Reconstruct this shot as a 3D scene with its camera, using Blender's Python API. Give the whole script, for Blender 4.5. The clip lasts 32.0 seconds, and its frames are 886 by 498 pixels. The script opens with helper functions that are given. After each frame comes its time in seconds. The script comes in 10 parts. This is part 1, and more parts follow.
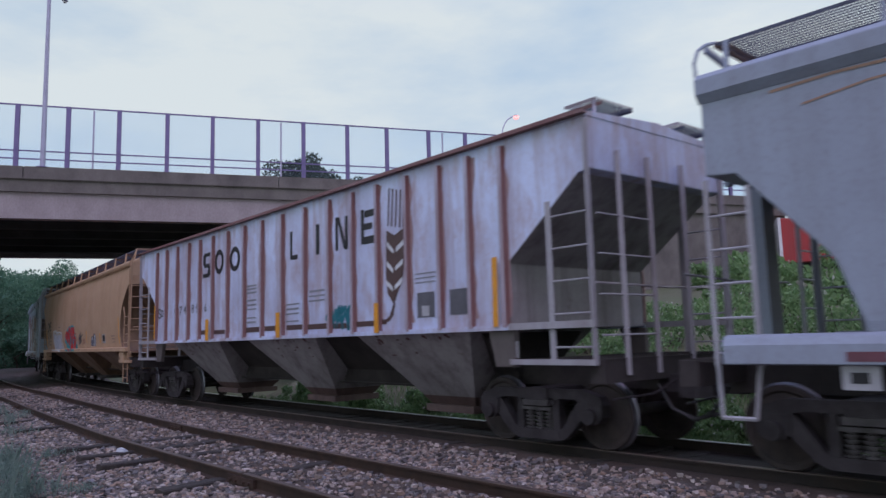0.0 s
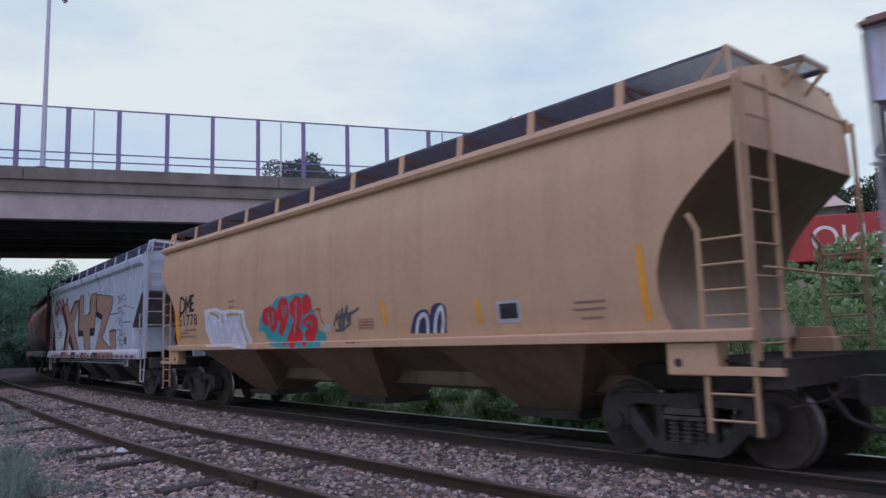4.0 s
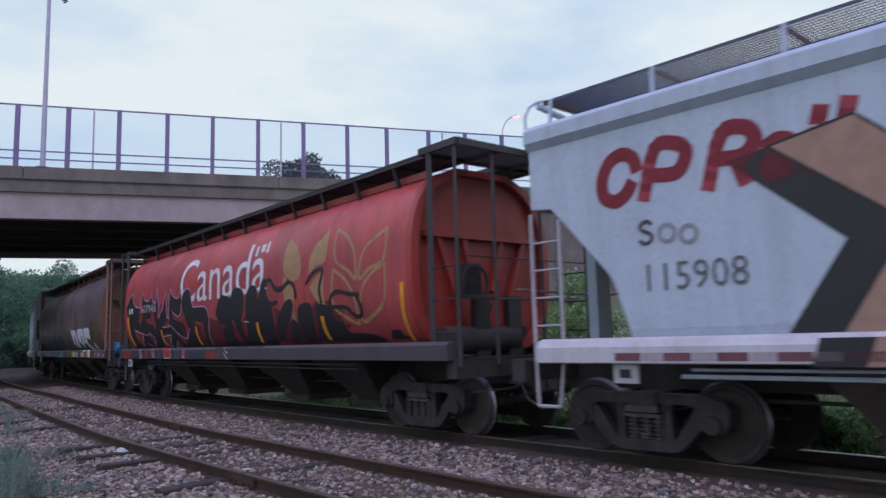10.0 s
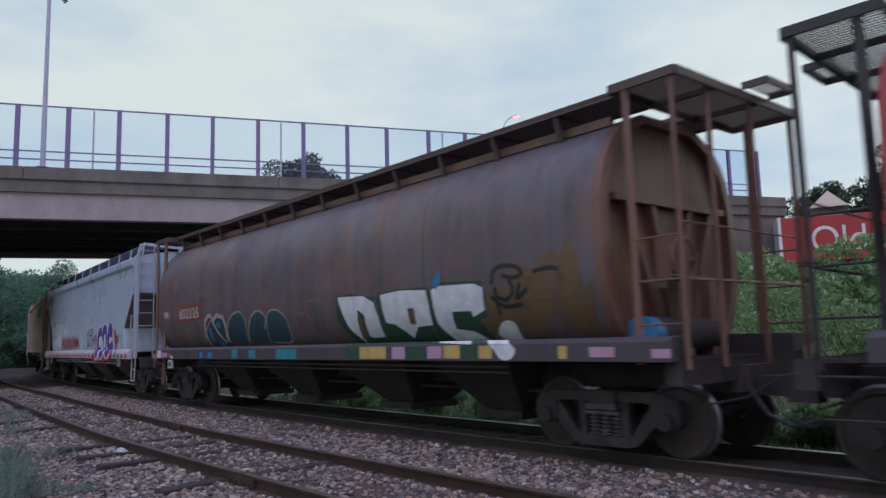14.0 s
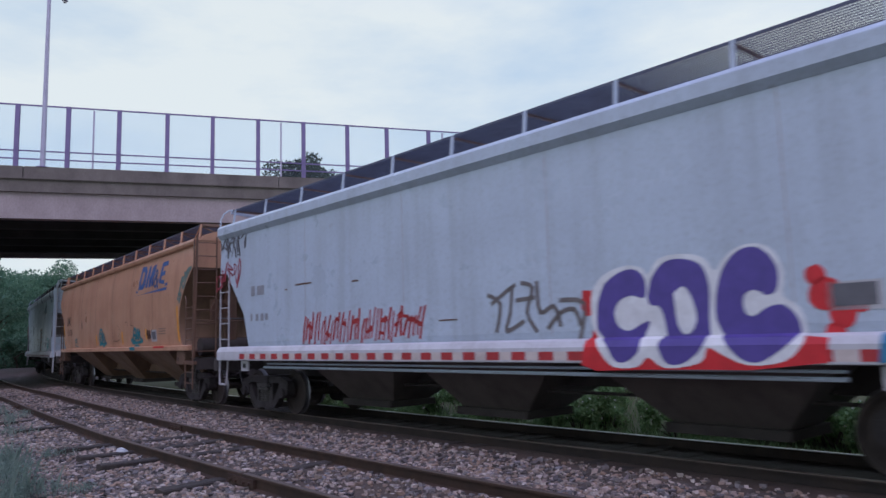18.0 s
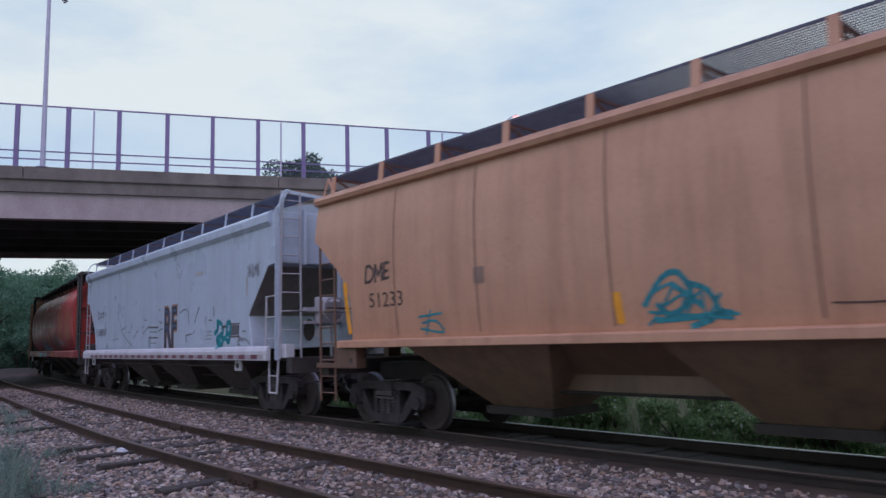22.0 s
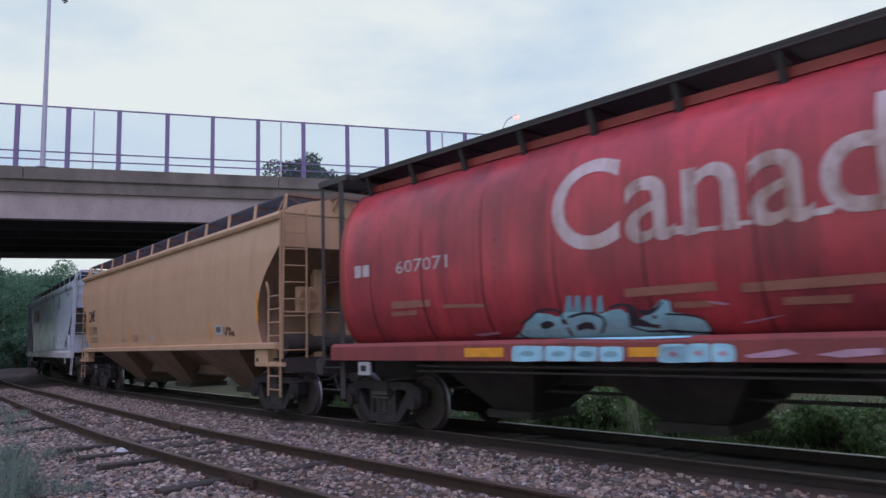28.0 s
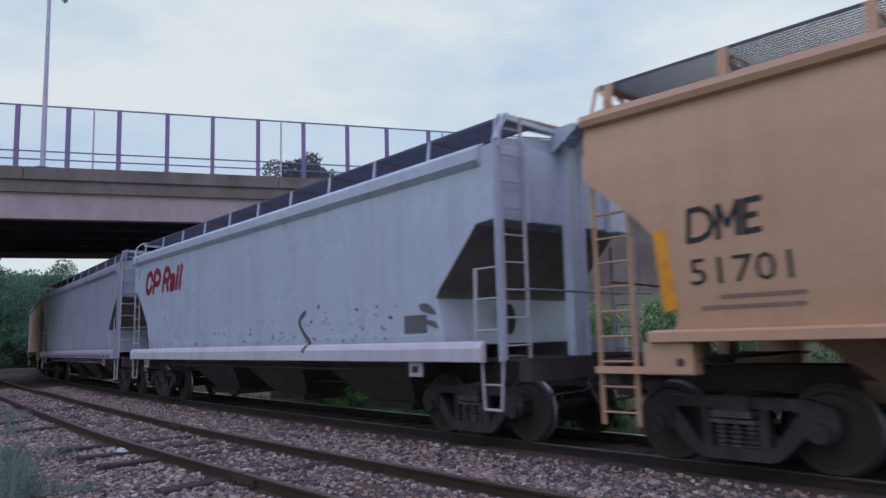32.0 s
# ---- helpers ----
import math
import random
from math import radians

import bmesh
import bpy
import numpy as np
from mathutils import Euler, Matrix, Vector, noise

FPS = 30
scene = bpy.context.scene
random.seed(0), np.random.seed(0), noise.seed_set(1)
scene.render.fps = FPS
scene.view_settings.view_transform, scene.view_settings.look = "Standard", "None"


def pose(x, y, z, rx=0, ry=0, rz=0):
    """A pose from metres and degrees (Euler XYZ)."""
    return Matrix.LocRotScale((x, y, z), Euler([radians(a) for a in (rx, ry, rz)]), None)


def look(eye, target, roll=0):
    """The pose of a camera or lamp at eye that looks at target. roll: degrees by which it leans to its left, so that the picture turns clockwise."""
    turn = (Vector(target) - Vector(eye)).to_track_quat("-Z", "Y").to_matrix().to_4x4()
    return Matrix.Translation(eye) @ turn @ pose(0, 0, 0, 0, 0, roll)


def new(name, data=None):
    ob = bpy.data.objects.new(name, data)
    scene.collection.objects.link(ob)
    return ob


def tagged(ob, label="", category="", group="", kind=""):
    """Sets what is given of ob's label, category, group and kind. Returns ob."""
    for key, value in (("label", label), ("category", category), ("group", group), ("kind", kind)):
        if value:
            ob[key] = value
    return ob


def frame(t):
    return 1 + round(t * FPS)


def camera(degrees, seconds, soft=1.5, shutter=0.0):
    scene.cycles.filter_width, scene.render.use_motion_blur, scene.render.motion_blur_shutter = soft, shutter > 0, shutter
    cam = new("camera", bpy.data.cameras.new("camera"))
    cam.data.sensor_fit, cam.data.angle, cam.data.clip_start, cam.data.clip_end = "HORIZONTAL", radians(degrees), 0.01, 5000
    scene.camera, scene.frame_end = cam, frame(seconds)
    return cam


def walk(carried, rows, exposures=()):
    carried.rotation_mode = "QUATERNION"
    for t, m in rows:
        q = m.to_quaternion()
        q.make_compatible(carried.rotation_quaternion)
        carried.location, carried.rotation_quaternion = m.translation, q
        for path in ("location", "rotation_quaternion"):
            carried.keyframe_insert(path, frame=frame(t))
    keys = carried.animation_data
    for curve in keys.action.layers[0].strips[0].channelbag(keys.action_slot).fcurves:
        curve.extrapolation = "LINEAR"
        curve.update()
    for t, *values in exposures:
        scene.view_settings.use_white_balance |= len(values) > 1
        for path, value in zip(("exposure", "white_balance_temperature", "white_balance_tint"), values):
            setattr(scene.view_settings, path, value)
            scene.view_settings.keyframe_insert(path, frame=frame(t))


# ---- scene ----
cam = camera(62.5, 32.0, soft=1.5, shutter=0.36)
EYE = (0.0, 0.0, 1.505)
VIEW = look(EYE, (-7.285, 6.735, 2.730), -1.6)
walk(cam, [(0.0, VIEW), (32.0, VIEW)], exposures=[
    (0.0, -0.17, 5910, 31), (2.0, -0.12, 5900, 31), (3.5, -0.08, 5900, 31), (6.0, -0.08, 5970, 31), (8.0, -0.1, 5900, 31), (9.0, -0.06, 5900, 31), (10.0, 0, 5900, 31), (11.0, 0.03, 5980, 31),
    (12.0, 0.08, 6010, 31), (13.0, 0.04, 6040, 31), (14.0, -0.18, 5980, 27), (14.5, 0.08, 5960, 30), (16.5, -0.06, 5900, 31), (17.5, -0.04, 5900, 31), (19.0, -0.06, 5900, 31), (21.0, 0.0, 5900, 31),
    (23.0, -0.12, 5900, 31), (24.5, -0.1, 5900, 31), (26.0, -0.05, 5900, 31), (28.0, -0.02, 6070, 31), (29.0, 0.05, 6050, 31), (30.0, 0.0, 6000, 31), (31.0, -0.1, 5950, 31), (32.0, -0.14, 5920, 31)])

# ---- world and light ----
world = bpy.data.worlds.new("sky")
scene.world = world
world.use_nodes = True
wn, wl = world.node_tree.nodes, world.node_tree.links
wn.clear()
w_out = wn.new("ShaderNodeOutputWorld")
w_bg = wn.new("ShaderNodeBackground")
w_sky = wn.new("ShaderNodeTexSky")
w_sky.sky_type = "NISHITA"
w_sky.sun_disc = False
w_sky.sun_elevation = radians(14)
w_sky.sun_rotation = radians(20)
w_mul = wn.new("ShaderNodeVectorMath")
w_mul.operation = "SCALE"
w_mul.inputs["Scale"].default_value = 0.10
wl.new(w_sky.outputs["Color"], w_mul.inputs[0])
w_co = wn.new("ShaderNodeTexCoord")
w_map = wn.new("ShaderNodeMapping")
w_map.inputs["Scale"].default_value = (2.0, 2.0, 6.0)
w_map.inputs["Rotation"].default_value = (0.15, 0.1, 0.6)
wl.new(w_co.outputs["Generated"], w_map.inputs["Vector"])
w_no = wn.new("ShaderNodeTexNoise")
w_no.inputs["Scale"].default_value = 1.3
w_no.inputs["Detail"].default_value = 7.0
w_no.inputs["Roughness"].default_value = 0.55
wl.new(w_map.outputs["Vector"], w_no.inputs["Vector"])
w_ra = wn.new("ShaderNodeValToRGB")
w_ra.color_ramp.elements[0].position = 0.34
w_ra.color_ramp.elements[0].color = (0.575, 0.775, 0.765, 1)
w_ra.color_ramp.elements[1].position = 0.60
w_ra.color_ramp.elements[1].color = (0.85, 0.985, 0.81, 1)
wl.new(w_no.outputs["Fac"], w_ra.inputs["Fac"])
w_mix = wn.new("ShaderNodeMix")
w_mix.data_type = "RGBA"
w_mix.inputs["Factor"].default_value = 0.86
wl.new(w_mul.outputs["Vector"], w_mix.inputs["A"])
# the cloud cover is thinner and bluer towards the zenith
w_sep = wn.new("ShaderNodeSeparateXYZ")
wl.new(w_co.outputs["Generated"], w_sep.inputs["Vector"])
w_up = wn.new("ShaderNodeMapRange")
w_up.inputs["From Min"].default_value, w_up.inputs["From Max"].default_value = 0.42, 0.95
wl.new(w_sep.outputs["Z"], w_up.inputs["Value"])
w_zen = wn.new("ShaderNodeMix")
w_zen.data_type = "RGBA"
w_zen.inputs["B"].default_value = (0.50, 0.66, 1.02, 1)
wl.new(w_up.outputs["Result"], w_zen.inputs["Factor"])
wl.new(w_ra.outputs["Color"], w_zen.inputs["A"])
wl.new(w_zen.outputs["Result"], w_mix.inputs["B"])
w_bg.inputs["Strength"].default_value = 1.0
wl.new(w_mix.outputs["Result"], w_bg.inputs["Color"])
wl.new(w_bg.outputs["Background"], w_out.inputs["Surface"])

sun = new("sun", bpy.data.lights.new("sun", "SUN"))
sun.data.energy, sun.data.angle, sun.data.color = 1.1, radians(40), (1.05, 0.88, 1.05)
sun.matrix_basis = look((36, -28, 82), (0, 10, 0))


# ---- materials ----
def nodes_of(name):
    m = bpy.data.materials.new(name)
    m.use_nodes = True
    return m, m.node_tree.nodes, m.node_tree.links, m.node_tree.nodes["Principled BSDF"]


def noise_of(n, l, scale, detail=5.0, stretch=(1, 1, 1), rough=0.6, coords="Object"):
    co = n.new("ShaderNodeTexCoord")
    mp = n.new("ShaderNodeMapping")
    mp.inputs["Scale"].default_value = stretch
    tx = n.new("ShaderNodeTexNoise")
    tx.inputs["Scale"].default_value, tx.inputs["Detail"].default_value = scale, detail
    tx.inputs["Roughness"].default_value = rough
    l.new(co.outputs[coords], mp.inputs["Vector"])
    l.new(mp.outputs["Vector"], tx.inputs["Vector"])
    return tx.outputs["Fac"]


def ramp_of(n, l, fac, a, b, ca=(0, 0, 0, 1), cb=(1, 1, 1, 1)):
    r = n.new("ShaderNodeValToRGB")
    r.color_ramp.elements[0].position, r.color_ramp.elements[1].position = a, b
    r.color_ramp.elements[0].color, r.color_ramp.elements[1].color = (*ca[:3], 1), (*cb[:3], 1)
    l.new(fac, r.inputs["Fac"])
    return r.outputs["Color"]


def mixed(n, l, fac, a, b, mode="MIX"):
    x = n.new("ShaderNodeMix")
    x.data_type, x.blend_type = "RGBA", mode
    for key, v in (("Factor", fac), ("A", a), ("B", b)):
        if isinstance(v, (tuple, list)):
            x.inputs[key].default_value = (*v[:3], 1)
        elif isinstance(v, (int, float)):
            x.inputs[key].default_value = v
        else:
            l.new(v, x.inputs[key])
    return x.outputs["Result"]


def bump_of(n, l, b, height, strength=0.3, distance=0.01):
    u = n.new("ShaderNodeBump")
    u.inputs["Strength"].default_value, u.inputs["Distance"].default_value = strength, distance
    l.new(height, u.inputs["Height"])
    l.new(u.outputs["Normal"], b.inputs["Normal"])


def surface(name, col, col2=None, scale=6.0, rough=0.7, metal=0.0, fine=60.0, bump=0.25, dist=0.01, stretch=(1, 1, 1), lo=0.35, hi=0.65):
    """Two-scale mottled surface."""
    m, n, l, b = nodes_of(name)
    col2 = col2 or tuple(c * 0.65 for c in col)
    big = noise_of(n, l, scale, 6, stretch)
    small = noise_of(n, l, fine, 4, stretch)
    base = mixed(n, l, ramp_of(n, l, big, lo, hi), col2, col)
    base = mixed(n, l, ramp_of(n, l, small, 0.3, 0.7), mixed(n, l, 0.35, base, tuple(c * 0.4 for c in col)), base)
    l.new(base, b.inputs["Base Color"])
    b.inputs["Roughness"].default_value, b.inputs["Metallic"].default_value = rough, metal
    bump_of(n, l, b, small, bump, dist)
    return m


def paint(name, col, grime=(0.10, 0.07, 0.05), amount=0.45, rust=(0.16, 0.06, 0.03), rusting=0.25, rough=0.45, patch=None, patching=0.0, mottle=None, mottling=0.0):
    """Weathered car paint: vertical streaks, rust spots, a dirty lower edge, uneven gloss."""
    m, n, l, b = nodes_of(name)
    streak = noise_of(n, l, 2.2, 5, (1.6, 1.6, 0.12), 0.65)
    blot = noise_of(n, l, 0.7, 6)
    spots = noise_of(n, l, 9.0, 8, (1, 1, 0.5), 0.7)
    base = col
    if patch:
        base = mixed(n, l, mixed(n, l, patching, (0, 0, 0), ramp_of(n, l, noise_of(n, l, 0.55, 5, (1, 1, 0.6)), 0.40, 0.62)), col, patch)
    base = mixed(n, l, mixed(n, l, amount, (0, 0, 0), ramp_of(n, l, streak, 0.46, 0.80)), base, grime)
    base = mixed(n, l, mixed(n, l, amount * 0.6, (0, 0, 0), ramp_of(n, l, blot, 0.45, 0.75)), base, grime)
    base = mixed(n, l, mixed(n, l, rusting, (0, 0, 0), ramp_of(n, l, spots, 0.62, 0.75)), base, rust)
    if mottle:
        cloudy = noise_of(n, l, 1.9, 9, (1.0, 1.0, 0.45), 0.72)
        base = mixed(n, l, mixed(n, l, mottling, (0, 0, 0), ramp_of(n, l, cloudy, 0.50, 0.64)), base, mottle)
    grit = noise_of(n, l, 28.0, 4, (1, 1, 0.6), 0.7)
    base = mixed(n, l, mixed(n, l, 0.22, (0, 0, 0), ramp_of(n, l, grit, 0.48, 0.72)), base, grime)
    l.new(base, b.inputs["Base Color"])
    rg = ramp_of(n, l, blot, 0.3, 0.7, (rough - 0.1,) * 3, (rough + 0.2,) * 3)
    l.new(rg, b.inputs["Roughness"])
    bump_of(n, l, b, blot, 0.12, 0.02)
    return m


def spray(name, col, rough=0.5):
    """Sprayed or stencilled paint, thin and a little uneven."""
    m, n, l, b = nodes_of(name)
    f = noise_of(n, l, 5.0, 5)
    l.new(mixed(n, l, ramp_of(n, l, f, 0.3, 0.7), tuple(c * 0.72 for c in col), col), b.inputs["Base Color"])
    b.inputs["Roughness"].default_value = rough
    return m


BALLAST = surface("ballast_ground", (0.105, 0.085, 0.072), (0.058, 0.047, 0.042), 1.3, 0.95, 0, 24.0, 0.8, 0.05)
# Oil stain plus the train's shadow, both in the colour.
DARKBED = surface("oily_shaded_bed", (0.055, 0.041, 0.034), (0.024, 0.019, 0.016), 2.0, 0.9, 0, 30.0, 0.7, 0.04)
EARTH = surface("earth", (0.15, 0.14, 0.085), (0.085, 0.12, 0.045), 0.12, 0.97, 0, 2.0, 0.6, 0.08)
RAIL_SIDE = surface("rusty_rail", (0.075, 0.042, 0.028), (0.04, 0.026, 0.02), 3.0, 0.75, 0.3, 40.0)
# Far head: pale metal raised to carry the sky's glint.
RAIL_TOP = surface("worn_railhead", (0.80, 0.79, 0.80), (0.66, 0.65, 0.65), 2.0, 0.36, 1.0, 20.0, 0.05)
# Main rail sides: rust darkened by the cars' shadow, painted in.
RAIL_SHADED = surface("shaded_rail", (0.042, 0.028, 0.022), (0.022, 0.017, 0.015), 3.0, 0.8, 0.1, 40.0)
# Near head: brown stands in for the dark car underside it reflects.
RAIL_BROWN = surface("shade_brown_railhead", (0.20, 0.15, 0.125), (0.13, 0.095, 0.08), 2.0, 0.45, 0.6, 20.0, 0.1)
RAIL_DULL = surface("dull_railhead", (0.14, 0.10, 0.08), (0.09, 0.065, 0.055), 2.0, 0.55, 0.5, 20.0, 0.1)
TIE = surface("creosoted_tie", (0.055, 0.045, 0.038), (0.025, 0.021, 0.019), 4.0, 0.9, 0, 30.0, 0.6, 0.02, (0.25, 1, 1))
CONCRETE = surface("stained_concrete", (0.21, 0.185, 0.175), (0.12, 0.105, 0.10), 0.9, 0.9, 0, 18.0, 0.3, 0.01, (1, 1, 0.7))
GIRDER = surface("pale_girder_concrete", (0.42, 0.355, 0.375), (0.31, 0.255, 0.265), 0.8, 0.85, 0, 14.0, 0.25, 0.01, (1, 1, 0.6))
# The shade under the deck is put into this near-black concrete.
DECKDARK = surface("shade_dark_soffit", (0.07, 0.068, 0.072), (0.045, 0.043, 0.045), 0.7, 0.95, 0, 10.0)
# The purple is lens colour fringing, put into the post colour.
FENCE = surface("galvanised_posts", (0.25, 0.20, 0.40), (0.18, 0.14, 0.30), 2.0, 0.5, 0.3, 30.0, 0.1)
POLEPAINT = surface("lamp_pole_paint", (0.52, 0.50, 0.66), (0.44, 0.42, 0.56), 2.0, 0.45, 0.2, 30.0, 0.1)
STEELDARK = surface("grimy_cast_steel", (0.058, 0.049, 0.053), (0.023, 0.018, 0.020), 5.0, 0.7, 0.2, 40.0, 0.3)
# Lighter than the frames: light glinting off the coils is coloured in.
SPRINGSTEEL = surface("glint_spring_steel", (0.12, 0.11, 0.112), (0.055, 0.048, 0.048), 6.0, 0.55, 0.4, 40.0, 0.2)
WHEELFACE = surface("wheel_face", (0.060, 0.044, 0.040), (0.030, 0.024, 0.023), 4.0, 0.75, 0.1, 30.0, 0.2)
TREAD = surface("polished_tread", (0.30, 0.30, 0.33), (0.20, 0.20, 0.22), 4.0, 0.42, 0.8, 30.0, 0.05)
# Grime darkened further: the shadow below the cars is mixed in.
UNDER = surface("shaded_under_dirt", (0.058, 0.048, 0.046), (0.030, 0.025, 0.025), 2.0, 0.9, 0, 20.0, 0.3)
RUBBER = surface("air_hose_rubber", (0.03, 0.03, 0.03), (0.02, 0.02, 0.02), 5.0, 0.6, 0, 30.0)
GRATE = surface("galvanised_grating", (0.105, 0.12, 0.18), (0.07, 0.08, 0.12), 5.0, 0.6, 0.2, 40.0, 0.1)
BARK = surface("bark", (0.10, 0.08, 0.06), (0.05, 0.04, 0.03), 6.0, 0.95, 0, 30.0, 0.6, 0.03, (1, 1, 0.2))


def leafy(name, a, b2):
    m, n, l, b = nodes_of(name)
    g = n.new("ShaderNodeNewGeometry")
    col = ramp_of(n, l, g.outputs["Random Per Island"], 0.0, 1.0, a, b2)
    l.new(col, b.inputs["Base Color"])
    b.inputs["Roughness"].default_value = 0.7
    # thin leaves let light through
    tr = n.new("ShaderNodeBsdfTranslucent")
    l.new(col, tr.inputs["Color"])
    mx = n.new("ShaderNodeMixShader")
    mx.inputs["Fac"].default_value = 0.45
    l.new(b.outputs["BSDF"], mx.inputs[1])
    l.new(tr.outputs["BSDF"], mx.inputs[2])
    l.new(mx.outputs["Shader"], n["Material Output"].inputs["Surface"])
    return m


LEAF = leafy("leaves", (0.13, 0.24, 0.095), (0.27, 0.40, 0.17))
# Distance haze is put into this bluer leaf colour.
LEAFFAR = leafy("hazy_far_leaves", (0.066, 0.165, 0.105), (0.135, 0.255, 0.16))
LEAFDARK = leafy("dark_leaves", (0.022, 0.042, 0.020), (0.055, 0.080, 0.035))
WEED = leafy("weed_leaves", (0.125, 0.20, 0.165), (0.235, 0.32, 0.27))
BLOSSOM = leafy("weed_blossom", (0.55, 0.55, 0.48), (0.75, 0.75, 0.68))


def stony(name):
    m, n, l, b = nodes_of(name)
    g = n.new("ShaderNodeNewGeometry")
    r = n.new("ShaderNodeValToRGB")
    cr = r.color_ramp
    cr.elements[0].color, cr.elements[1].color = (0.050, 0.046, 0.050, 1), (0.45, 0.40, 0.36, 1)
    for pos, col in ((0.25, (0.14, 0.122, 0.112, 1)), (0.45, (0.335, 0.23, 0.168, 1)), (0.65, (0.175, 0.175, 0.190, 1)), (0.82, (0.385, 0.305, 0.262, 1))):
        cr.elements.new(pos).color = col
    l.new(g.outputs["Random Per Island"], r.inputs["Fac"])
    f = noise_of(n, l, 40.0, 4)
    l.new(mixed(n, l, ramp_of(n, l, f, 0.3, 0.7), mixed(n, l, 0.3, r.outputs["Color"], (0.05, 0.04, 0.04)), r.outputs["Color"]), b.inputs["Base Color"])
    b.inputs["Roughness"].default_value = 0.85
    return m


STONE = stony("crushed_stone")


# ---- mesh tools ----
class Shape:
    """Gathers faces for one mesh."""

    def __init__(self):
        self.v, self.f, self.k, self.slot = [], [], [], 0

    def add(self, verts, faces):
        o = len(self.v)
        self.v += [tuple(p) for p in verts]
        self.f += [tuple(o + i for i in q) for q in faces]
        self.k += [self.slot] * len(faces)
        return self

    def box(self, x0, x1, y0, y1, z0, z1):
        v = [(x, y, z) for x in (x0, x1) for y in (y0, y1) for z in (z0, z1)]
        return self.add(v, [(0, 1, 3, 2), (4, 6, 7, 5), (0, 4, 5, 1), (2, 3, 7, 6), (0, 2, 6, 4), (1, 5, 7, 3)])

    def prism(self, poly, y0, y1, axis="y"):
        """A polygon (u, v) drawn out along an axis."""
        place = {"y": lambda u, v, w: (u, w, v), "x": lambda u, v, w: (w, u, v), "z": lambda u, v, w: (u, v, w)}[axis]
        n = len(poly)
        v = [place(a, b, y0) for a, b in poly] + [place(a, b, y1) for a, b in poly]
        f = [tuple(range(n - 1, -1, -1)), tuple(range(n, 2 * n))] + [(i, (i + 1) % n, n + (i + 1) % n, n + i) for i in range(n)]
        return self.add(v, f)

    def turned(self):
        """Swaps x and y of all that is drawn so far."""
        self.v = [(y, x, z) for x, y, z in self.v]
        return self

    def tube(self, a, b, r, n=8, r2=None):
        a, b = Vector(a), Vector(b)
        d = (b - a).normalized()
        u = d.orthogonal().normalized()
        w = d.cross(u)
        r2 = r if r2 is None else r2
        v = [p + (u * math.cos(t) + w * math.sin(t)) * q for p, q in ((a, r), (b, r2)) for t in (2 * math.pi * i / n for i in range(n))]
        f = [tuple(range(n - 1, -1, -1)), tuple(range(n, 2 * n))] + [(i, (i + 1) % n, n + (i + 1) % n, n + i) for i in range(n)]
        return self.add(v, f)

    def pipe(self, pts, r, n=6):
        for a, b in zip(pts, pts[1:]):
            self.tube(a, b, r, n)
        return self

    def bar(self, a, b, w, h, up=(0, 0, 1)):
        """A square bar from a to b."""
        a, b = Vector(a), Vector(b)
        d = (b - a).normalized()
        s = d.cross(Vector(up))
        s = s.normalized() if s.length > 1e-6 else d.orthogonal().normalized()
        t = s.cross(d)
        v = [p + s * (w / 2 * i) + t * (h / 2 * j) for p in (a, b) for i, j in ((-1, -1), (1, -1), (1, 1), (-1, 1))]
        return self.add(v, [(0, 1, 2, 3), (7, 6, 5, 4), (0, 4, 5, 1), (1, 5, 6, 2), (2, 6, 7, 3), (3, 7, 4, 0)])

    def turn(self, profile, n=24, axis="y"):
        """A profile (radius, along) turned round an axis, closed."""
        m = len(profile)
        v = []
        for i in range(n):
            t = 2 * math.pi * i / n
            for r, w in profile:
                v.append((r * math.cos(t), w, r * math.sin(t)) if axis == "y" else (r * math.cos(t), r * math.sin(t), w))
        f = [(i * m + j, ((i + 1) % n) * m + j, ((i + 1) % n) * m + (j + 1) % m, i * m + (j + 1) % m) for i in range(n) for j in range(m)]
        return self.add(v, f)

    def loft(self, rings, close=True, caps=True):
        n = len(rings[0])
        v = [p for r in rings for p in r]
        f = [(k * n + i, k * n + (i + 1) % n, (k + 1) * n + (i + 1) % n, (k + 1) * n + i)
             for k in range(len(rings) - 1) for i in range(n if close else n - 1)]
        if caps:
            f += [tuple(range(n - 1, -1, -1)), tuple((len(rings) - 1) * n + i for i in range(n))]
        return self.add(v, f)

    def data(self, name, *mats, smooth=False):
        me = bpy.data.meshes.new(name)
        me.from_pydata(self.v, [], self.f)
        for m in mats:
            me.materials.append(m)
        me.polygons.foreach_set("material_index", self.k)
        if smooth:
            me.polygons.foreach_set("use_smooth", [True] * len(me.polygons))
        me.update()
        bm = bmesh.new()
        bm.from_mesh(me)
        bmesh.ops.recalc_face_normals(bm, faces=bm.faces)
        bm.to_mesh(me)
        bm.free()
        if smooth:
            me.set_sharp_from_angle(angle=radians(35))
        return me


def part(name, shape, mat, parent, label="", smooth=False, at=None):
    """One mesh under a thing; shape is a Shape or ready mesh data."""
    me = shape if isinstance(shape, bpy.types.Mesh) else shape.data(name, *(mat if isinstance(mat, (list, tuple)) else (mat,)), smooth=smooth)
    ob = new(name, me)
    ob.parent = parent
    if at is not None:
        ob.matrix_basis = at
    if label:
        tagged(ob, label)
    if name in ("running_board", "end_roof_platform", "end_platform", "suspension_spring"):
        tagged(ob, kind="stuff")
    return ob


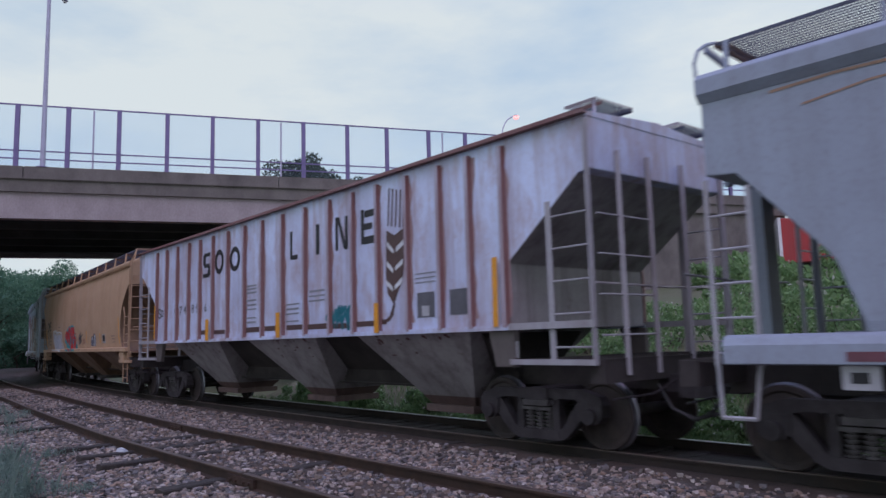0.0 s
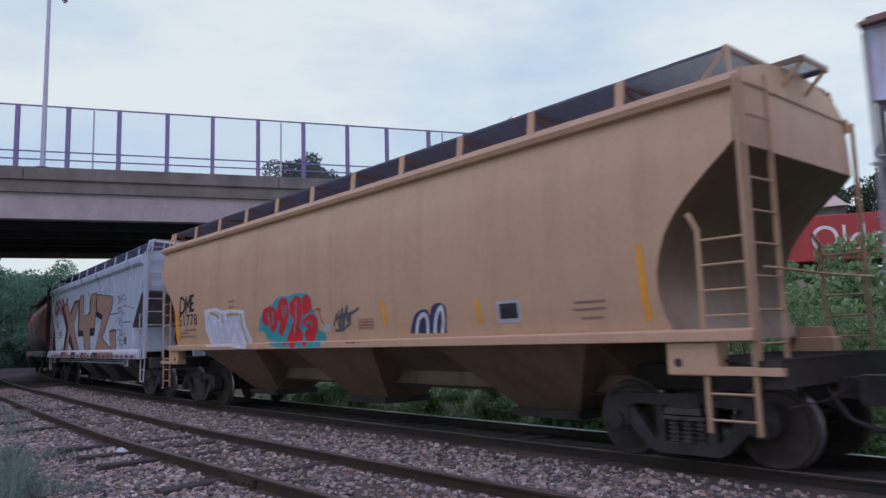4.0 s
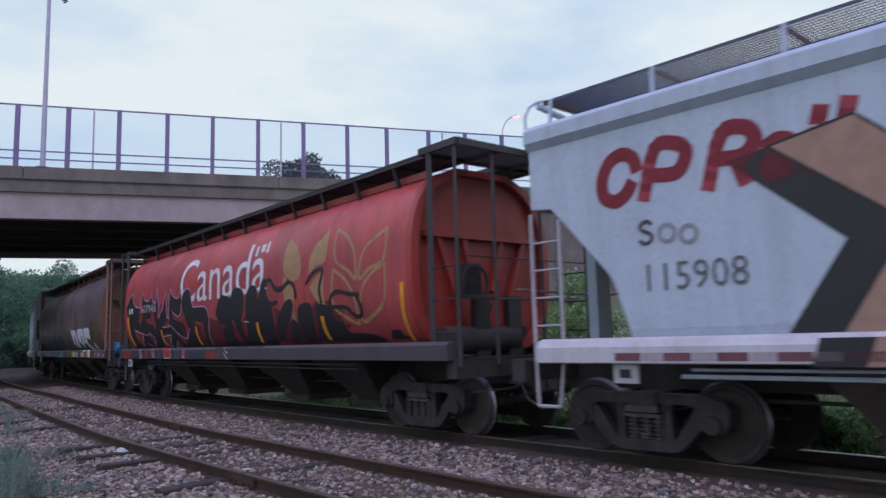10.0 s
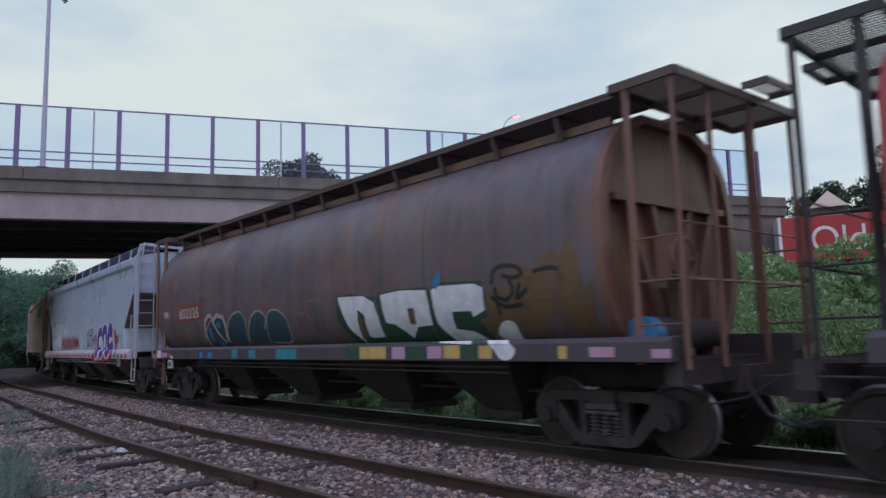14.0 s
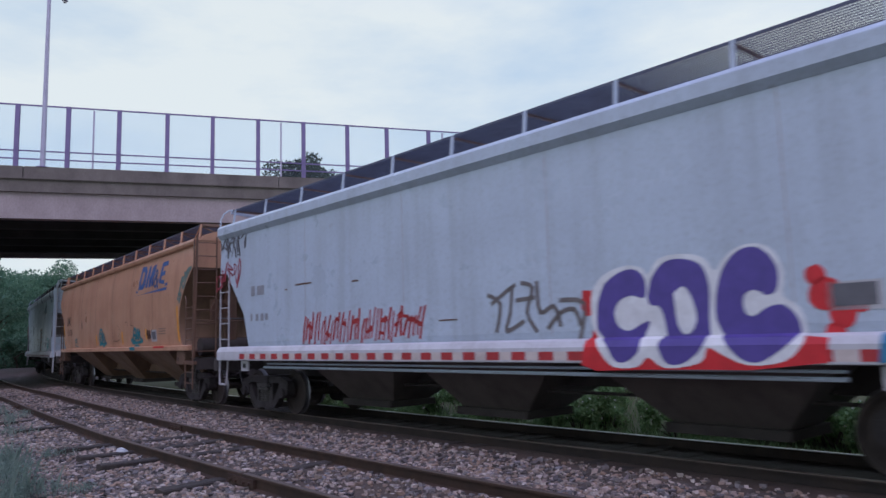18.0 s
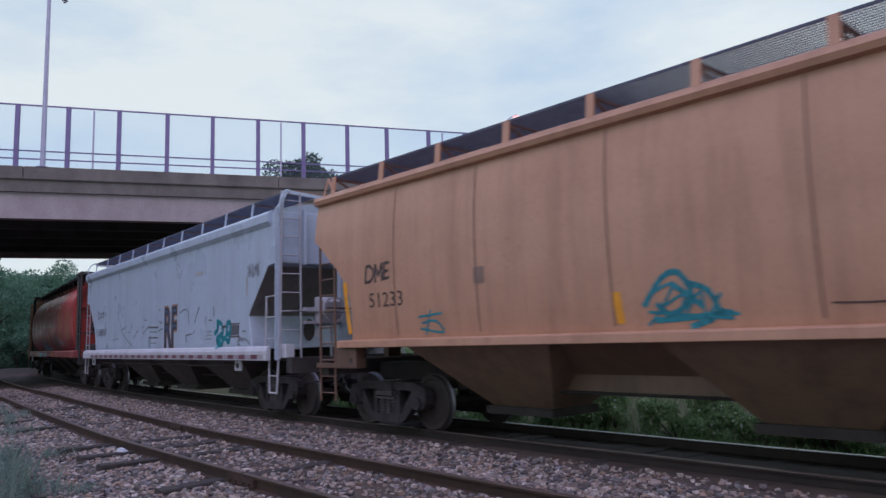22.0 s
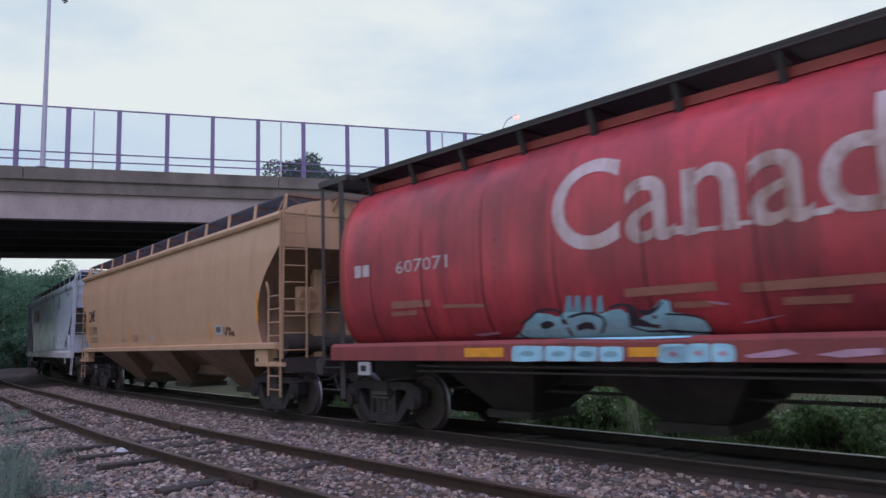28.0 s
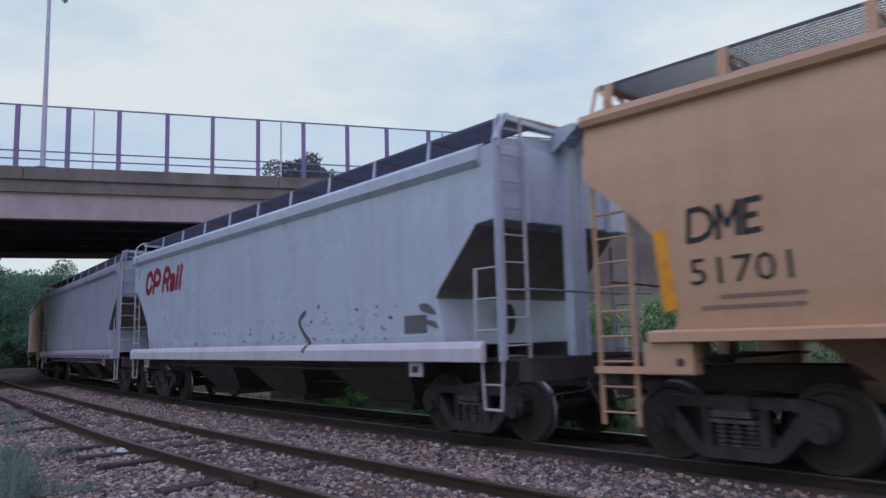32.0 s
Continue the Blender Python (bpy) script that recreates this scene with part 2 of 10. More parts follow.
def bevelled(ob, width=0.015, seg=2):
    b = ob.modifiers.new("bevel", "BEVEL")
    b.width, b.segments, b.limit_method, b.angle_limit = width, seg, "ANGLE", radians(40)
    return ob


def rounded(pts, n=5):
    """A smooth line through points."""
    P = [pts[0]] + list(pts) + [pts[-1]]
    out = []
    for a, b, c, d in zip(P, P[1:], P[2:], P[3:]):
        for i in range(n):
            t = i / n
            out.append(tuple(0.5 * (2 * b[k] + (c[k] - a[k]) * t + (2 * a[k] - 5 * b[k] + 4 * c[k] - d[k]) * t * t + (3 * b[k] - a[k] - 3 * c[k] + d[k]) * t ** 3) for k in (0, 1)))
    return out + [tuple(pts[-1])]


# ---- the line of the tracks ----
KNOT_S = (-155.0, -120.0, -80.0, -55.0, -35.0, -15.0, 10.0, 40.0, 90.0)
KNOT_K = (0.0, 0.00993, 0.00929, 0.0078, 0.00372, 0.00326, 0.00366, 0.00373, 0.0008)
SS = np.linspace(-300, 220, 2601)
KK = np.interp(SS, KNOT_S, KNOT_K)
I0 = int(np.argmin(np.abs(SS)))
TH = np.concatenate([[0], np.cumsum((KK[1:] + KK[:-1]) / 2 * 0.2)])
TH -= TH[I0]
XX = np.concatenate([[0], np.cumsum((np.cos(TH[1:]) + np.cos(TH[:-1])) / 2 * 0.2)])
YY = np.concatenate([[0], np.cumsum((np.sin(TH[1:]) + np.sin(TH[:-1])) / 2 * 0.2)])
XX -= XX[I0]
YY += 8.909 - YY[I0]


def along(s, lat=0.0, z=0.0):
    """The place s metres along the main track and lat metres to its far side."""
    x, y, t = (float(np.interp(s, SS, a)) for a in (XX, YY, TH))
    return Vector((x - math.sin(t) * lat, y + math.cos(t) * lat, z))


def heading(s):
    return float(np.interp(s, SS, TH))


SIDE_S = (-200.0, -140.0, -60.0, -46.0, -27.0, -19.0, -13.0, -5.0, 60.0)
SIDE_L = (-45.0, -25.0, -4.6, -3.9, -3.62, -3.84, -4.06, -4.1, -4.1)


def siding(s):
    return float(np.interp(s, SIDE_S, SIDE_L))


def stretch(s0, s1, step=2.0):
    n = max(2, int(round((s1 - s0) / step)) + 1)
    return [s0 + (s1 - s0) * i / (n - 1) for i in range(n)]


RAIL_PROFILE = ((-0.07, -0.17), (0.07, -0.17), (0.07, -0.155), (0.012, -0.135), (0.012, -0.045), (0.036, -0.035), (0.036, -0.009), (0.034, -0.004), (0.028, 0.0),
                (-0.028, 0.0), (-0.034, -0.004), (-0.036, -0.009), (-0.036, -0.035), (-0.012, -0.045), (-0.012, -0.135), (-0.07, -0.155))


RAIL_BITS = (("railhead", RAIL_PROFILE[5:13], True), ("web", ((0.012, -0.135), (0.012, -0.036), (-0.012, -0.036), (-0.012, -0.135)), False),
             ("rail_foot", ((-0.07, -0.17), (0.07, -0.17), (0.07, -0.155), (0.012, -0.135), (-0.012, -0.135), (-0.07, -0.155)), False))


def rail(lats, s0, s1, head, z=0.0):
    """One rail: head, web and foot, laid along the track."""
    ob = new("rail")
    for name, prof, worn in RAIL_BITS:
        sh = Shape()
        rings = [[along(s, lats(s) + u, z + w) for u, w in prof] for s in stretch(s0, s1, 1.5)]
        sh.loft(rings)
        if worn:
            for i in range(len(rings) - 1):
                for j in range(1, 6):
                    sh.k[i * len(prof) + j] = 1
        # Main track rails get the shadow-dark sides.
        part(name, sh, (RAIL_SIDE if head is RAIL_DULL else RAIL_SHADED, head), ob)
    return ob


# ---- ground and tracks ----
def strip(name, section, s0, s1, mats, step=2.0, bumpy=0.0):
    """A bed lofted along the track: section rows (lat or function of s, z, slot)."""
    rng = random.Random(7)
    sh = Shape()
    ss = stretch(s0, s1, step)
    rows = [[along(s, (q[0](s) if callable(q[0]) else q[0]), q[1] + rng.uniform(-bumpy, bumpy)) for q in section] for s in ss]
    m = len(section)
    sh.v = [tuple(p) for r in rows for p in r]
    for i in range(len(rows) - 1):
        for j in range(m - 1):
            sh.f.append((i * m + j, i * m + j + 1, (i + 1) * m + j + 1, (i + 1) * m + j))
            sh.k.append(section[j][2])
    return sh.data(name, *mats)


gr = Shape()
gx = [-2500, -900, -400, -220, -140, -90, -60, -40, -25, -12, 0, 12, 25, 40, 60, 90, 140, 220, 400, 900, 2500]
gr.v = [(x, y, -0.62) for x in gx for y in gx]
m_ = len(gx)
gr.f = [(i * m_ + j, (i + 1) * m_ + j, (i + 1) * m_ + j + 1, i * m_ + j + 1) for i in range(m_ - 1) for j in range(m_ - 1)]
gr.k = [0] * len(gr.f)
tagged(new("ground", gr.data("ground", EARTH)), "dusty earth and grass ground beside the tracks", "ground", kind="structure")

BED = [(-14.0, -0.60, 0), (-9.5, -0.30, 0), (-7.0, -0.22, 0), (lambda s: siding(s) - 1.6, -0.17, 0), (lambda s: siding(s) - 0.72, -0.125, 2),
       (lambda s: siding(s) + 0.72, -0.125, 0), (lambda s: siding(s) + 1.3, -0.16, 0), (-2.15, -0.20, 0), (-1.45, -0.12, 2), (-0.80, -0.13, 1), (0.80, -0.16, 1),
       (1.6, -0.22, 0), (2.6, -0.55, 0), (3.4, -0.62, 0)]
FINES = surface("dusty_fines", (0.095, 0.066, 0.050), (0.055, 0.040, 0.032), 2.5, 0.95, 0, 30.0, 0.6, 0.03)
tagged(new("track_bed", strip("track_bed", BED, -150, 140, (BALLAST, DARKBED, FINES), 1.5, 0.012)), "crushed stone ballast bed under both tracks", "ballast", kind="structure")

BANK_L = (2.6, 4.0, 8.0, 14.0, 28.0, 42.0, 90.0)
BANK_Z = (-0.60, 0.0, 1.2, 2.3, 4.25, 4.45, 4.6)


def bank_z(lat):
    return float(np.interp(lat, BANK_L, BANK_Z))


tagged(new("embankment", strip("embankment", [(a, b, 0) for a, b in zip(BANK_L, BANK_Z)], -24, 60, (EARTH,), 3.0, 0.05)),
       "overgrown earth bank rising behind the tracks", "embankment", kind="structure")

for name, lats, head, lab in (
        ("main_near_rail", lambda s: -0.7525, RAIL_BROWN, "rusty brown steel rail with a worn head"),
        ("main_far_rail", lambda s: 0.7525, RAIL_TOP, "rusty steel rail with a worn shiny head"),
        ("siding_far_rail", lambda s: siding(s) + 0.7525, RAIL_DULL, "brown rusty rail of the unused siding"),
        ("siding_near_rail", lambda s: siding(s) - 0.7525, RAIL_DULL, "brown rusty rail of the unused siding")):
    side = "siding" in name
    ob = rail(lats, -145 if side else -290, 60 if side else 200, head, 0.03 if side else 0.0)
    tagged(ob, lab, "rail", group="rails")

# joint bars bolted to the siding rails
def joint_bar(s, lat):
    th = heading(s)
    sh = Shape().box(-0.33, 0.33, -0.055, -0.012, -0.135, -0.04).box(-0.33, 0.33, 0.012, 0.055, -0.135, -0.04)
    sh.box(-0.012, 0.012, -0.04, 0.04, -0.05, 0.004)
    ob = new("joint_bar", sh.data("joint_bar", RAIL_SIDE))
    for x in (-0.24, -0.1, 0.1, 0.24):
        part("bolt", Shape().tube((x, -0.055, -0.09), (x, -0.085, -0.09), 0.018, 6), RAIL_SIDE, ob)
    p = along(s, lat, 0.03)
    ob.matrix_basis = Matrix.Translation(p) @ pose(0, 0, 0, 0, 0, math.degrees(th))
    return tagged(ob, "rusty bolted joint bar on the rail", "joint bar", group="joint bars")


joint_bar(-14.1, siding(-14.1) + 0.7525)
joint_bar(-7.9, siding(-7.9) - 0.7525)
joint_bar(-23.5, siding(-23.5) - 0.7525)

# sleepers
rng = random.Random(3)
tie_mesh = []
for v in range(4):
    sh = Shape()
    r2 = random.Random(40 + v)
    rings = []
    for i in range(7):
        y = -1.3 + 2.6 * i / 6
        w, h = 0.115 + r2.uniform(-0.012, 0.012), r2.uniform(-0.015, 0.008)
        rings.append([(-w, y, -0.30), (w, y, -0.30), (w, y, -0.115 + h), (w - 0.02, y, -0.10 + h), (-w + 0.02, y, -0.10 + h), (-w, y, -0.12 + h)])
    sh.loft(rings)
    tie_mesh.append(sh.data("tie", TIE))


def tie(s, lat, z, yaw=0.0, dy=0.0):
    ob = new("railroad_tie", tie_mesh[rng.randrange(4)])
    ob.matrix_basis = Matrix.Translation(along(s, lat + dy, z)) @ pose(0, 0, 0, rng.uniform(-0.6, 0.6), 0, math.degrees(heading(s)) + yaw)
    return tagged(ob, "weathered dark creosoted wooden tie half buried in ballast", "railroad tie", group="ties of the siding")


BARE = []
s = -45.0
while s < 8:
    shown = min(abs(s - q) for q in (-8.35, -10.6, -11.7, -12.7, -16.9, -19.2, -22.0, -26.0, -30.0)) < 0.29
    if shown:
        BARE.append(s)
    tie(s, siding(s), 0.012 if shown else rng.choice((-0.075, -0.06, -0.045)), rng.uniform(-4, 4), rng.uniform(-0.42, -0.12) if shown else rng.uniform(-0.3, 0.05))
    s += rng.uniform(0.50, 0.62)
s = -40.0
while s < 10:
    ob = tie(s, 0.0, rng.uniform(-0.05, -0.02), rng.uniform(-1, 1))
    tagged(ob, "oil-darkened wooden tie under the main track", group="ties of the main track")
    s += 0.56

# loose crushed stone
CUBE_V = np.array([(x, y, z) for x in (-0.62, 0.62) for y in (-0.62, 0.62) for z in (-0.62, 0.62)])
CUBE_F = np.array([(0, 1, 3, 2), (4, 6, 7, 5), (0, 4, 5, 1), (2, 3, 7, 6), (0, 2, 6, 4), (1, 5, 7, 3)])


def many(name, base_v, base_f, centres, sizes, mat, seed, squash=(1, 1, 0.7), jitter=0.22, align=None):
    """Many small bodies as one mesh."""
    g = np.random.default_rng(seed)
    n, k = len(centres), len(base_v)
    v = base_v[None] * (1 + g.uniform(-jitter, jitter, (n, k, 1))) * (np.array(squash) * g.uniform(0.75, 1.25, (n, 1, 3))) * np.asarray(sizes)[:, None, None]
    a = g.uniform(0, 2 * math.pi, n)
    t = g.uniform(-0.5, 0.5, n)
    ca, sa, ct, st = np.cos(a)[:, None], np.sin(a)[:, None], np.cos(t)[:, None], np.sin(t)[:, None]
    x, y, z = v[..., 0], v[..., 1], v[..., 2]
    y, z = y * ct - z * st, y * st + z * ct
    x, y = x * ca - y * sa, x * sa + y * ca
    v = np.stack([x, y, z], -1) + np.asarray(centres)[:, None, :]
    f = (base_f[None] + (np.arange(n) * k)[:, None, None]).reshape(-1, base_f.shape[1])
    me = bpy.data.meshes.new(name)
    me.from_pydata(v.reshape(-1, 3).tolist(), [], f.tolist())
    me.materials.append(mat)
    return me


def on_bed(s, lat):
    sd = np.interp(s, SIDE_S, SIDE_L)
    z = np.interp(lat, (-14.0, -9.5, -7.0, -5.6, -4.8, -3.3, -2.7, -2.15, -1.45, -0.8, 0.8, 1.6, 2.6),
                  (-0.60, -0.30, -0.22, -0.17, -0.125, -0.125, -0.16, -0.20, -0.12, -0.13, -0.16, -0.22, -0.55))
    x, y, t = np.interp(s, SS, XX), np.interp(s, SS, YY), np.interp(s, SS, TH)
    return np.stack([x - np.sin(t) * lat, y + np.cos(t) * lat, z], -1), sd


g = np.random.default_rng(11)
n_ = 160000
s_ = 6 - 42 * g.random(n_) ** 1.25
l_ = g.uniform(-9.0, -1.15, n_)
p_, sd_ = on_bed(s_, l_)
keep = (np.abs(l_ - sd_ - 0.7525) > 0.085) & (np.abs(l_ - sd_ + 0.7525) > 0.085)
keep &= ~((l_ < -8.0) & (g.random(n_) < (-8.0 - l_) * 0.9))
keep &= ~((l_ > -1.6) & (g.random(n_) < 0.75))
keep &= ~((np.abs(l_ - sd_) < 0.6) & (g.random(n_) < 0.6))
for sb in BARE:
    keep &= ~((np.abs(s_ - sb) < 0.15) & (np.abs(l_ - sd_ + 0.15) < 1.6) & (g.random(n_) < np.where(l_ < sd_ - 0.7, 0.95, 0.45)))
p_ = p_[keep]
p_[:, 2] += g.uniform(-0.018, 0.018, len(p_))
tagged(new("ballast_stones", many("ballast_stones", CUBE_V, CUBE_F, p_, g.uniform(0.45, 1.0, len(p_)) ** 1.5 * 0.050, STONE, 5, jitter=0.34)),
       "loose grey and pink crushed stone lying on the bed", "gravel", kind="stuff")

TWHITE_PAPER = surface("paper", (0.62, 0.66, 0.72), (0.5, 0.52, 0.58), 8.0, 0.8)

# ---- road bridge ----
BO = Vector((-33.445, 8.697, 0.0))
BU = Vector((0.41626, 0.90925, 0.0))
BN = Vector((-0.90925, 0.41626, 0.0))
BM = Matrix(((BU.x, BN.x, 0, BO.x), (BU.y, BN.y, 0, BO.y), (0, 0, 1, 0), (0, 0, 0, 1)))
DEPTH = 15.0


bridge = new("road_bridge")
bridge.matrix_basis = BM
tagged(bridge, "grey concrete road bridge with a tall metal fence over the tracks", "bridge")
END = 20.5
FAR = 38.4
part("deck", Shape().box(-40, FAR, -0.12, DEPTH + 0.12, 8.12, 8.62), CONCRETE, bridge, "grey concrete deck slab")
for i, y in enumerate((0.0, 2.9, 5.8, 8.7, 11.6, DEPTH - 0.5)):
    sh = Shape().prism([(y, 7.0), (y + 0.5, 7.0), (y + 0.5, 7.22), (y + 0.32, 7.4), (y + 0.32, 7.95), (y + 0.5, 8.12), (y, 8.12)] if 0 < i < 5 else
                       [(y, 7.0), (y + 0.5, 7.0), (y + 0.5, 8.12), (y, 8.12)], -9.0, END, "x")
    # Inner girders take the shade-dark copy of the concrete.
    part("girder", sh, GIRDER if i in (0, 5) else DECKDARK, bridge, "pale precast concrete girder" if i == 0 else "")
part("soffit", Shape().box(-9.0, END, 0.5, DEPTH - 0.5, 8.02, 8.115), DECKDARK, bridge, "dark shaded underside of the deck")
for y0, y1 in ((-0.16, 0.2), (DEPTH - 0.2, DEPTH + 0.16)):
    joints = [-40, -30.5, -20.6, -10.7, -0.8 - 0.5, 9.2, 19.2, 29.2, FAR]
    for a, b in zip(joints, joints[1:]):
        part("parapet_panel", Shape().box(a + 0.02, b - 0.02, y0, y1, 8.62, 9.2), CONCRETE, bridge)
    part("ledge", Shape().box(-40, FAR, y0 - 0.05 if y0 < 1 else y1, y0 if y0 < 1 else y1 + 0.05, 8.66, 8.74), CONCRETE, bridge)
part("abutment", Shape().box(END, FAR, 0.03, DEPTH - 0.03, -0.7, 8.12), CONCRETE, bridge, "stained concrete abutment and approach wall")
# Unseen left abutment, set close to block light under the deck.
part("abutment", Shape().box(-40, -9.0, 0.03, DEPTH - 0.03, -0.7, 8.12), CONCRETE, bridge, "stained concrete abutment and approach wall")
part("bearing_pad", Shape().box(END - 0.35, END, 0.05, DEPTH - 0.05, 6.6, 6.98), CONCRETE, bridge)

ACRYLIC, n, l, b = nodes_of("clear_blue_acrylic")
clear = n.new("ShaderNodeBsdfTransparent")
clear.inputs["Color"].default_value = (0.90, 0.945, 1.0, 1)
b.inputs["Base Color"].default_value, b.inputs["Roughness"].default_value = (0.6, 0.7, 0.8, 1), 0.1
amix = n.new("ShaderNodeMixShader")
amix.inputs["Fac"].default_value = 0.96
l.new(b.outputs["BSDF"], amix.inputs[1])
l.new(clear.outputs["BSDF"], amix.inputs[2])
l.new(amix.outputs["Shader"], n["Material Output"].inputs["Surface"])
POST_SHIFT = (-0.02, -0.09, -0.09, -0.12, -0.20, -0.20, -0.13, -0.05, -0.11, 0.02)


def post_x(i):
    """Posts stand about two metres apart, not quite evenly."""
    return -1.61 + 2.018 * i + (POST_SHIFT[i] if 0 <= i < 10 else -0.05)


pane_mesh = Shape().box(0.10, 1.918, -0.004, 0.004, 0.05, 2.665).data("clear_panel", ACRYLIC)
for side, y in (("near", 0.02), ("far", DEPTH - 0.02)):
    fence = new("bridge_fence")
    fence.matrix_basis = BM @ Matrix.Translation((0, 0, 9.2))
    tagged(fence, "tall purple-grey fence with clear panels on the bridge parapet", "fence", group="bridge fences")
    post = Shape().prism([(-0.09, -0.07), (0.09, -0.07), (0.09, -0.055), (0.012, -0.045), (0.012, 0.045), (0.09, 0.055), (0.09, 0.07), (-0.09, 0.07), (-0.09, 0.055), (-0.012, 0.045), (-0.012, -0.045), (-0.09, -0.055)], 0, 2.72, "z").data("fence_post", FENCE)
    thin = Shape().box(-0.035, 0.035, -0.03, 0.03, 0, 2.62).data("fence_post", POLEPAINT)
    base = Shape().box(-0.14, 0.14, -0.1, 0.1, 0, 0.02).data("base_plate", FENCE)
    for i in range(-17, 20):
        x = post_x(i)
        q = part("post", post, FENCE, fence, at=Matrix.Translation((x, y, 0)))
        part("base_plate", base, FENCE, q)
    for i in range(-17, 19):
        x, w = post_x(i), post_x(i + 1) - post_x(i)
        part("clear_panel", pane_mesh, None, fence, at=Matrix.Translation((x, y, 0)) @ Matrix.Diagonal((w / 2.018, 1, 1, 1)))
    for x in (-20.6, -8.6, 1.32, 9.32, 17.3, 29.2):
        part("thin_post", thin, FENCE, fence, at=Matrix.Translation((x, y, 0)))
    for z, h in ((2.70, 0.055), (0.71, 0.05), (0.36, 0.05)):
        part("fence_rail", Shape().box(-36, 36.8, y - 0.03, y + 0.03, z - h / 2, z + h / 2), FENCE, fence)


def street_lamp(x, y, height, bend, reach, lit, lens=0.09):
    ob = new("street_lamp")
    ob.matrix_basis = BM @ Matrix.Translation((x, y, 9.2))
    part("base_plate", Shape().box(-0.2, 0.2, -0.2, 0.2, 0, 0.03), FENCE, ob)
    part("pole", Shape().tube((0, 0, 0.02), (0, 0, height), 0.11, 12, 0.075), POLEPAINT, ob, smooth=True)
    pts = [Vector((0, 0, height))]
    pts += [Vector((a, 0, height + b)) for a, b in rounded([(0, 0)] + [(reach * a, b) for a, b in bend], 4)[1:]]
    part("arm", Shape().pipe(pts, 0.03, 8), POLEPAINT, ob, smooth=True)
    e = pts[-1]
    head = part("lamp_head", Shape().turn([(0.0, 0.05), (0.07, 0.045), (0.12, 0.0), (0.1, -0.03), (0.0, -0.03)], 16, "z"), FENCE, ob, at=Matrix.Translation(e), smooth=True)
    part("lens", Shape().turn([(0.0, -0.03), (lens, -0.035), (lens * 0.83, -lens), (0.0, -lens * 1.33)], 16, "z"), lit, head, smooth=True)
    return tagged(ob, "slender grey street lamp on the bridge", "street lamp", group="street lamps")


glass_off, n, l, b = nodes_of("lamp_lens")
b.inputs["Base Color"].default_value, b.inputs["Roughness"].default_value = (0.7, 0.7, 0.7, 1), 0.2
glow, n, l, b = nodes_of("lit_lamp_lens")
b.inputs["Base Color"].default_value = (0.9, 0.6, 0.5, 1)
b.inputs["Emission Color"].default_value, b.inputs["Emission Strength"].default_value = (1.0, 0.50, 0.42, 1), 1.15
street_lamp(-0.61, 0.0, 7.55, ((0.06, 0.2), (0.4, 0.42), (0.85, 0.25), (1.0, -0.02)), 0.62, glass_off)
street_lamp(20.82, 0.6, 2.75, ((0.08, 0.5), (0.35, 0.95), (0.75, 1.2), (1.0, 1.27)), 0.85, glow, 0.17)


# ---- plants ----
def leaf_cloud(centres, radii, n, size, seed, flat=0.8):
    """Leaf quads spread through clumps."""
    g = np.random.default_rng(seed)
    centres, radii = np.asarray(centres), np.asarray(radii)
    w = radii ** 2
    pick = g.choice(len(centres), n, p=w / w.sum())
    d = g.normal(size=(n, 3))
    d /= np.linalg.norm(d, axis=1, keepdims=True)
    c = centres[pick] + d * (radii[pick] * g.uniform(0.45, 1.05, n) ** 0.6)[:, None] * np.array((1, 1, flat))
    u = g.normal(size=(n, 3))
    u /= np.linalg.norm(u, axis=1, keepdims=True)
    t = np.cross(u, g.normal(size=(n, 3)))
    t /= np.linalg.norm(t, axis=1, keepdims=True)
    sz = size * g.uniform(0.6, 1.4, n)[:, None]
    v = np.stack([c - u * sz, c + t * sz * 0.5, c + u * sz, c - t * sz * 0.5], 1).reshape(-1, 3)
    f = np.arange(4 * n).reshape(-1, 4)
    return v, f


def cloud_mesh(name, v, f, mat):
    me = bpy.data.meshes.new(name)
    me.from_pydata(v.tolist(), [], f.tolist())
    me.materials.append(mat)
    return me


def tree(x, y, z, height, spread, leaves, size, mat, seed, label, low=0.42):
    rg = random.Random(seed)
    ob = new("tree")
    ob.matrix_basis = Matrix.Translation((x, y, z))
    tr = Shape()
    top = height * 0.62
    pts = [Vector((rg.uniform(-0.15, 0.15) * i, rg.uniform(-0.15, 0.15) * i, top * i / 5)) for i in range(6)]
    r0 = 0.022 * height
    for i in range(5):
        tr.tube(pts[i], pts[i + 1], r0 * (1 - 0.15 * i), 8, r0 * (1 - 0.15 * (i + 1)))
    cen, rad = [], []
    for i in range(9):
        a = rg.uniform(0, 6.28)
        k = rg.uniform(0.35, 1.0)
        p = pts[2 + rg.randrange(4)]
        q = Vector((math.cos(a) * spread * k * 0.7, math.sin(a) * spread * k * 0.7, height * rg.uniform(low, 0.88)))
        tr.tube(p, q, r0 * 0.4, 6, r0 * 0.1)
        cen.append(q)
        rad.append(spread * rg.uniform(0.28, 0.5))
        for _ in range(2):
            cen.append(q + Vector((rg.uniform(-1, 1), rg.uniform(-1, 1), rg.uniform(-0.5, 0.9))) * spread * 0.4)
            rad.append(spread * rg.uniform(0.16, 0.3))
    cen.append(Vector((0, 0, height * 0.86)))
    rad.append(spread * 0.35)
    part("trunk", tr, BARK, ob, smooth=True)
    v, f = leaf_cloud([tuple(c) for c in cen], rad, leaves, size, seed)
    tagged(part("crown", cloud_mesh("crown", v, f, mat), mat, ob), kind="stuff")
    return tagged(ob, label, "tree", group="trees")


rg = random.Random(21)
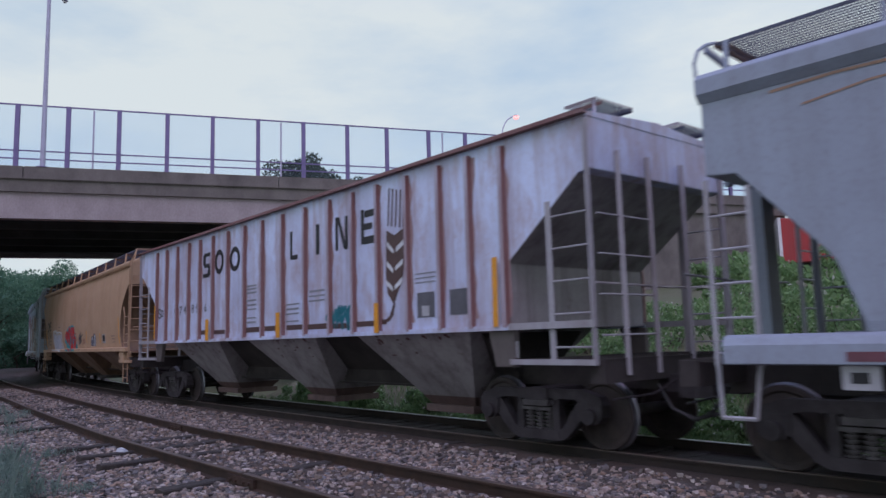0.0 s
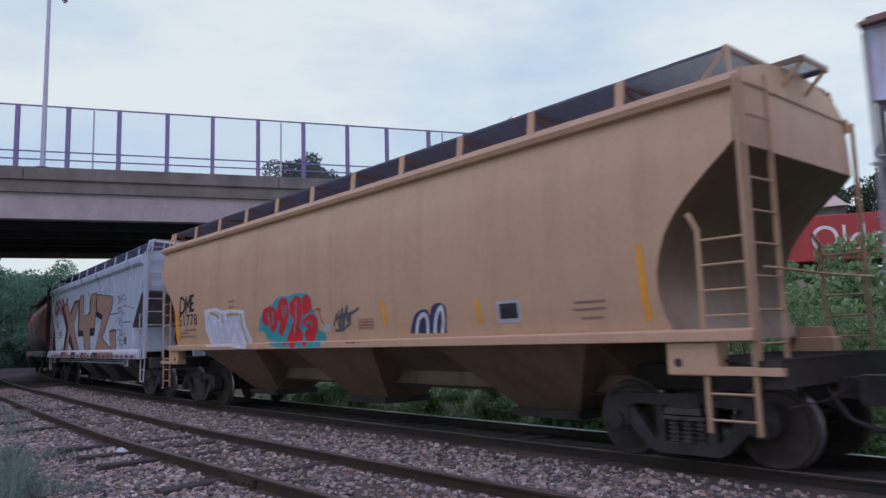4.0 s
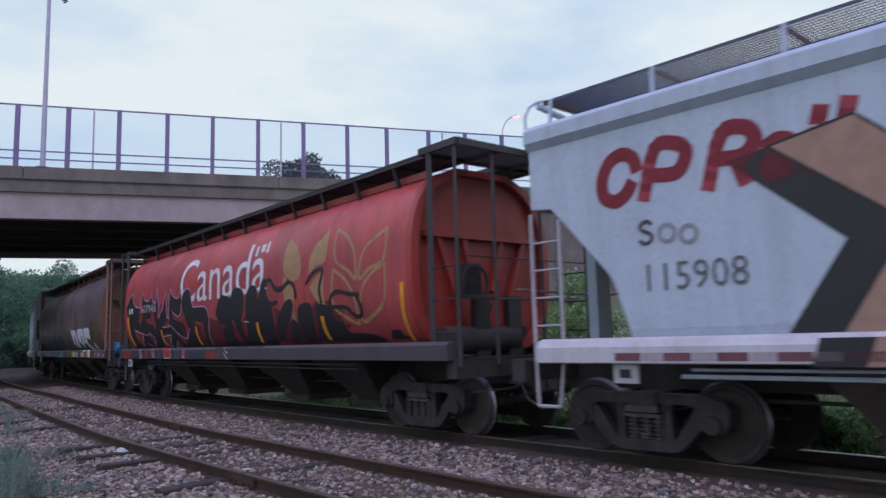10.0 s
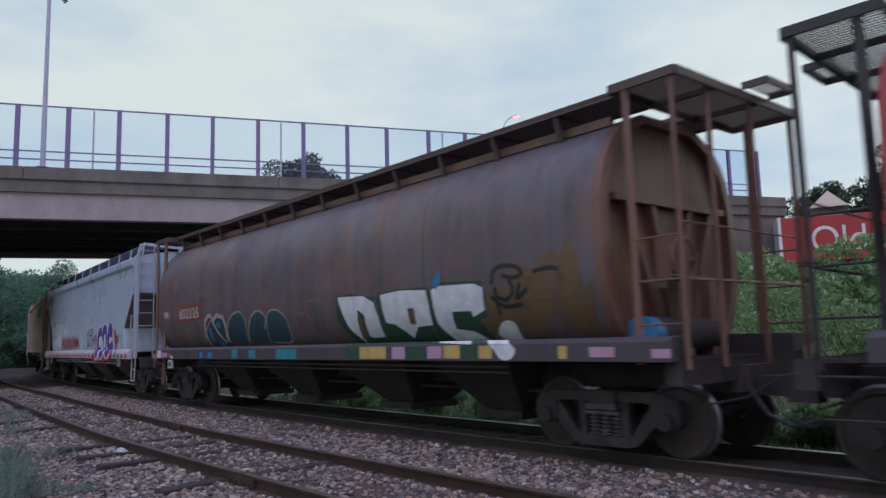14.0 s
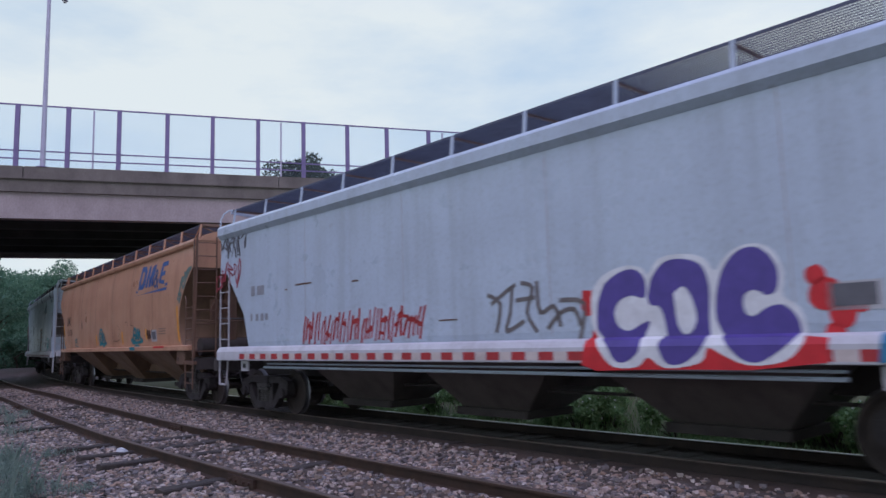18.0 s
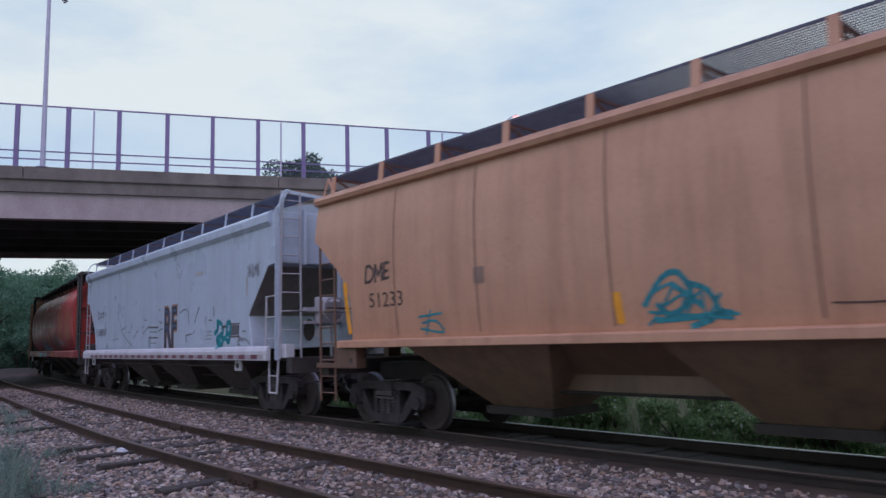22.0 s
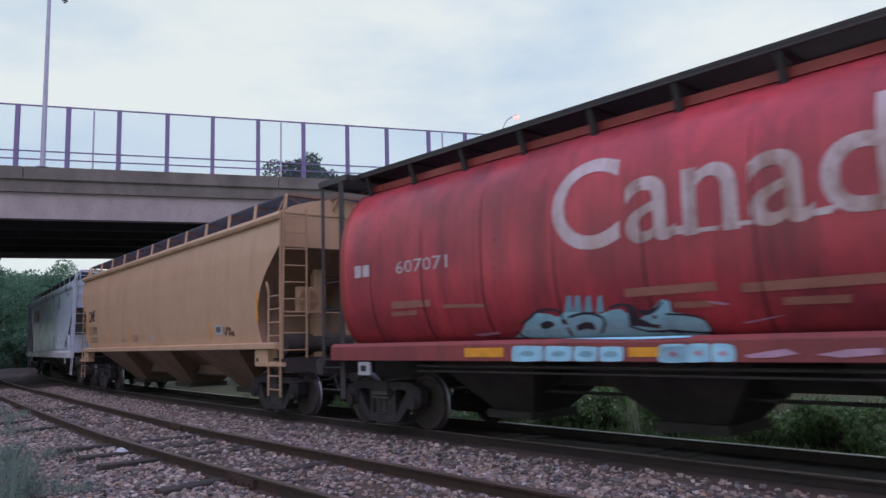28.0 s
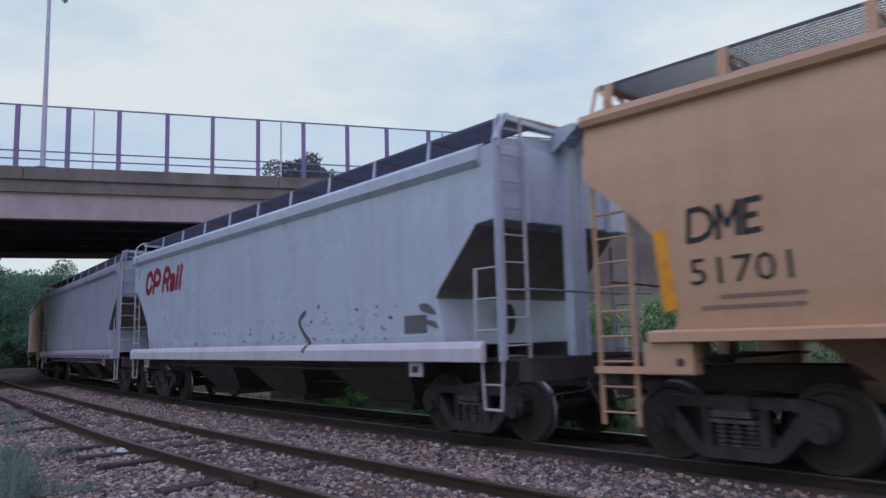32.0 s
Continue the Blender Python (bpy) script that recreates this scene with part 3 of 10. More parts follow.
# wood beyond the bridge
for i in range(26):
    az = radians(163.5 + 7.2 * i / 25 + rg.uniform(-0.4, 0.4))
    d = rg.uniform(95, 150)
    h = d * 0.090 * rg.uniform(0.80, 1.12) + 2
    tree(d * math.cos(az), d * math.sin(az), -0.62, h, h * 0.36, 6500, 0.15, LEAFFAR, 100 + i, "green leafy tree beyond the bridge")
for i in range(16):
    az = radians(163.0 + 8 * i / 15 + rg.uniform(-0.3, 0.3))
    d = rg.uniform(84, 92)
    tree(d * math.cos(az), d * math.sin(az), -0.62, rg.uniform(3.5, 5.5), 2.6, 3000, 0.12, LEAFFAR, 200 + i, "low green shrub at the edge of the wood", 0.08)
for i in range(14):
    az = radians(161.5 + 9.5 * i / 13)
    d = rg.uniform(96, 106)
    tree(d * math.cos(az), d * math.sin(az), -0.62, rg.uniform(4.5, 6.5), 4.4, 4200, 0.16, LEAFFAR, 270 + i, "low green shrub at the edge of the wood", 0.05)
# Unseen trees added outside the view to shade the far cars.
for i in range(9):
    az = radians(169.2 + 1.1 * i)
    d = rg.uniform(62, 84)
    tree(d * math.cos(az), d * math.sin(az), -0.62, rg.uniform(9, 12), 4.0, 4200, 0.16, LEAFFAR, 250 + i, "green leafy tree beyond the bridge")
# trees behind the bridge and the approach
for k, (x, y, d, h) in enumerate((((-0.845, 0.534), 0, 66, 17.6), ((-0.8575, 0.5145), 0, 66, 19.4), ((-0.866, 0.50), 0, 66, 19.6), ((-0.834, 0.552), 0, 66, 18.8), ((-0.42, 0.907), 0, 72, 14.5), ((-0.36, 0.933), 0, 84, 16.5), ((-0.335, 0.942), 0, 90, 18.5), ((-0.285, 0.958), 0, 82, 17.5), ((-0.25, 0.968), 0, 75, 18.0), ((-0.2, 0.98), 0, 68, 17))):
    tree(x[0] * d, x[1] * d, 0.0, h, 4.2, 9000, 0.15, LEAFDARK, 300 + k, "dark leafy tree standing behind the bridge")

# weeds and shrubs on the bank
def shrub(s, lat, h, w, leaves, seed, size=0.07):
    z = bank_z(lat) if lat > 2.6 else -0.5
    p = along(s, lat, z - 0.05)
    r2 = random.Random(seed)
    cen = [(r2.uniform(-w, w) * 0.6, r2.uniform(-w, w) * 0.6, h * r2.uniform(0.15, 0.85)) for _ in range(9)]
    rad = [max(0.15, h * r2.uniform(0.18, 0.34)) for _ in cen]
    ob = new("shrub")
    ob.matrix_basis = Matrix.Translation(p)
    st = Shape()
    for c in cen:
        st.tube((c[0] * 0.2, c[1] * 0.2, 0), c, 0.015, 5, 0.006)
    tagged(part("stem", st, BARK, ob), kind="stuff")
    v, f = leaf_cloud(cen, rad, leaves, size, seed)
    part("foliage", cloud_mesh("foliage", v, f, LEAF), LEAF, ob)
    v, f = leaf_cloud([(c[0], c[1], c[2] + 0.1) for c in cen], [r_ * 1.1 for r_ in rad], leaves // 45, size * 0.7, seed + 1)
    part("blossom", cloud_mesh("blossom", v, f, BLOSSOM), BLOSSOM, ob, "small white flower heads")
    return tagged(ob, "tall green weeds with white flowers beside the track", "shrub", group="shrubs on the bank")


for i in range(46):
    lat = 3.3 + 1.5 * (i % 4) + rg.uniform(-0.4, 0.4)
    sp = -20 + 30 * (i / 45) + rg.uniform(-0.8, 0.8)
    shrub(sp, lat, rg.uniform(0.7, 1.25) if lat < 4.6 else rg.uniform(1.0, 1.7), 1.0, 2400, 400 + i, 0.052)
for i in range(22):
    shrub(-18 + 30 * i / 21 + rg.uniform(-0.8, 0.8), rg.uniform(10, 24), rg.uniform(1.2, 2.0), 1.6, 1100, 500 + i, 0.11)

for i in range(40):
    shrub(-21 + 31 * i / 39 + rg.uniform(-0.5, 0.5), rg.uniform(2.5, 3.5), rg.uniform(0.45, 0.8), 0.75, 1500, 600 + i, 0.045)

# short grass along the far rail, weeds before the camera
def blades(name, places, hmin, hmax, width, seed, mat, lean=0.35):
    g = np.random.default_rng(seed)
    n = len(places)
    a = g.uniform(0, 2 * math.pi, n)
    h = g.uniform(hmin, hmax, n)
    d = np.stack([np.cos(a), np.sin(a), 0 * a], 1)
    sd = np.stack([-np.sin(a), np.cos(a), 0 * a], 1) * width
    b0 = np.asarray(places)
    mid = b0 + d * (h * lean * 0.35)[:, None] + np.array((0, 0, 1)) * (h * 0.6)[:, None]
    tip = b0 + d * (h * lean)[:, None] + np.array((0, 0, 1)) * h[:, None]
    v = np.stack([b0 - sd, b0 + sd, mid + sd * 0.8, tip, mid - sd * 0.8], 1).reshape(-1, 3)
    f = np.arange(5 * n).reshape(-1, 5)
    return cloud_mesh(name, v, f, mat)


g = np.random.default_rng(31)
n_ = 11000
s_, l_ = g.uniform(-22, 10, n_), 1.5 + 3.2 * g.random(n_)
x_, y_, t_ = np.interp(s_, SS, XX), np.interp(s_, SS, YY), np.interp(s_, SS, TH)
z_ = np.where(l_ < 2.6, np.interp(l_, (1.5, 1.6, 2.6), (-0.22, -0.22, -0.58)), np.interp(l_, BANK_L, BANK_Z))
pl = np.stack([x_ - np.sin(t_) * l_, y_ + np.cos(t_) * l_, z_], -1)
tagged(new("grass", blades("grass", pl, 0.08, 0.26, 0.007, 32, LEAF)), "green grass growing along the far rail", "grass", kind="stuff")

def weed_patch(s, lat, n, h, seed, mat):
    g = np.random.default_rng(seed)
    a = along(s, lat, float(np.interp(lat, (-9.5, -7.0, -5.6), (-0.30, -0.22, -0.17))))
    pl = np.stack([g.normal(0, 0.16, n) + a.x, g.normal(0, 0.16, n) + a.y, np.full(n, a.z)], 1)
    ob = new("weed")
    tagged(part("grass_tuft", blades("grass_tuft", pl[:n // 2], h * 0.5, h * 1.1, 0.0022, seed, mat, 0.3), mat, ob), kind="stuff")
    v, f = leaf_cloud([(p_[0], p_[1], p_[2] + h * 0.55) for p_ in pl[:14]], [h * 0.36] * 14, n * 20, 0.011, seed + 1)
    tagged(part("foliage", cloud_mesh("foliage", v, f, mat), mat, ob), kind="stuff")
    return tagged(ob, "pale green weeds growing through the stones", "weed", group="weeds by the siding")


rg = random.Random(77)
for i in range(16):
    sp = -9.3 - 3.6 * rg.random() ** 1.4
    weed_patch(sp, -6.95 + 0.12 * (-sp - 9.3) + rg.uniform(-0.35, 0.25), 34, rg.uniform(0.25, 0.55), 700 + i, WEED)
for i, (sp, la, h) in enumerate(((-9.2, -6.3, 0.18), (-16.0, -5.7, 0.3), (-18.5, -5.4, 0.35), (-21.0, -5.3, 0.4), (-23.0, -5.3, 0.45), (-20.0, -4.95, 0.3), (-12.5, -5.9, 0.2))):
    weed_patch(sp, la, 30, h, 740 + i, WEED)
# a scrap of white litter
lit = Shape().loft([[(-0.09, -0.04, 0), (0.09, -0.05, 0), (0.1, 0.05, 0), (-0.08, 0.06, 0)], [(-0.07, -0.03, 0.05), (0.05, -0.04, 0.075), (0.08, 0.03, 0.04), (-0.05, 0.04, 0.06)]])
ob = new("litter", lit.data("litter", TWHITE_PAPER))
ob.matrix_basis = Matrix.Translation(along(-11.8, -4.98, -0.10)) @ pose(0, 0, 0, 0, 8, 25)
tagged(ob, "crumpled white paper scrap on the stones", "litter")

# red trailer on the raised ground
TRED = paint("faded_red_trailer", (0.38, 0.030, 0.034), amount=0.25, rusting=0.1)
TWHITE = spray("trailer_lettering", (0.75, 0.72, 0.74))
trailer = new("trailer")
ta, tb = Vector((-16.58, 40.34, 0)), Vector((-11.98, 42.8, 0))
tu = (tb - ta).normalized()
trailer.matrix_basis = Matrix(((tu.x, -tu.y, 0, ta.x), (tu.y, tu.x, 0, ta.y), (0, 0, 1, 4.15), (0, 0, 0, 1)))
bevelled(part("box_body", Shape().box(0, 12.2, 0, 2.5, 0.95, 3.40), TRED, trailer, "faded red box body"), 0.04)
part("edge_strip", Shape().box(-0.02, 0.14, -0.03, 2.53, 0.9, 3.45), TWHITE, trailer, "white corner strip")
for i in range(9):
    part("side_rib", Shape().box(1.3 * i + 0.8, 1.3 * i + 0.84, -0.015, 0.0, 0.97, 3.36), TRED, trailer)
part("underframe", Shape().box(0.5, 11.8, 0.5, 2.0, 0.7, 0.95), UNDER, trailer)
for x in (8.9, 10.2):
    for y in (0.15, 2.35):
        part("wheel", Shape().turn([(0.0, -0.12), (0.48, -0.12), (0.5, -0.08), (0.5, 0.08), (0.48, 0.12), (0.0, 0.12)], 20), RUBBER, trailer, at=Matrix.Translation((x, y, 0.5)))
for y in (0.4, 2.1):
    part("landing_leg", Shape().box(1.6, 1.75, y - 0.07, y + 0.07, 0.0, 0.8), UNDER, trailer)


def lettering(text, size, mat, parent, x, y, z, name="lettering", label="", slant=0.0, widen=1.0, thick=0.0):
    """Text on a near side that faces -y, its left foot at x, z."""
    cu = bpy.data.curves.new("lettering", "FONT")
    cu.body, cu.size, cu.resolution_u, cu.shear, cu.offset = text, size, 5 if size > 1 else 2, slant, thick
    tmp = bpy.data.objects.new("lettering", cu)
    scene.collection.objects.link(tmp)
    me = bpy.data.meshes.new_from_object(tmp.evaluated_get(bpy.context.evaluated_depsgraph_get()))
    bpy.data.objects.remove(tmp)
    me.transform(Matrix.Translation((x, y, z)) @ Matrix.Rotation(math.pi / 2, 4, "X") @ Matrix.Diagonal((widen, 1, 1, 1)))
    me.materials.clear()
    me.materials.append(mat)
    return part(name, me, mat, parent, label)


# Near-white pink: the brightness of the lit roof is in its colour.
PALEROOF = surface("lit_pink_roof", (0.90, 0.74, 0.68), (0.82, 0.64, 0.58), 2.0, 0.4)
house = new("house")
house.matrix_basis = Matrix.Translation((-21.6, 62.6, 4.0)) @ pose(0, 0, 0, 0, 0, 20)
part("wall", Shape().box(-1.15, 1.15, 0, 5, 0, 7.25), CONCRETE, house)
part("roof", Shape().prism([(-1.4, 7.25), (1.4, 7.25), (0, 8.55)], -0.4, 5.4), PALEROOF, house, "pale pink roof catching the light")
tagged(house, "far house with a pale pink roof", "house")

lettering("Olde", 2.0, TWHITE, trailer, 1.5, -0.02, 1.45, label="white painted lettering", widen=0.9)
tagged(trailer, "red box trailer with white lettering on raised ground", "trailer")


# ---- rolling stock ----
WB = 0.915
R_WHEEL = 0.457


def side_frame_shape(y):
    """Cast frame: straight top chord, two legs drawn in to a short bottom, open triangles between them and the columns."""
    w = 0.075
    sh = Shape()
    sh.prism([(-1.12, 0.60), (-1.06, 0.71), (-0.78, 0.79), (0.78, 0.79), (1.06, 0.71), (1.12, 0.60), (0.84, 0.59), (0.64, 0.665), (-0.64, 0.665), (-0.84, 0.59)], y - w, y + w)
    sh.box(-0.38, 0.38, y - w * 1.1, y + w * 1.1, 0.11, 0.24)
    o = -1 if y < 0 else 1
    for q in (-1, 1):
        sh.prism([(q * 0.90, 0.64), (q * 0.71, 0.64), (q * 0.64, 0.56), (q * 0.43, 0.28), (q * 0.36, 0.236), (q * 0.36, 0.115), (q * 0.42, 0.12), (q * 0.52, 0.17), (q * 0.78, 0.43), (q * 0.92, 0.52)], y - w * 0.92, y + w * 0.92)
        sh.prism([(q * 0.27, 0.22), (q * 0.39, 0.22), (q * 0.37, 0.68), (q * 0.27, 0.68)], y - w * 0.85, y + w * 0.85)
        sh.prism([(q * 0.73, 0.63), (q * 0.74, 0.45), (q * 0.80, 0.37), (q * 1.02, 0.37), (q * 1.10, 0.45), (q * 1.10, 0.63)], y - w * 1.25, y + w * 1.25)
        sh.tube((q * WB, y + o * 0.06, R_WHEEL), (q * WB, y + o * 0.15, R_WHEEL), 0.115, 16, 0.10)
        sh.tube((q * 0.30, y + o * 0.05, 0.62), (q * 0.30, y + o * 0.10, 0.62), 0.035, 6)
    return sh


def springs_shape(y):
    sh = Shape()
    for x in (-0.175, 0.0, 0.175):
        for k in range(5):
            z = 0.245 + k * 0.050
            sh.tube((x, y, z), (x, y, z + 0.026), 0.078, 10)
        sh.tube((x, y, 0.24), (x, y, 0.50), 0.045, 8)
    sh.box(-0.265, 0.265, y - 0.1, y + 0.1, 0.50, 0.545)
    sh.box(-0.23, 0.23, y - 0.13, y + 0.13, 0.565, 0.64)
    return sh


def wheelset_shape():
    sh = Shape()
    for q in (-1, 1):
        prof = [(0.11, 0.66), (0.11, 0.83), (0.19, 0.81), (0.37, 0.775), (0.395, 0.80), (0.445, 0.80), (0.457, 0.785), (0.460, 0.725), (0.484, 0.70), (0.484, 0.685), (0.40, 0.68), (0.37, 0.715), (0.19, 0.70)]
        o = len(sh.k)
        sh.turn([(r, q * w) for r, w in prof], 28)
        for i in range(28):
            for j in (6, 7):
                sh.k[o + i * 13 + j] = 1
    sh.tube((0, -0.95, 0), (0, 0.95, 0), 0.085, 12)
    # bolt marks on the hubs show the turning
    for q in (-1, 1):
        for i in range(3):
            a = 2.094 * i
            sh.tube((0.06 * math.cos(a), q * 0.95, 0.06 * math.sin(a)), (0.06 * math.cos(a), q * 0.98, 0.06 * math.sin(a)), 0.018, 6)
    return sh


SIDE_FRAMES = [side_frame_shape(y).data("side_frame", STEELDARK) for y in (-1.0, 1.0)]
SPRINGS = [springs_shape(y).data("suspension_spring", SPRINGSTEEL) for y in (-1.0, 1.0)]
WHEELSET = wheelset_shape().data("wheelset", WHEELFACE, TREAD, smooth=True)
BOLSTER = Shape().prism([(-0.22, 0.60), (0.22, 0.60), (0.2, 0.80), (-0.2, 0.80)], -1.1, 1.1).tube((0, 0, 0.78), (0, 0, 0.9), 0.2, 12).data("bolster", STEELDARK)
BRAKE_BEAM = Shape().box(-0.05, 0.05, -0.7, 0.7, 0.38, 0.46).data("brake_beam", STEELDARK)
TRUCKS, WHEELS = [], []


def truck(car, x):
    """A two-axle truck under a car; it turns under it and its wheelsets roll."""
    t = part("truck", BOLSTER, None, car, "grimy dark cast steel truck", at=Matrix.Translation((x, 0, 0)))
    for i in (0, 1):
        part("side_frame", SIDE_FRAMES[i], None, t)
        part("suspension_spring", SPRINGS[i], None, t)
    for q in (-1, 1):
        part("brake_beam", BRAKE_BEAM, None, t, at=Matrix.Translation((q * 0.36, 0, 0)))
        w = part("wheelset", WHEELSET, None, t, at=Matrix.Translation((q * WB, 0, R_WHEEL)))
        WHEELS.append((car, w, q * WB))
    TRUCKS.append((car, t, x))
    return t


def rows_body(levels, dark_below=0.0, dark_from=0.0):
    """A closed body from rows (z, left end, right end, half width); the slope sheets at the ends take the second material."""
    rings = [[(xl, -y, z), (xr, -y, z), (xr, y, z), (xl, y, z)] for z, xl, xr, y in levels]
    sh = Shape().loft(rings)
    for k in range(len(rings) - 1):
        if dark_from <= levels[k][0] < dark_below:
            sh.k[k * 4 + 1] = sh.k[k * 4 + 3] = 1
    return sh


def ladder(car, a, b, rungs, mat, name="ladder", label="", wide=0.05):
    """Two stiles given as (foot, head) pairs; rungs joins them."""
    sh = Shape()
    for foot, head in (a, b):
        sh.bar(foot, head, wide, 0.022, (0, 1, 0) if abs(Vector(head).y - Vector(foot).y) < 0.01 else (1, 0, 0))
    ob = part(name, sh, mat, car, label)
    lo, hi = max(a[0][2], b[0][2]), min(a[1][2], b[1][2])
    for z in rungs if isinstance(rungs, tuple) else [lo + (hi - lo) * (i + 0.5) / rungs for i in range(rungs)]:
        p = Vector(a[0]).lerp(Vector(a[1]), (z - a[0][2]) / (a[1][2] - a[0][2]))
        q = Vector(b[0]).lerp(Vector(b[1]), (z - b[0][2]) / (b[1][2] - b[0][2]))
        part("rung", Shape().tube(p, q, 0.014, 6), mat, ob)
    return ob


def grating(x0, x1, y0, y1, z, pitch=0.042, deep=0.017):
    sh = Shape()
    sh.box(x0, x1, y0, y0 + 0.02, z - 0.035, z).box(x0, x1, y1 - 0.02, y1, z - 0.035, z)
    n = int((x1 - x0) / pitch)
    for i in range(n + 1):
        x = x0 + (x1 - x0) * i / n
        sh.box(x - 0.006, x + 0.006, y0, y1, z - 0.004 - deep, z - 0.004)
    m = int((y1 - y0) / 0.07)
    for i in range(1, m):
        y = y0 + (y1 - y0) * i / m
        sh.box(x0, x1, y - 0.003, y + 0.003, z - 0.009, z - 0.002)
    return sh


def underside(car, x0, x1, bays, mat, label, zt=1.42, foot=None):
    """Centre sill, couplers and the hopper bays between the trucks."""
    part("centre_sill", Shape().box(x0 - 0.1, x1 + 0.1, -0.32, 0.32, 0.78, 1.1), UNDER, car)
    for q, x in ((-1, x0), (1, x1)):
        c = part("coupler", Shape().prism([(x, 0.74), (x + q * 0.55, 0.74), (x + q * 0.75, 0.70), (x + q * 0.80, 0.98), (x + q * 0.55, 0.98), (x, 0.96)], -0.14, 0.14), STEELDARK, car)
        part("knuckle", Shape().box(x + q * 0.70 - 0.12, x + q * 0.70 + 0.12, -0.24, 0.02, 0.68, 1.0), STEELDARK, c)
        part("air_hose", Shape().pipe([(x + q * 0.1, -0.35, 0.85), (x + q * 0.3, -0.36, 0.55), (x + q * 0.55, -0.3, 0.42), (x + q * 0.85, -0.2, 0.5)], 0.024, 6), RUBBER, c)
        part("cut_lever", Shape().pipe([(x + q * 0.12, -1.35, 0.72), (x + q * 0.14, -0.5, 0.74), (x + q * 0.4, -0.15, 0.98)], 0.014, 5), STEELDARK, c)
    for xa, xb, a, b, zb in bays:
        rings = [[(a, -0.42, zb), (b, -0.42, zb), (b, 0.42, zb), (a, 0.42, zb)], [(xa, -1.46, zt), (xb, -1.46, zt), (xb, 1.46, zt), (xa, 1.46, zt)]]
        h = part("hopper_bay", Shape().loft(rings), mat, car, label)
        part("outlet_gate", Shape().box(a - 0.08, b + 0.08, -0.55, 0.55, zb - 0.1, zb + 0.02), foot or UNDER, h)
        if foot:
            k = 0.17 / (zt - zb)
            part("gate_frame", Shape().loft([[(a - 0.012, -0.434, zb), (b + 0.012, -0.434, zb), (b + 0.012, 0.434, zb), (a - 0.012, 0.434, zb)], [(a + (xa - a) * k - 0.012, -0.434 - 1.04 * k, zb + 0.17), (b + (xb - b) * k + 0.012, -0.434 - 1.04 * k, zb + 0.17), (b + (xb - b) * k + 0.012, 0.434 + 1.04 * k, zb + 0.17), (a + (xa - a) * k - 0.012, 0.434 + 1.04 * k, zb + 0.17)]]), foot, h, "rust-brown foot of the bay")
    part("brake_pipe", Shape().pipe([(x0 + 1.5, -0.5, 0.7), (x1 - 1.5, -0.5, 0.7)], 0.025, 6), UNDER, car)


def drape(me, yfun, step=0.1, lift=0.006):
    """Lay a mesh drawn in x, z on a curved side."""
    bm = bmesh.new()
    bm.from_mesh(me)
    z = 1.2
    while z < 4.4:
        bmesh.ops.bisect_plane(bm, geom=bm.verts[:] + bm.edges[:] + bm.faces[:], plane_co=(0, 0, z), plane_no=(0, 0, 1))
        z += step
    for v in bm.verts:
        v.co.y = -(yfun(v.co.z) + lift)
    bm.to_mesh(me)
    bm.free()
    me.update()
    return me


PICKED = ("yellow_reflector", "sill_patch", "white_plate", "dark_panel", "mark_bar", "logo_bar", "stripe", "flag_emblem", "violet_graffiti", "red_graffiti", "white_graffiti", "tan_graffiti", "blue_spikes", "number_panel")


def mark(car, name, polys, mat, yfun, lift=0.006, label=""):
    """Flat painted shapes (x, z) on the near side of a car; what can be picked apart is a part each."""
    if len(polys) > 1 and name in PICKED:
        return [mark(car, name, [p], mat, yfun, lift, label) for p in polys]
    sh = Shape()
    for poly in polys:
        sh.add([(a, 0, b) for a, b in poly], [tuple(range(len(poly)))])
    me = bpy.data.meshes.new(name)
    me.from_pydata(sh.v, [], sh.f)
    me.materials.append(mat)
    ob = part(name, drape(me, yfun, 9.0 if yfun is FLAT else 0.1, lift), mat, car, label)
    return tagged(ob, kind="stuff") if len(polys) > 2 else ob


def words(car, text, size, mat, x, z, yfun, lift=0.006, slant=0.0, widen=1.0, thick=0.0, name="lettering", label=""):
    ob = lettering(text, size, mat, car, x, 0, z, name, label, slant, widen, thick)
    drape(ob.data, yfun, 9.0 if yfun is FLAT else 0.1, lift)
    return ob


def cut(poly, level, above):
    """The part of a polygon above or below a level."""
    out = []
    for a, b in zip(poly, poly[1:] + poly[:1]):
        ia, ib = (a[1] >= level) == above, (b[1] >= level) == above
        if ia:
            out.append(a)
        if ia != ib:
            k = (level - a[1]) / (b[1] - a[1])
            out.append((a[0] + (b[0] - a[0]) * k, level))
    return out


def daub(car, name, polys, mat, yfun, lift=0.006, label=""):
    """Sprayed shapes that run from the side of a car down over its sill."""
    # (from, to, half width) of the faces that the paint runs over
    bands = {tan_y: ((1.54, 9.0, tan_y), (0.0, 1.525, lambda z: 1.66)),
             cyl_y: ((1.47, 9.0, cyl_y), (1.42, 1.47, lambda z: 1.648 - (z - 1.42) * 1.0), (0.0, 1.42, lambda z: 1.642))}.get(
        yfun, ((1.47, 9.0, yfun), (1.44, 1.47, lambda z: 1.668 - (z - 1.44) * 2.2), (1.36, 1.44, lambda z: 1.704 - (z - 1.36) * 0.46), (0.0, 1.36, lambda z: 1.702)))
    for lo, hi, fun in bands:
        got = [q for q in (cut(cut(p, lo, True), hi, False) for p in polys) if len(q) > 2]
        if got:
            mark(car, name, got, mat, fun, lift, label)


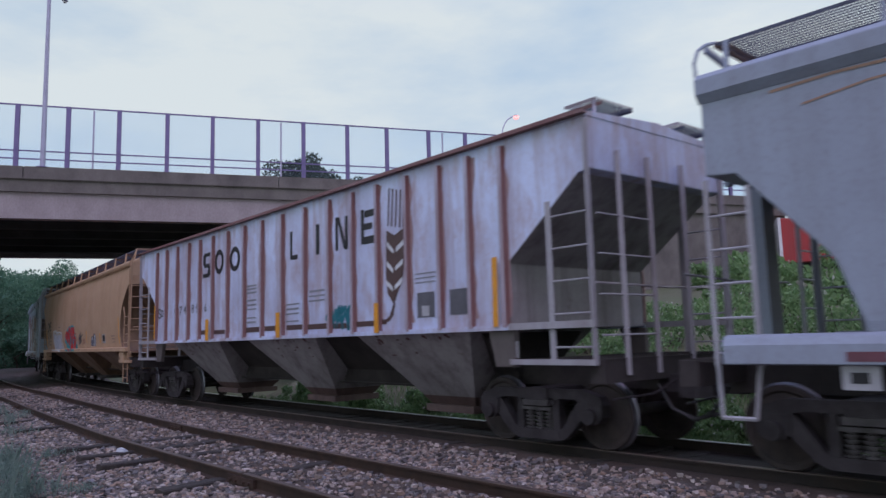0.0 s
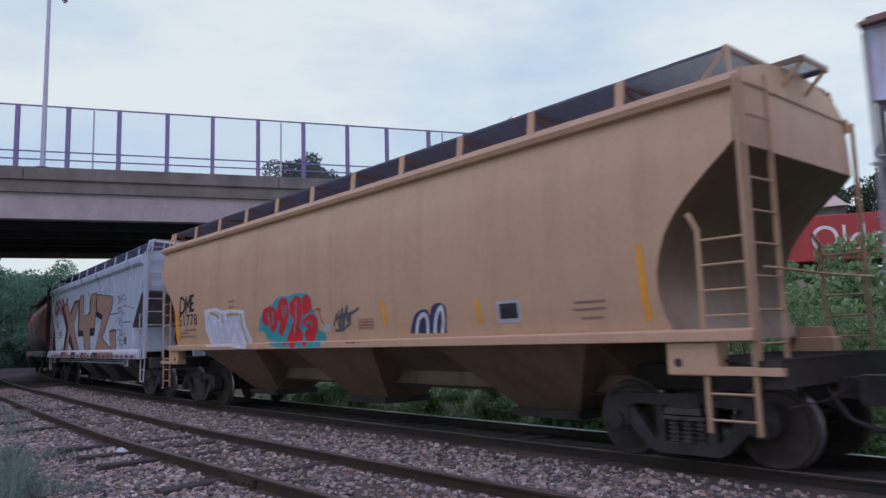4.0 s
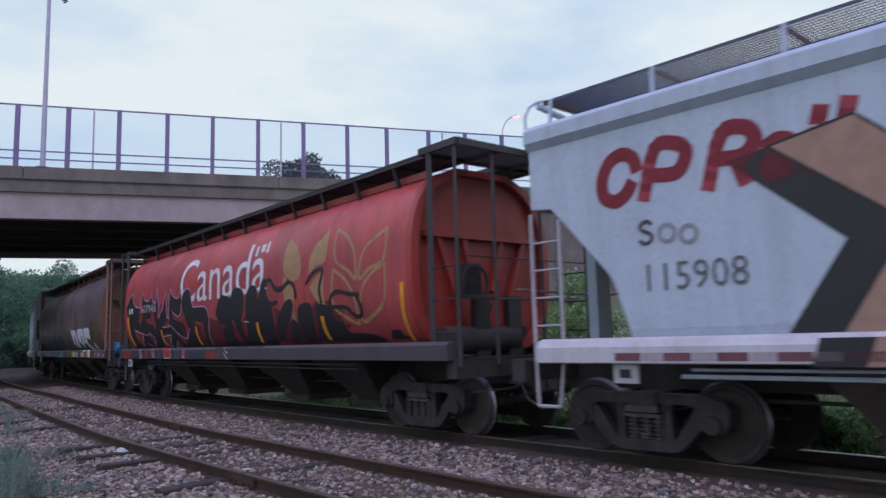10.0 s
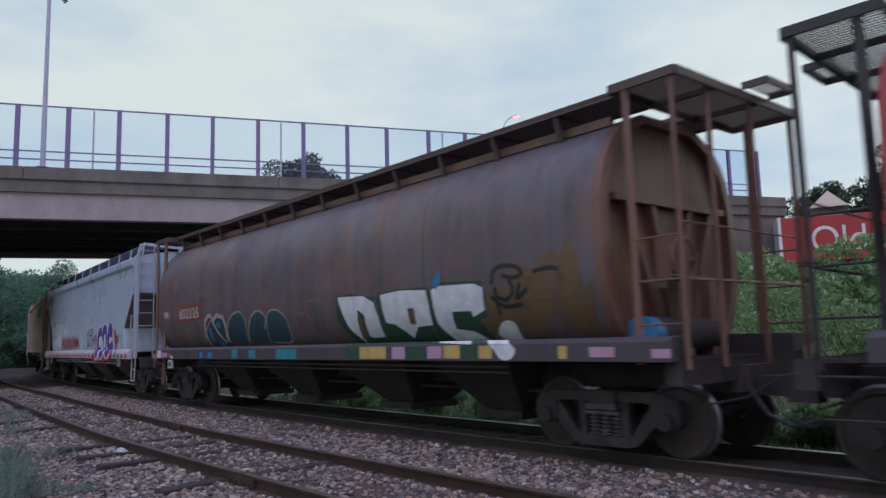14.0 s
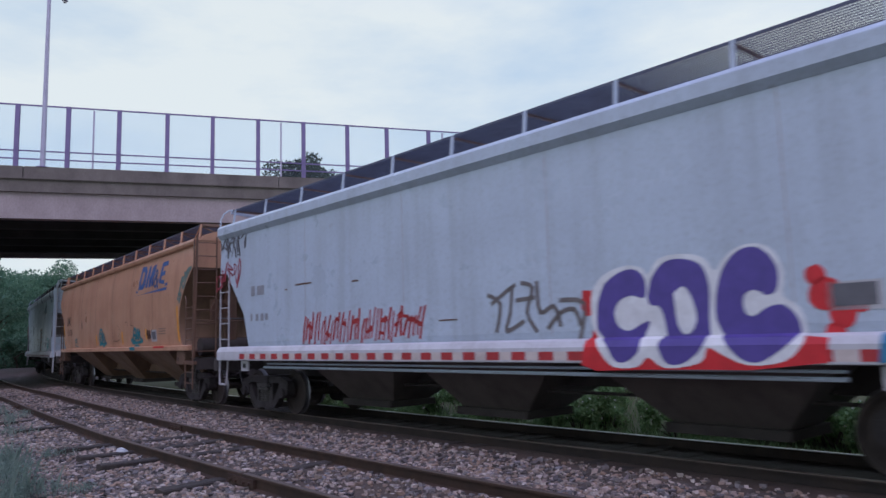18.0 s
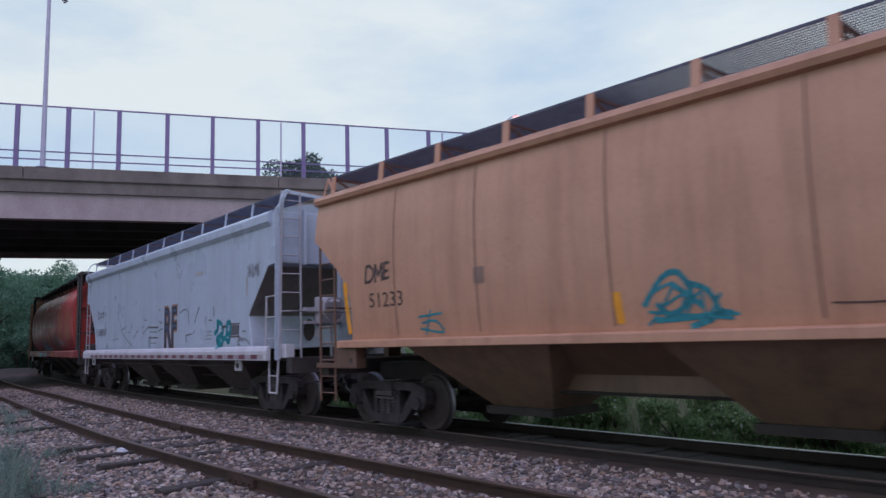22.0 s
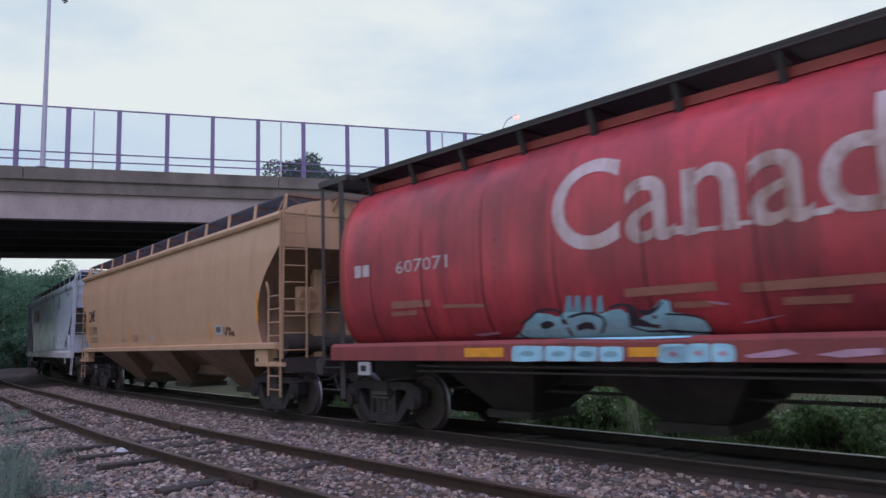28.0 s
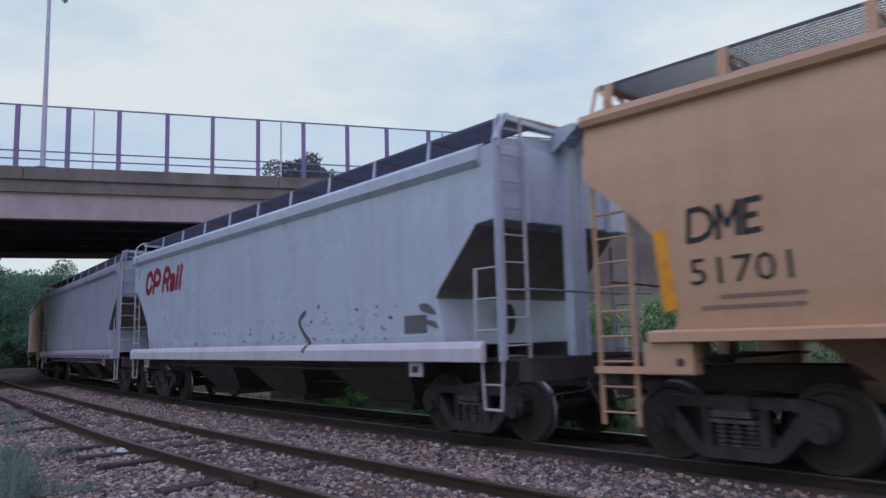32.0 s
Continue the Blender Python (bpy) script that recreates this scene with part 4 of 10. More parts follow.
def thorns(seed, x0, x1, z0, z1, n, w):
    """A row of thin upright spikes with hooks between them."""
    r = random.Random(seed)
    out = []
    for i in range(n):
        x = x0 + (x1 - x0) * (i + 0.5) / n
        d = (x1 - x0) / n
        top = z1 - (z1 - z0) * r.uniform(0.0, 0.4)
        out += stroke([(x - d * r.uniform(0, 0.6), z0 + (z1 - z0) * r.uniform(-0.1, 0.15)), (x, (z0 + top) / 2), (x + d * r.uniform(0.1, 0.8), top)], w * r.uniform(0.6, 1.0))
        if r.random() < 0.6:
            h = z0 + (z1 - z0) * r.uniform(0.2, 0.75)
            out += stroke([(x - d * 0.5, h), (x + d * r.uniform(0.2, 0.9), h + r.uniform(-0.06, 0.08))], w * r.uniform(0.8, 1.4))
    return out


def specks(seed, x0, x1, z0, z1, n):
    """Small uneven smears, thicker towards the sill."""
    r = random.Random(seed)
    return [blob(r.uniform(x0, x1), z0 + (z1 - z0) * r.random() ** 1.8, r.uniform(0.012, 0.065), r.uniform(0.010, 0.035), 9, 0.45, seed * 100 + i) for i in range(n)]


def blob(cx, cz, rx, rz, n=14, wob=0.0, seed=0):
    """A rounded sprayed patch."""
    r = random.Random(seed)
    return [(cx + rx * math.cos(2 * math.pi * i / n) * (1 + r.uniform(-wob, wob)), cz + rz * math.sin(2 * math.pi * i / n) * (1 + r.uniform(-wob, wob))) for i in range(n)]


def rect(x0, x1, z0, z1, slant=0.0):
    return [(x0, z0), (x1, z0), (x1 + slant * (z1 - z0), z1), (x0 + slant * (z1 - z0), z1)]


def ring(cx, cz, rx, rz, t, n=20):
    """An open band as a list of quads."""
    out = []
    for i in range(n):
        a, b = 2 * math.pi * i / n, 2 * math.pi * (i + 1) / n
        out.append([(cx + rx * math.cos(a), cz + rz * math.sin(a)), (cx + rx * math.cos(b), cz + rz * math.sin(b)),
                    (cx + (rx - t) * math.cos(b), cz + (rz - t) * math.sin(b)), (cx + (rx - t) * math.cos(a), cz + (rz - t) * math.sin(a))])
    return out


def stroke(pts, w):
    """A painted line of even width as quads."""
    out = []
    for (ax, az), (bx, bz) in zip(pts, pts[1:]):
        dx, dz = bx - ax, bz - az
        n = math.hypot(dx, dz) or 1
        ox, oz = -dz / n * w / 2, dx / n * w / 2
        ex, ez = dx / n * w * 0.3, dz / n * w * 0.3
        out.append([(ax - ex + ox, az - ez + oz), (ax - ex - ox, az - ez - oz), (bx + ex - ox, bz + ez - oz), (bx + ex + ox, bz + ez + oz)])
    return out


def scribble(seed, x0, x1, z0, z1, n, w):
    """A loose tangle of sprayed lines."""
    r = random.Random(seed)
    out = []
    for i in range(n):
        cx = x0 + (x1 - x0) * (i + 0.5) / n
        dx = (x1 - x0) / n
        pts = [(cx + r.uniform(-0.9, 0.9) * dx, r.uniform(z0, z1)) for _ in range(5)]
        out += stroke(rounded(pts), w * r.uniform(0.5, 0.9))
    return out


M_BLACK = spray("black_spray", (0.018, 0.018, 0.022))
M_GREYMARK = spray("grey_stencil", (0.12, 0.12, 0.14))
M_WHITE = spray("white_spray", (0.72, 0.74, 0.78))
M_RED = spray("red_spray", (0.42, 0.03, 0.035))
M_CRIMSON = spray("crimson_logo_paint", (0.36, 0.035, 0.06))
M_TEAL = spray("teal_spray", (0.02, 0.24, 0.30))
M_BLUE = spray("blue_logo_paint", (0.04, 0.11, 0.30))
M_PURPLE = spray("violet_spray", (0.09, 0.06, 0.30))
M_YELLOW = spray("yellow_reflector", (0.82, 0.35, 0.02))
M_TAN = spray("tan_spray", (0.36, 0.22, 0.165))
M_GREEN = spray("dark_green_spray", (0.02, 0.07, 0.04))
M_LTBLUE = spray("pale_blue_spray", (0.33, 0.67, 0.84))
M_MIDBLUE = spray("dull_blue_spray", (0.20, 0.42, 0.54))
M_PINK = spray("pink_spray", (0.50, 0.30, 0.42))
M_RUST = spray("dried_rust", (0.13, 0.055, 0.03))
M_PLATE = spray("white_plate", (0.46, 0.46, 0.49))

STRIPE_PALE = spray("pale_stripe", (0.60, 0.52, 0.50))
STRIPE_DULL = spray("dull_stripe", (0.38, 0.33, 0.36))
LADDER_GREY = paint("weathered_pale_ironwork", (0.40, 0.40, 0.44), (0.15, 0.10, 0.09), 0.4, rusting=0.6)
# Dirty iron, toned down more for the shaded recess it stands in.
WHITE_END = paint("shaded_dirty_ironwork", (0.20, 0.20, 0.22), (0.07, 0.06, 0.06), 0.5, rusting=0.4)
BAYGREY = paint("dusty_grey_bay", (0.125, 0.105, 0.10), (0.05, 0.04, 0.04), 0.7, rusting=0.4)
# Dirt and the end recess's shade share this darker colour.
SLOPE = paint("shaded_dirty_slope", (0.24, 0.21, 0.205), (0.07, 0.055, 0.05), 0.6, rusting=0.4)
RUSTY_RIM = spray("rusty_rim", (0.20, 0.12, 0.09))
RUSTPALE = spray("pale_rust_wash", (0.40, 0.27, 0.27))
RUSTSPLASH = spray("dark_rust_splash", (0.11, 0.035, 0.04))
M_MAROON = spray("dull_maroon_stripe", (0.17, 0.06, 0.08))

FLAT = lambda z: 1.58


def start_car(label, mat_end=None):
    car = new("covered_hopper_car")
    return tagged(car, label, "freight car", group="cars of the train")


def rolling(car, half):
    truck(car, -half)
    truck(car, half)


def plate(car, x, z, y=-1.60):
    """A small routing plate that hangs below the sill."""
    p = part("routing_plate", Shape().box(x - 0.16, x + 0.16, y - 0.02, y + 0.02, z - 0.12, z + 0.1), M_PLATE, car, "white plate with a dark square")
    part("dark_square", Shape().box(x - 0.08, x + 0.07, y - 0.026, y - 0.02, z - 0.06, z + 0.04), M_BLACK, p)


def end_gear(car, q, x, mat, top=3.1, wheel=False, platform_in=1.3, posts=True):
    """Platform, corner posts and hand brake at one end; q is its direction."""
    part("end_sill", Shape().box(min(x, x - q * 0.22), max(x, x - q * 0.22), -1.5, 1.5, 0.92, 1.2), UNDER, car)
    part("end_platform", grating(min(x, x - q * platform_in), max(x, x - q * platform_in), -1.45, 1.45, 1.215, 0.09), UNDER, car)
    for y in (-0.52, 0.22) if posts else ():
        part("centre_post", Shape().box(min(x - q * 0.75, x - q * 0.6), max(x - q * 0.75, x - q * 0.6), y, y + 0.3, 1.2, top), mat, car)
    part("end_rail", Shape().pipe([(x - q * 0.1, -1.45, 2.15), (x - q * 0.05, 0, 2.12), (x - q * 0.1, 1.45, 2.15)], 0.016, 6), mat, car)
    if wheel:
        w = part("brake_wheel", Shape().turn([(0.24, -0.02), (0.28, -0.02), (0.28, 0.02), (0.24, 0.02)], 20, "y"), mat, car, at=Matrix.Translation((x - q * 0.35, -0.75, 2.4)) @ pose(0, 0, 0, 0, 0, 90))
        part("spoke", Shape().bar((-0.25, 0, 0), (0.25, 0, 0), 0.03, 0.02).bar((0, 0, -0.25), (0, 0, 0.25), 0.03, 0.02, (0, 1, 0)), mat, w)
        part("brake_gear_box", Shape().box(x - q * 0.62, x - q * 0.42, -0.95, -0.55, 2.15, 2.7), mat, car)
        part("air_reservoir", Shape().tube((x - q * 0.75, -1.15, 1.48), (x - q * 0.75, 0.45, 1.48), 0.23, 14), UNDER, car, smooth=True)
        part("control_valve", Shape().box(x - q * 1.3, x - q * 1.0, 0.75, 1.05, 1.22, 1.7), UNDER, car)


def roof_boards(car, x0, x1, ys, z, mat_g, mat_p, pitch, foot=4.25, rim=None, step=False, hoop=True, plate_w=0.05):
    """Raised running boards on brackets along the roof edge, with cross boards at the ends."""
    rim = rim or mat_g
    for q in (-1, 1):
        y0, y1 = sorted((q * ys[0], q * ys[1]))
        part("running_board", grating(x0, x1, y0, y1, z), mat_g, car, "steel grating walkway on the roof")
        x = x0 + 0.12
        while x < x1 + 0.01:
            br = part("bracket", Shape().bar((x, q * (ys[1] + 0.05), foot), (x, q * ys[1], z - 0.01), plate_w, 0.03, (0, 1, 0)), mat_p, car)
            arm = Shape().bar((x, q * ys[1], z - 0.05), (x, q * ys[0], z - 0.05), 0.04, 0.03)
            if plate_w > 0.06:
                arm.bar((x, q * (ys[1] - 0.03), z - 0.06), (x, q * (ys[0] + 0.2), foot + 0.12), 0.04, 0.03)
            part("bracket_arm", arm, rim, br)
            x += pitch
    for q, x in ((-1, x0), (1, x1)):
        xa, xb = sorted((x, x - q * 0.34))
        p = part("end_roof_platform", grating(xa, xb, -ys[0], ys[0], z, 0.05), mat_g, car)
        part("rim", Shape().box(x - 0.02, x + 0.02, -ys[1], ys[1], z - 0.05, z + 0.012), rim, p)
        for w in (-1, 1):
            if hoop:
                part("end_handhold", Shape().pipe([(x + q * 0.12, w * (ys[1] + 0.26), foot - 0.1), (x + q * 0.14, w * (ys[1] + 0.25), foot + 0.16), (x + q * 0.12, w * (ys[1] + 0.18), z - 0.1), (x + q * 0.07, w * (ys[1] + 0.08), z - 0.02), (x, w * ys[1], z)], 0.02, 6), mat_p, car)
            else:
                part("end_handhold", Shape().pipe([(x + q * 0.10, w * (ys[1] + 0.12), foot - 0.02), (x + q * 0.04, w * (ys[1] + 0.03), z - 0.02), (x - q * 0.3, w * (ys[1] + 0.10), foot + 0.03)], 0.02, 6), mat_p, car)
        if step:
            xa, xb = sorted((x, x + q * 0.42))
            p = part("end_roof_platform", grating(xa, xb, -0.32, 0.32, z - 0.02, 0.05), mat_g, car)
            part("rim", Shape().box(xa, xb, -0.34, -0.315, z - 0.08, z - 0.01).box(xa, xb, 0.315, 0.34, z - 0.08, z - 0.01).box(x + q * 0.42 - 0.012, x + q * 0.42 + 0.012, -0.34, 0.34, z - 0.08, z - 0.01), rim, p)
            for w in (-1, 1):
                part("bracket", Shape().bar((x + q * 0.10, w * 0.3, z - 0.36), (x + q * 0.40, w * 0.3, z - 0.06), 0.03, 0.04), mat_p, p)


def hatches(car, x0, x1, n, mat, z=4.42):
    for i in range(n):
        x = x0 + (x1 - x0) * (i + 0.5) / n
        w = (x1 - x0) / n * 0.46
        part("roof_hatch", Shape().loft([[(x - w, -0.42, z), (x + w, -0.42, z), (x + w, 0.42, z), (x - w, 0.42, z)], [(x - w, -0.36, z + 0.13), (x + w, -0.36, z + 0.13), (x + w, 0.36, z + 0.13), (x - w, 0.36, z + 0.13)]]), mat, car)


# -- the white cars with a straight side and a deep sill --
def white_car(label, mat, sillmat, stripes, board_mat=None, plates=True, pipes=None):
    car = start_car(label)
    lv = [(1.40, -6.52, 6.76, 1.56), (1.56, -6.54, 6.74, 1.58), (2.12, -6.73, 6.60, 1.58), (2.22, -6.79, 6.66, 1.58), (2.86, -7.37, 7.29, 1.58), (3.13, -7.62, 7.55, 1.58), (3.16, -7.95, 7.95, 1.58), (4.25, -7.95, 7.95, 1.58)]
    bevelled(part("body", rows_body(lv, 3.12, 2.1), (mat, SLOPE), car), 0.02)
    part("roof", Shape().prism([(-1.58, 4.25), (1.58, 4.25), (1.3, 4.36), (0.7, 4.46), (0, 4.5), (-0.7, 4.46), (-1.3, 4.36)], -7.93, 7.93, "x"), mat, car, smooth=True)
    for q in (-1, 1):
        bevelled(part("eave_fascia", Shape().prism([(q * 1.582, 3.95), (q * 1.66, 4.05), (q * 1.66, 4.22), (q * 1.60, 4.28), (q * 1.5, 4.31)], -7.97, 7.70, "x"), mat, car), 0.012)
        bevelled(part("side_sill", Shape().prism([(q * 1.582, 1.16), (q * 1.70, 1.17), (q * 1.70, 1.36), (q * 1.66, 1.44), (q * 1.582, 1.47)], -7.85, 7.68, "x"), sillmat, car), 0.012)
        part("sill_pipe", Shape().tube((-5.97, q * 1.47, 1.02), (5.6, q * 1.47, 1.02), 0.026, 6).tube((-5.85, q * 1.47, 1.095), (5.6, q * 1.47, 1.095), 0.018, 6), pipes or mat, car)
    if stripes:
        reds, whites = [], []
        x = -6.68
        while x < 7.3:
            if stripes is M_MAROON:
                reds.append(rect(x, x + 0.34, 1.20, 1.29))
                whites.append(rect(x + 0.36, x + 0.6, 1.20, 1.29))
            else:
                reds.append(rect(x, x + 0.25, 1.20, 1.31))
                whites.append(rect(x + 0.265, x + 0.465, 1.20, 1.31))
            x += 0.62 if stripes is M_MAROON else 0.48
        for r_ in reds:
            mark(car, "reflective_block", [r_], stripes, lambda z: 1.70, 0.004)
        for r_ in whites:
            mark(car, "reflective_block", [r_], STRIPE_PALE if stripes is not M_MAROON else STRIPE_DULL, lambda z: 1.70, 0.004)
    for x in (-4.1, -1.0, 2.1, 5.2):
        mark(car, "weld_seam", [rect(x, x + 0.012, 1.5, 3.97)], STRIPE_DULL, FLAT, 0.002)
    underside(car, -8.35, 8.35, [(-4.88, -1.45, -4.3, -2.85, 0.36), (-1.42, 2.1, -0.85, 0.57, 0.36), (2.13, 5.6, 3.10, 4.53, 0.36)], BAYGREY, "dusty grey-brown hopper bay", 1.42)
    for q in (-1, 1):
        end_gear(car, q, q * 8.45, WHITE_END, 3.14, wheel=False, posts=False)
        cp = part("centre_post", Shape().box(min(q * 8.08, q * 7.955), max(q * 8.08, q * 7.955), -0.17, 0.17, 1.2, 4.36), mat, car)
        part("flange", Shape().box(min(q * 8.115, q * 8.08), max(q * 8.115, q * 8.08), -0.17, -0.13, 1.2, 4.36).box(min(q * 8.115, q * 8.08), max(q * 8.115, q * 8.08), 0.13, 0.17, 1.2, 4.36), mat, cp)
        for y in (-0.95, 0.95):
            part("end_stiffener", Shape().prism([(y - 0.05, q * 7.955), (y - 0.03, q * 8.03), (y + 0.03, q * 8.03), (y + 0.05, q * 7.955)], 3.14, 4.3, "z").turned(), mat, car)
        # a solid step sticks out over the post at roof height
        st = part("roof_step", Shape().box(min(q * 7.95, q * 8.42), max(q * 7.95, q * 8.42), -0.33, 0.33, 4.60, 4.64), mat, car, "grey steel step at the roof end")
        for y in (-0.33, 0.33):
            part("gusset", Shape().prism([(q * 7.96, 4.60), (q * 8.42, 4.60), (q * 8.42, 4.53), (q * 8.0, 4.28), (q * 7.96, 4.28)], y - 0.012, y + 0.012), mat, st)
        for w in (-1, 1):
            part("roof_end_bar", Shape().bar((q * 7.97, w * 1.32, 4.66), (q * 8.02, w * 0.33, 4.58), 0.05, 0.07), mat, car)
        # A dark disc on the sheet; the hole's inner shade is its colour.
        part("access_hole", Shape().prism([(-0.22 + 0.14 * math.cos(0.524 * i), 1.80 + 0.25 * math.sin(0.524 * i)) for i in range(12)], min(q * 6.78, q * 6.80), max(q * 6.78, q * 6.80), "x"), UNDER, car, "dark oval access hole")
        # side ladder at one corner, end ladder to the roof beside it; the far side is the same turned round
        ladder(car, ((q * -7.97, q * -1.56, 1.14), (q * -7.97, q * -1.56, 3.12)), ((q * -7.52, q * -1.56, 1.14), (q * -7.52, q * -1.56, 3.0)), (1.28, 1.64, 2.0, 2.36, 2.72), LADDER_GREY)
        part("stirrup_step", Shape().pipe([(q * -7.96, q * -1.57, 1.18), (q * -7.95, q * -1.57, 0.62), (q * -7.60, q * -1.57, 0.62), (q * -7.52, q * -1.57, 1.18)], 0.024, 6), LADDER_GREY, car)
        ladder(car, ((q * 7.49, q * -1.6, 1.2), (q * 7.53, q * -1.6, 2.5)), ((q * 8.0, q * -1.6, 1.2), (q * 8.0, q * -1.6, 3.3)), (1.61, 2.05, 2.48), LADDER_GREY, "side_ladder", wide=0.06)
        ladder(car, ((q * 8.05, q * -1.56, 1.2), (q * 8.02, q * -1.5, 4.66)), ((q * 8.05, q * -1.08, 1.2), (q * 8.02, q * -1.08, 4.66)), 9, LADDER_GREY, "end_ladder")
        part("stirrup_step", Shape().pipe([(q * 7.57, q * -1.56, 1.22), (q * 7.62, q * -1.58, 0.52), (q * 7.96, q * -1.58, 0.52), (q * 8.0, q * -1.56, 1.22)], 0.022, 6).tube((q * 7.60, q * -1.57, 0.86), (q * 7.98, q * -1.57, 0.86), 0.014, 6), LADDER_GREY, car)
        part("corner_stile", Shape().bar((q * 8.02, q * -1.60, 1.18), (q * 8.02, q * -1.60, 4.30), 0.03, 0.10, (0, 1, 0)).bar((q * 8.02, q * -1.60, 4.28), (q * 7.99, q * -1.34, 4.70), 0.03, 0.10, (1, 0, 0)), mat, car)
    roof_boards(car, -7.85, 7.95, (0.52, 1.32), 4.70, board_mat or GRATE, mat, 1.55, 4.28, RUSTY_RIM)
    hatches(car, -6.8, 6.8, 10, mat)
    if plates:
        plate(car, -6.6, 1.06)
        plate(car, 6.1, 1.06)
    rolling(car, 6.72)
    return car


# -- the tan cars with a bowed side and a round-cut end --
TANY = ((1.40, 1.46), (1.5, 1.50), (1.9, 1.55), (2.4, 1.58), (3.0, 1.59), (3.5, 1.57), (3.9, 1.52), (4.2, 1.46))
TAN_LEFT = ((1.40, 7.62), (1.62, 7.47), (2.0, 7.44), (2.25, 7.48), (2.51, 7.6), (2.75, 7.80), (2.98, 8.07), (3.2, 8.33), (3.4, 8.6))

TAN_RIGHT = ((1.40, 7.56), (1.63, 7.41), (1.95, 7.34), (2.2, 7.35), (2.4, 7.40), (2.6, 7.48), (2.75, 7.57), (2.95, 7.74), (3.12, 7.92), (3.3, 8.13), (3.48, 8.36))


def tan_y(z):
    return float(np.interp(z, [a for a, b in TANY], [b for a, b in TANY]))


def tan_car(label, mat, under, darkend, seams, brake=True, short=0.0):
    car = start_car(label)
    lv = []
    for z in [1.40 + 0.1 * i for i in range(29)]:
        xr = float(np.interp(z, [a for a, b in TAN_RIGHT], [b for a, b in TAN_RIGHT])) - short
        lv.append((z, -float(np.interp(z, [a for a, b in TAN_LEFT], [b for a, b in TAN_LEFT])), xr, tan_y(z)))
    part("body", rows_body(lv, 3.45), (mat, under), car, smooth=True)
    part("roof", Shape().prism([(-1.46, 4.2), (1.46, 4.2), (1.2, 4.38), (0.8, 4.5), (0.4, 4.57), (0, 4.6), (-0.4, 4.57), (-0.8, 4.5), (-1.2, 4.38)], -8.6, 8.38 - short, "x"), mat, car, smooth=True)
    for q in (-1, 1):
        part("eave_moulding", Shape().prism([(q * 1.47, 4.06), (q * 1.56, 4.09), (q * 1.585, 4.16), (q * 1.56, 4.23), (q * 1.44, 4.25)], -8.62, 8.40 - short, "x"), mat, car, smooth=True)
        bevelled(part("side_sill", Shape().prism([(q * 1.50, 1.40), (q * 1.66, 1.40), (q * 1.66, 1.52), (q * 1.50, 1.54)], -7.78 if q < 0 else -8.3, 8.3 if q < 0 else 7.78, "x"), mat, car), 0.012)
        for w in (-1, 1):
            br = bevelled(part("bolster_bracket", Shape().box(min(w * 7.88, w * 7.28), max(w * 7.88, w * 7.28), min(q * 1.36, q * 1.6), max(q * 1.36, q * 1.6), 1.04, 1.40), darkend if seams else mat, car), 0.02)
            # The hole is a dark disc, no real opening.
            part("lifting_hole", Shape().tube((w * 7.42, q * 1.598, 1.18), (w * 7.42, q * 1.604, 1.18), 0.05, 10), UNDER, br)
            part("step_beam", Shape().box(min(w * 8.55, w * 7.88), max(w * 8.55, w * 7.88), min(q * 1.5, q * 1.58), max(q * 1.5, q * 1.58), 1.05, 1.13), darkend if seams else mat, car)
    if seams:
        for x in seams:
            mark(car, "weld_seam", [rect(x, x + 0.028, 1.6, 4.05)], SEAM_TAN, tan_y, 0.006)
    underside(car, -8.35, 8.35, [(-6.1, -3.1, -5.1, -3.9, 0.42), (-1.5, 1.34, -0.75, 0.42, 0.42), (3.05, 6.05, 3.92, 5.05, 0.42)], under, "dark tan hopper bay streaked with grime", 1.42)
    part("centre_hood", Shape().prism([(-0.42, 0.72), (0.42, 0.72), (0.42, 0.95), (1.2, 1.41), (-1.2, 1.41), (-0.42, 0.95)], -6.0, 6.0, "x"), under, car, "dark tan hood over the centre sill, streaked with grime")
    for q in (-1, 1):
        end_gear(car, q, q * 8.5, darkend, 3.5, wheel=(brake and q == 1), posts=brake)
        ladder(car, ((-8.5, q * 1.52, 0.45), (-8.5, q * 1.52, 3.6)), ((-8.02, q * 1.52, 0.45), (-8.02, q * 1.52, 3.1)), 9, darkend)
        ladder(car, ((7.88 - short, q * 1.56, 0.45), (7.88 - short, q * 1.56, 2.62)), ((8.42 - short, q * 1.56, 0.45), (8.42 - short, q * 1.56, 4.2)), 8, darkend, "side_ladder")
        part("ladder_foot", Shape().bar((7.88 - short, q * 1.56, 2.60), (7.78 - short, q * 1.57, 2.80), 0.05, 0.022, (0, 1, 0)), darkend, car)
        ladder(car, ((q * 8.47 - short, q * -1.55, 1.2), (q * 8.47 - short, q * -1.5, 4.3)), ((q * 8.49 - short, q * -1.0, 1.2), (q * 8.49 - short, q * -1.0, 4.3)), 9, darkend, "end_ladder")
    roof_boards(car, -8.45, 8.22 - short, (0.44, 1.30), 4.65, GRATE, mat, 1.5, 4.2, RUSTY_RIM, True, False, 0.12)
    hatches(car, -7.2, 7.2, 10, mat, 4.5)
    rolling(car, 7.1)
    return car


# -- the cars with a barrel side --
def cyl_y(z):
    k = min(1.0, abs((z - 2.82) / 1.62))
    e = 3.2 if z < 2.82 else 2.5
    return max(0.35, 1.60 * (1 - k ** e) ** (1 / e))


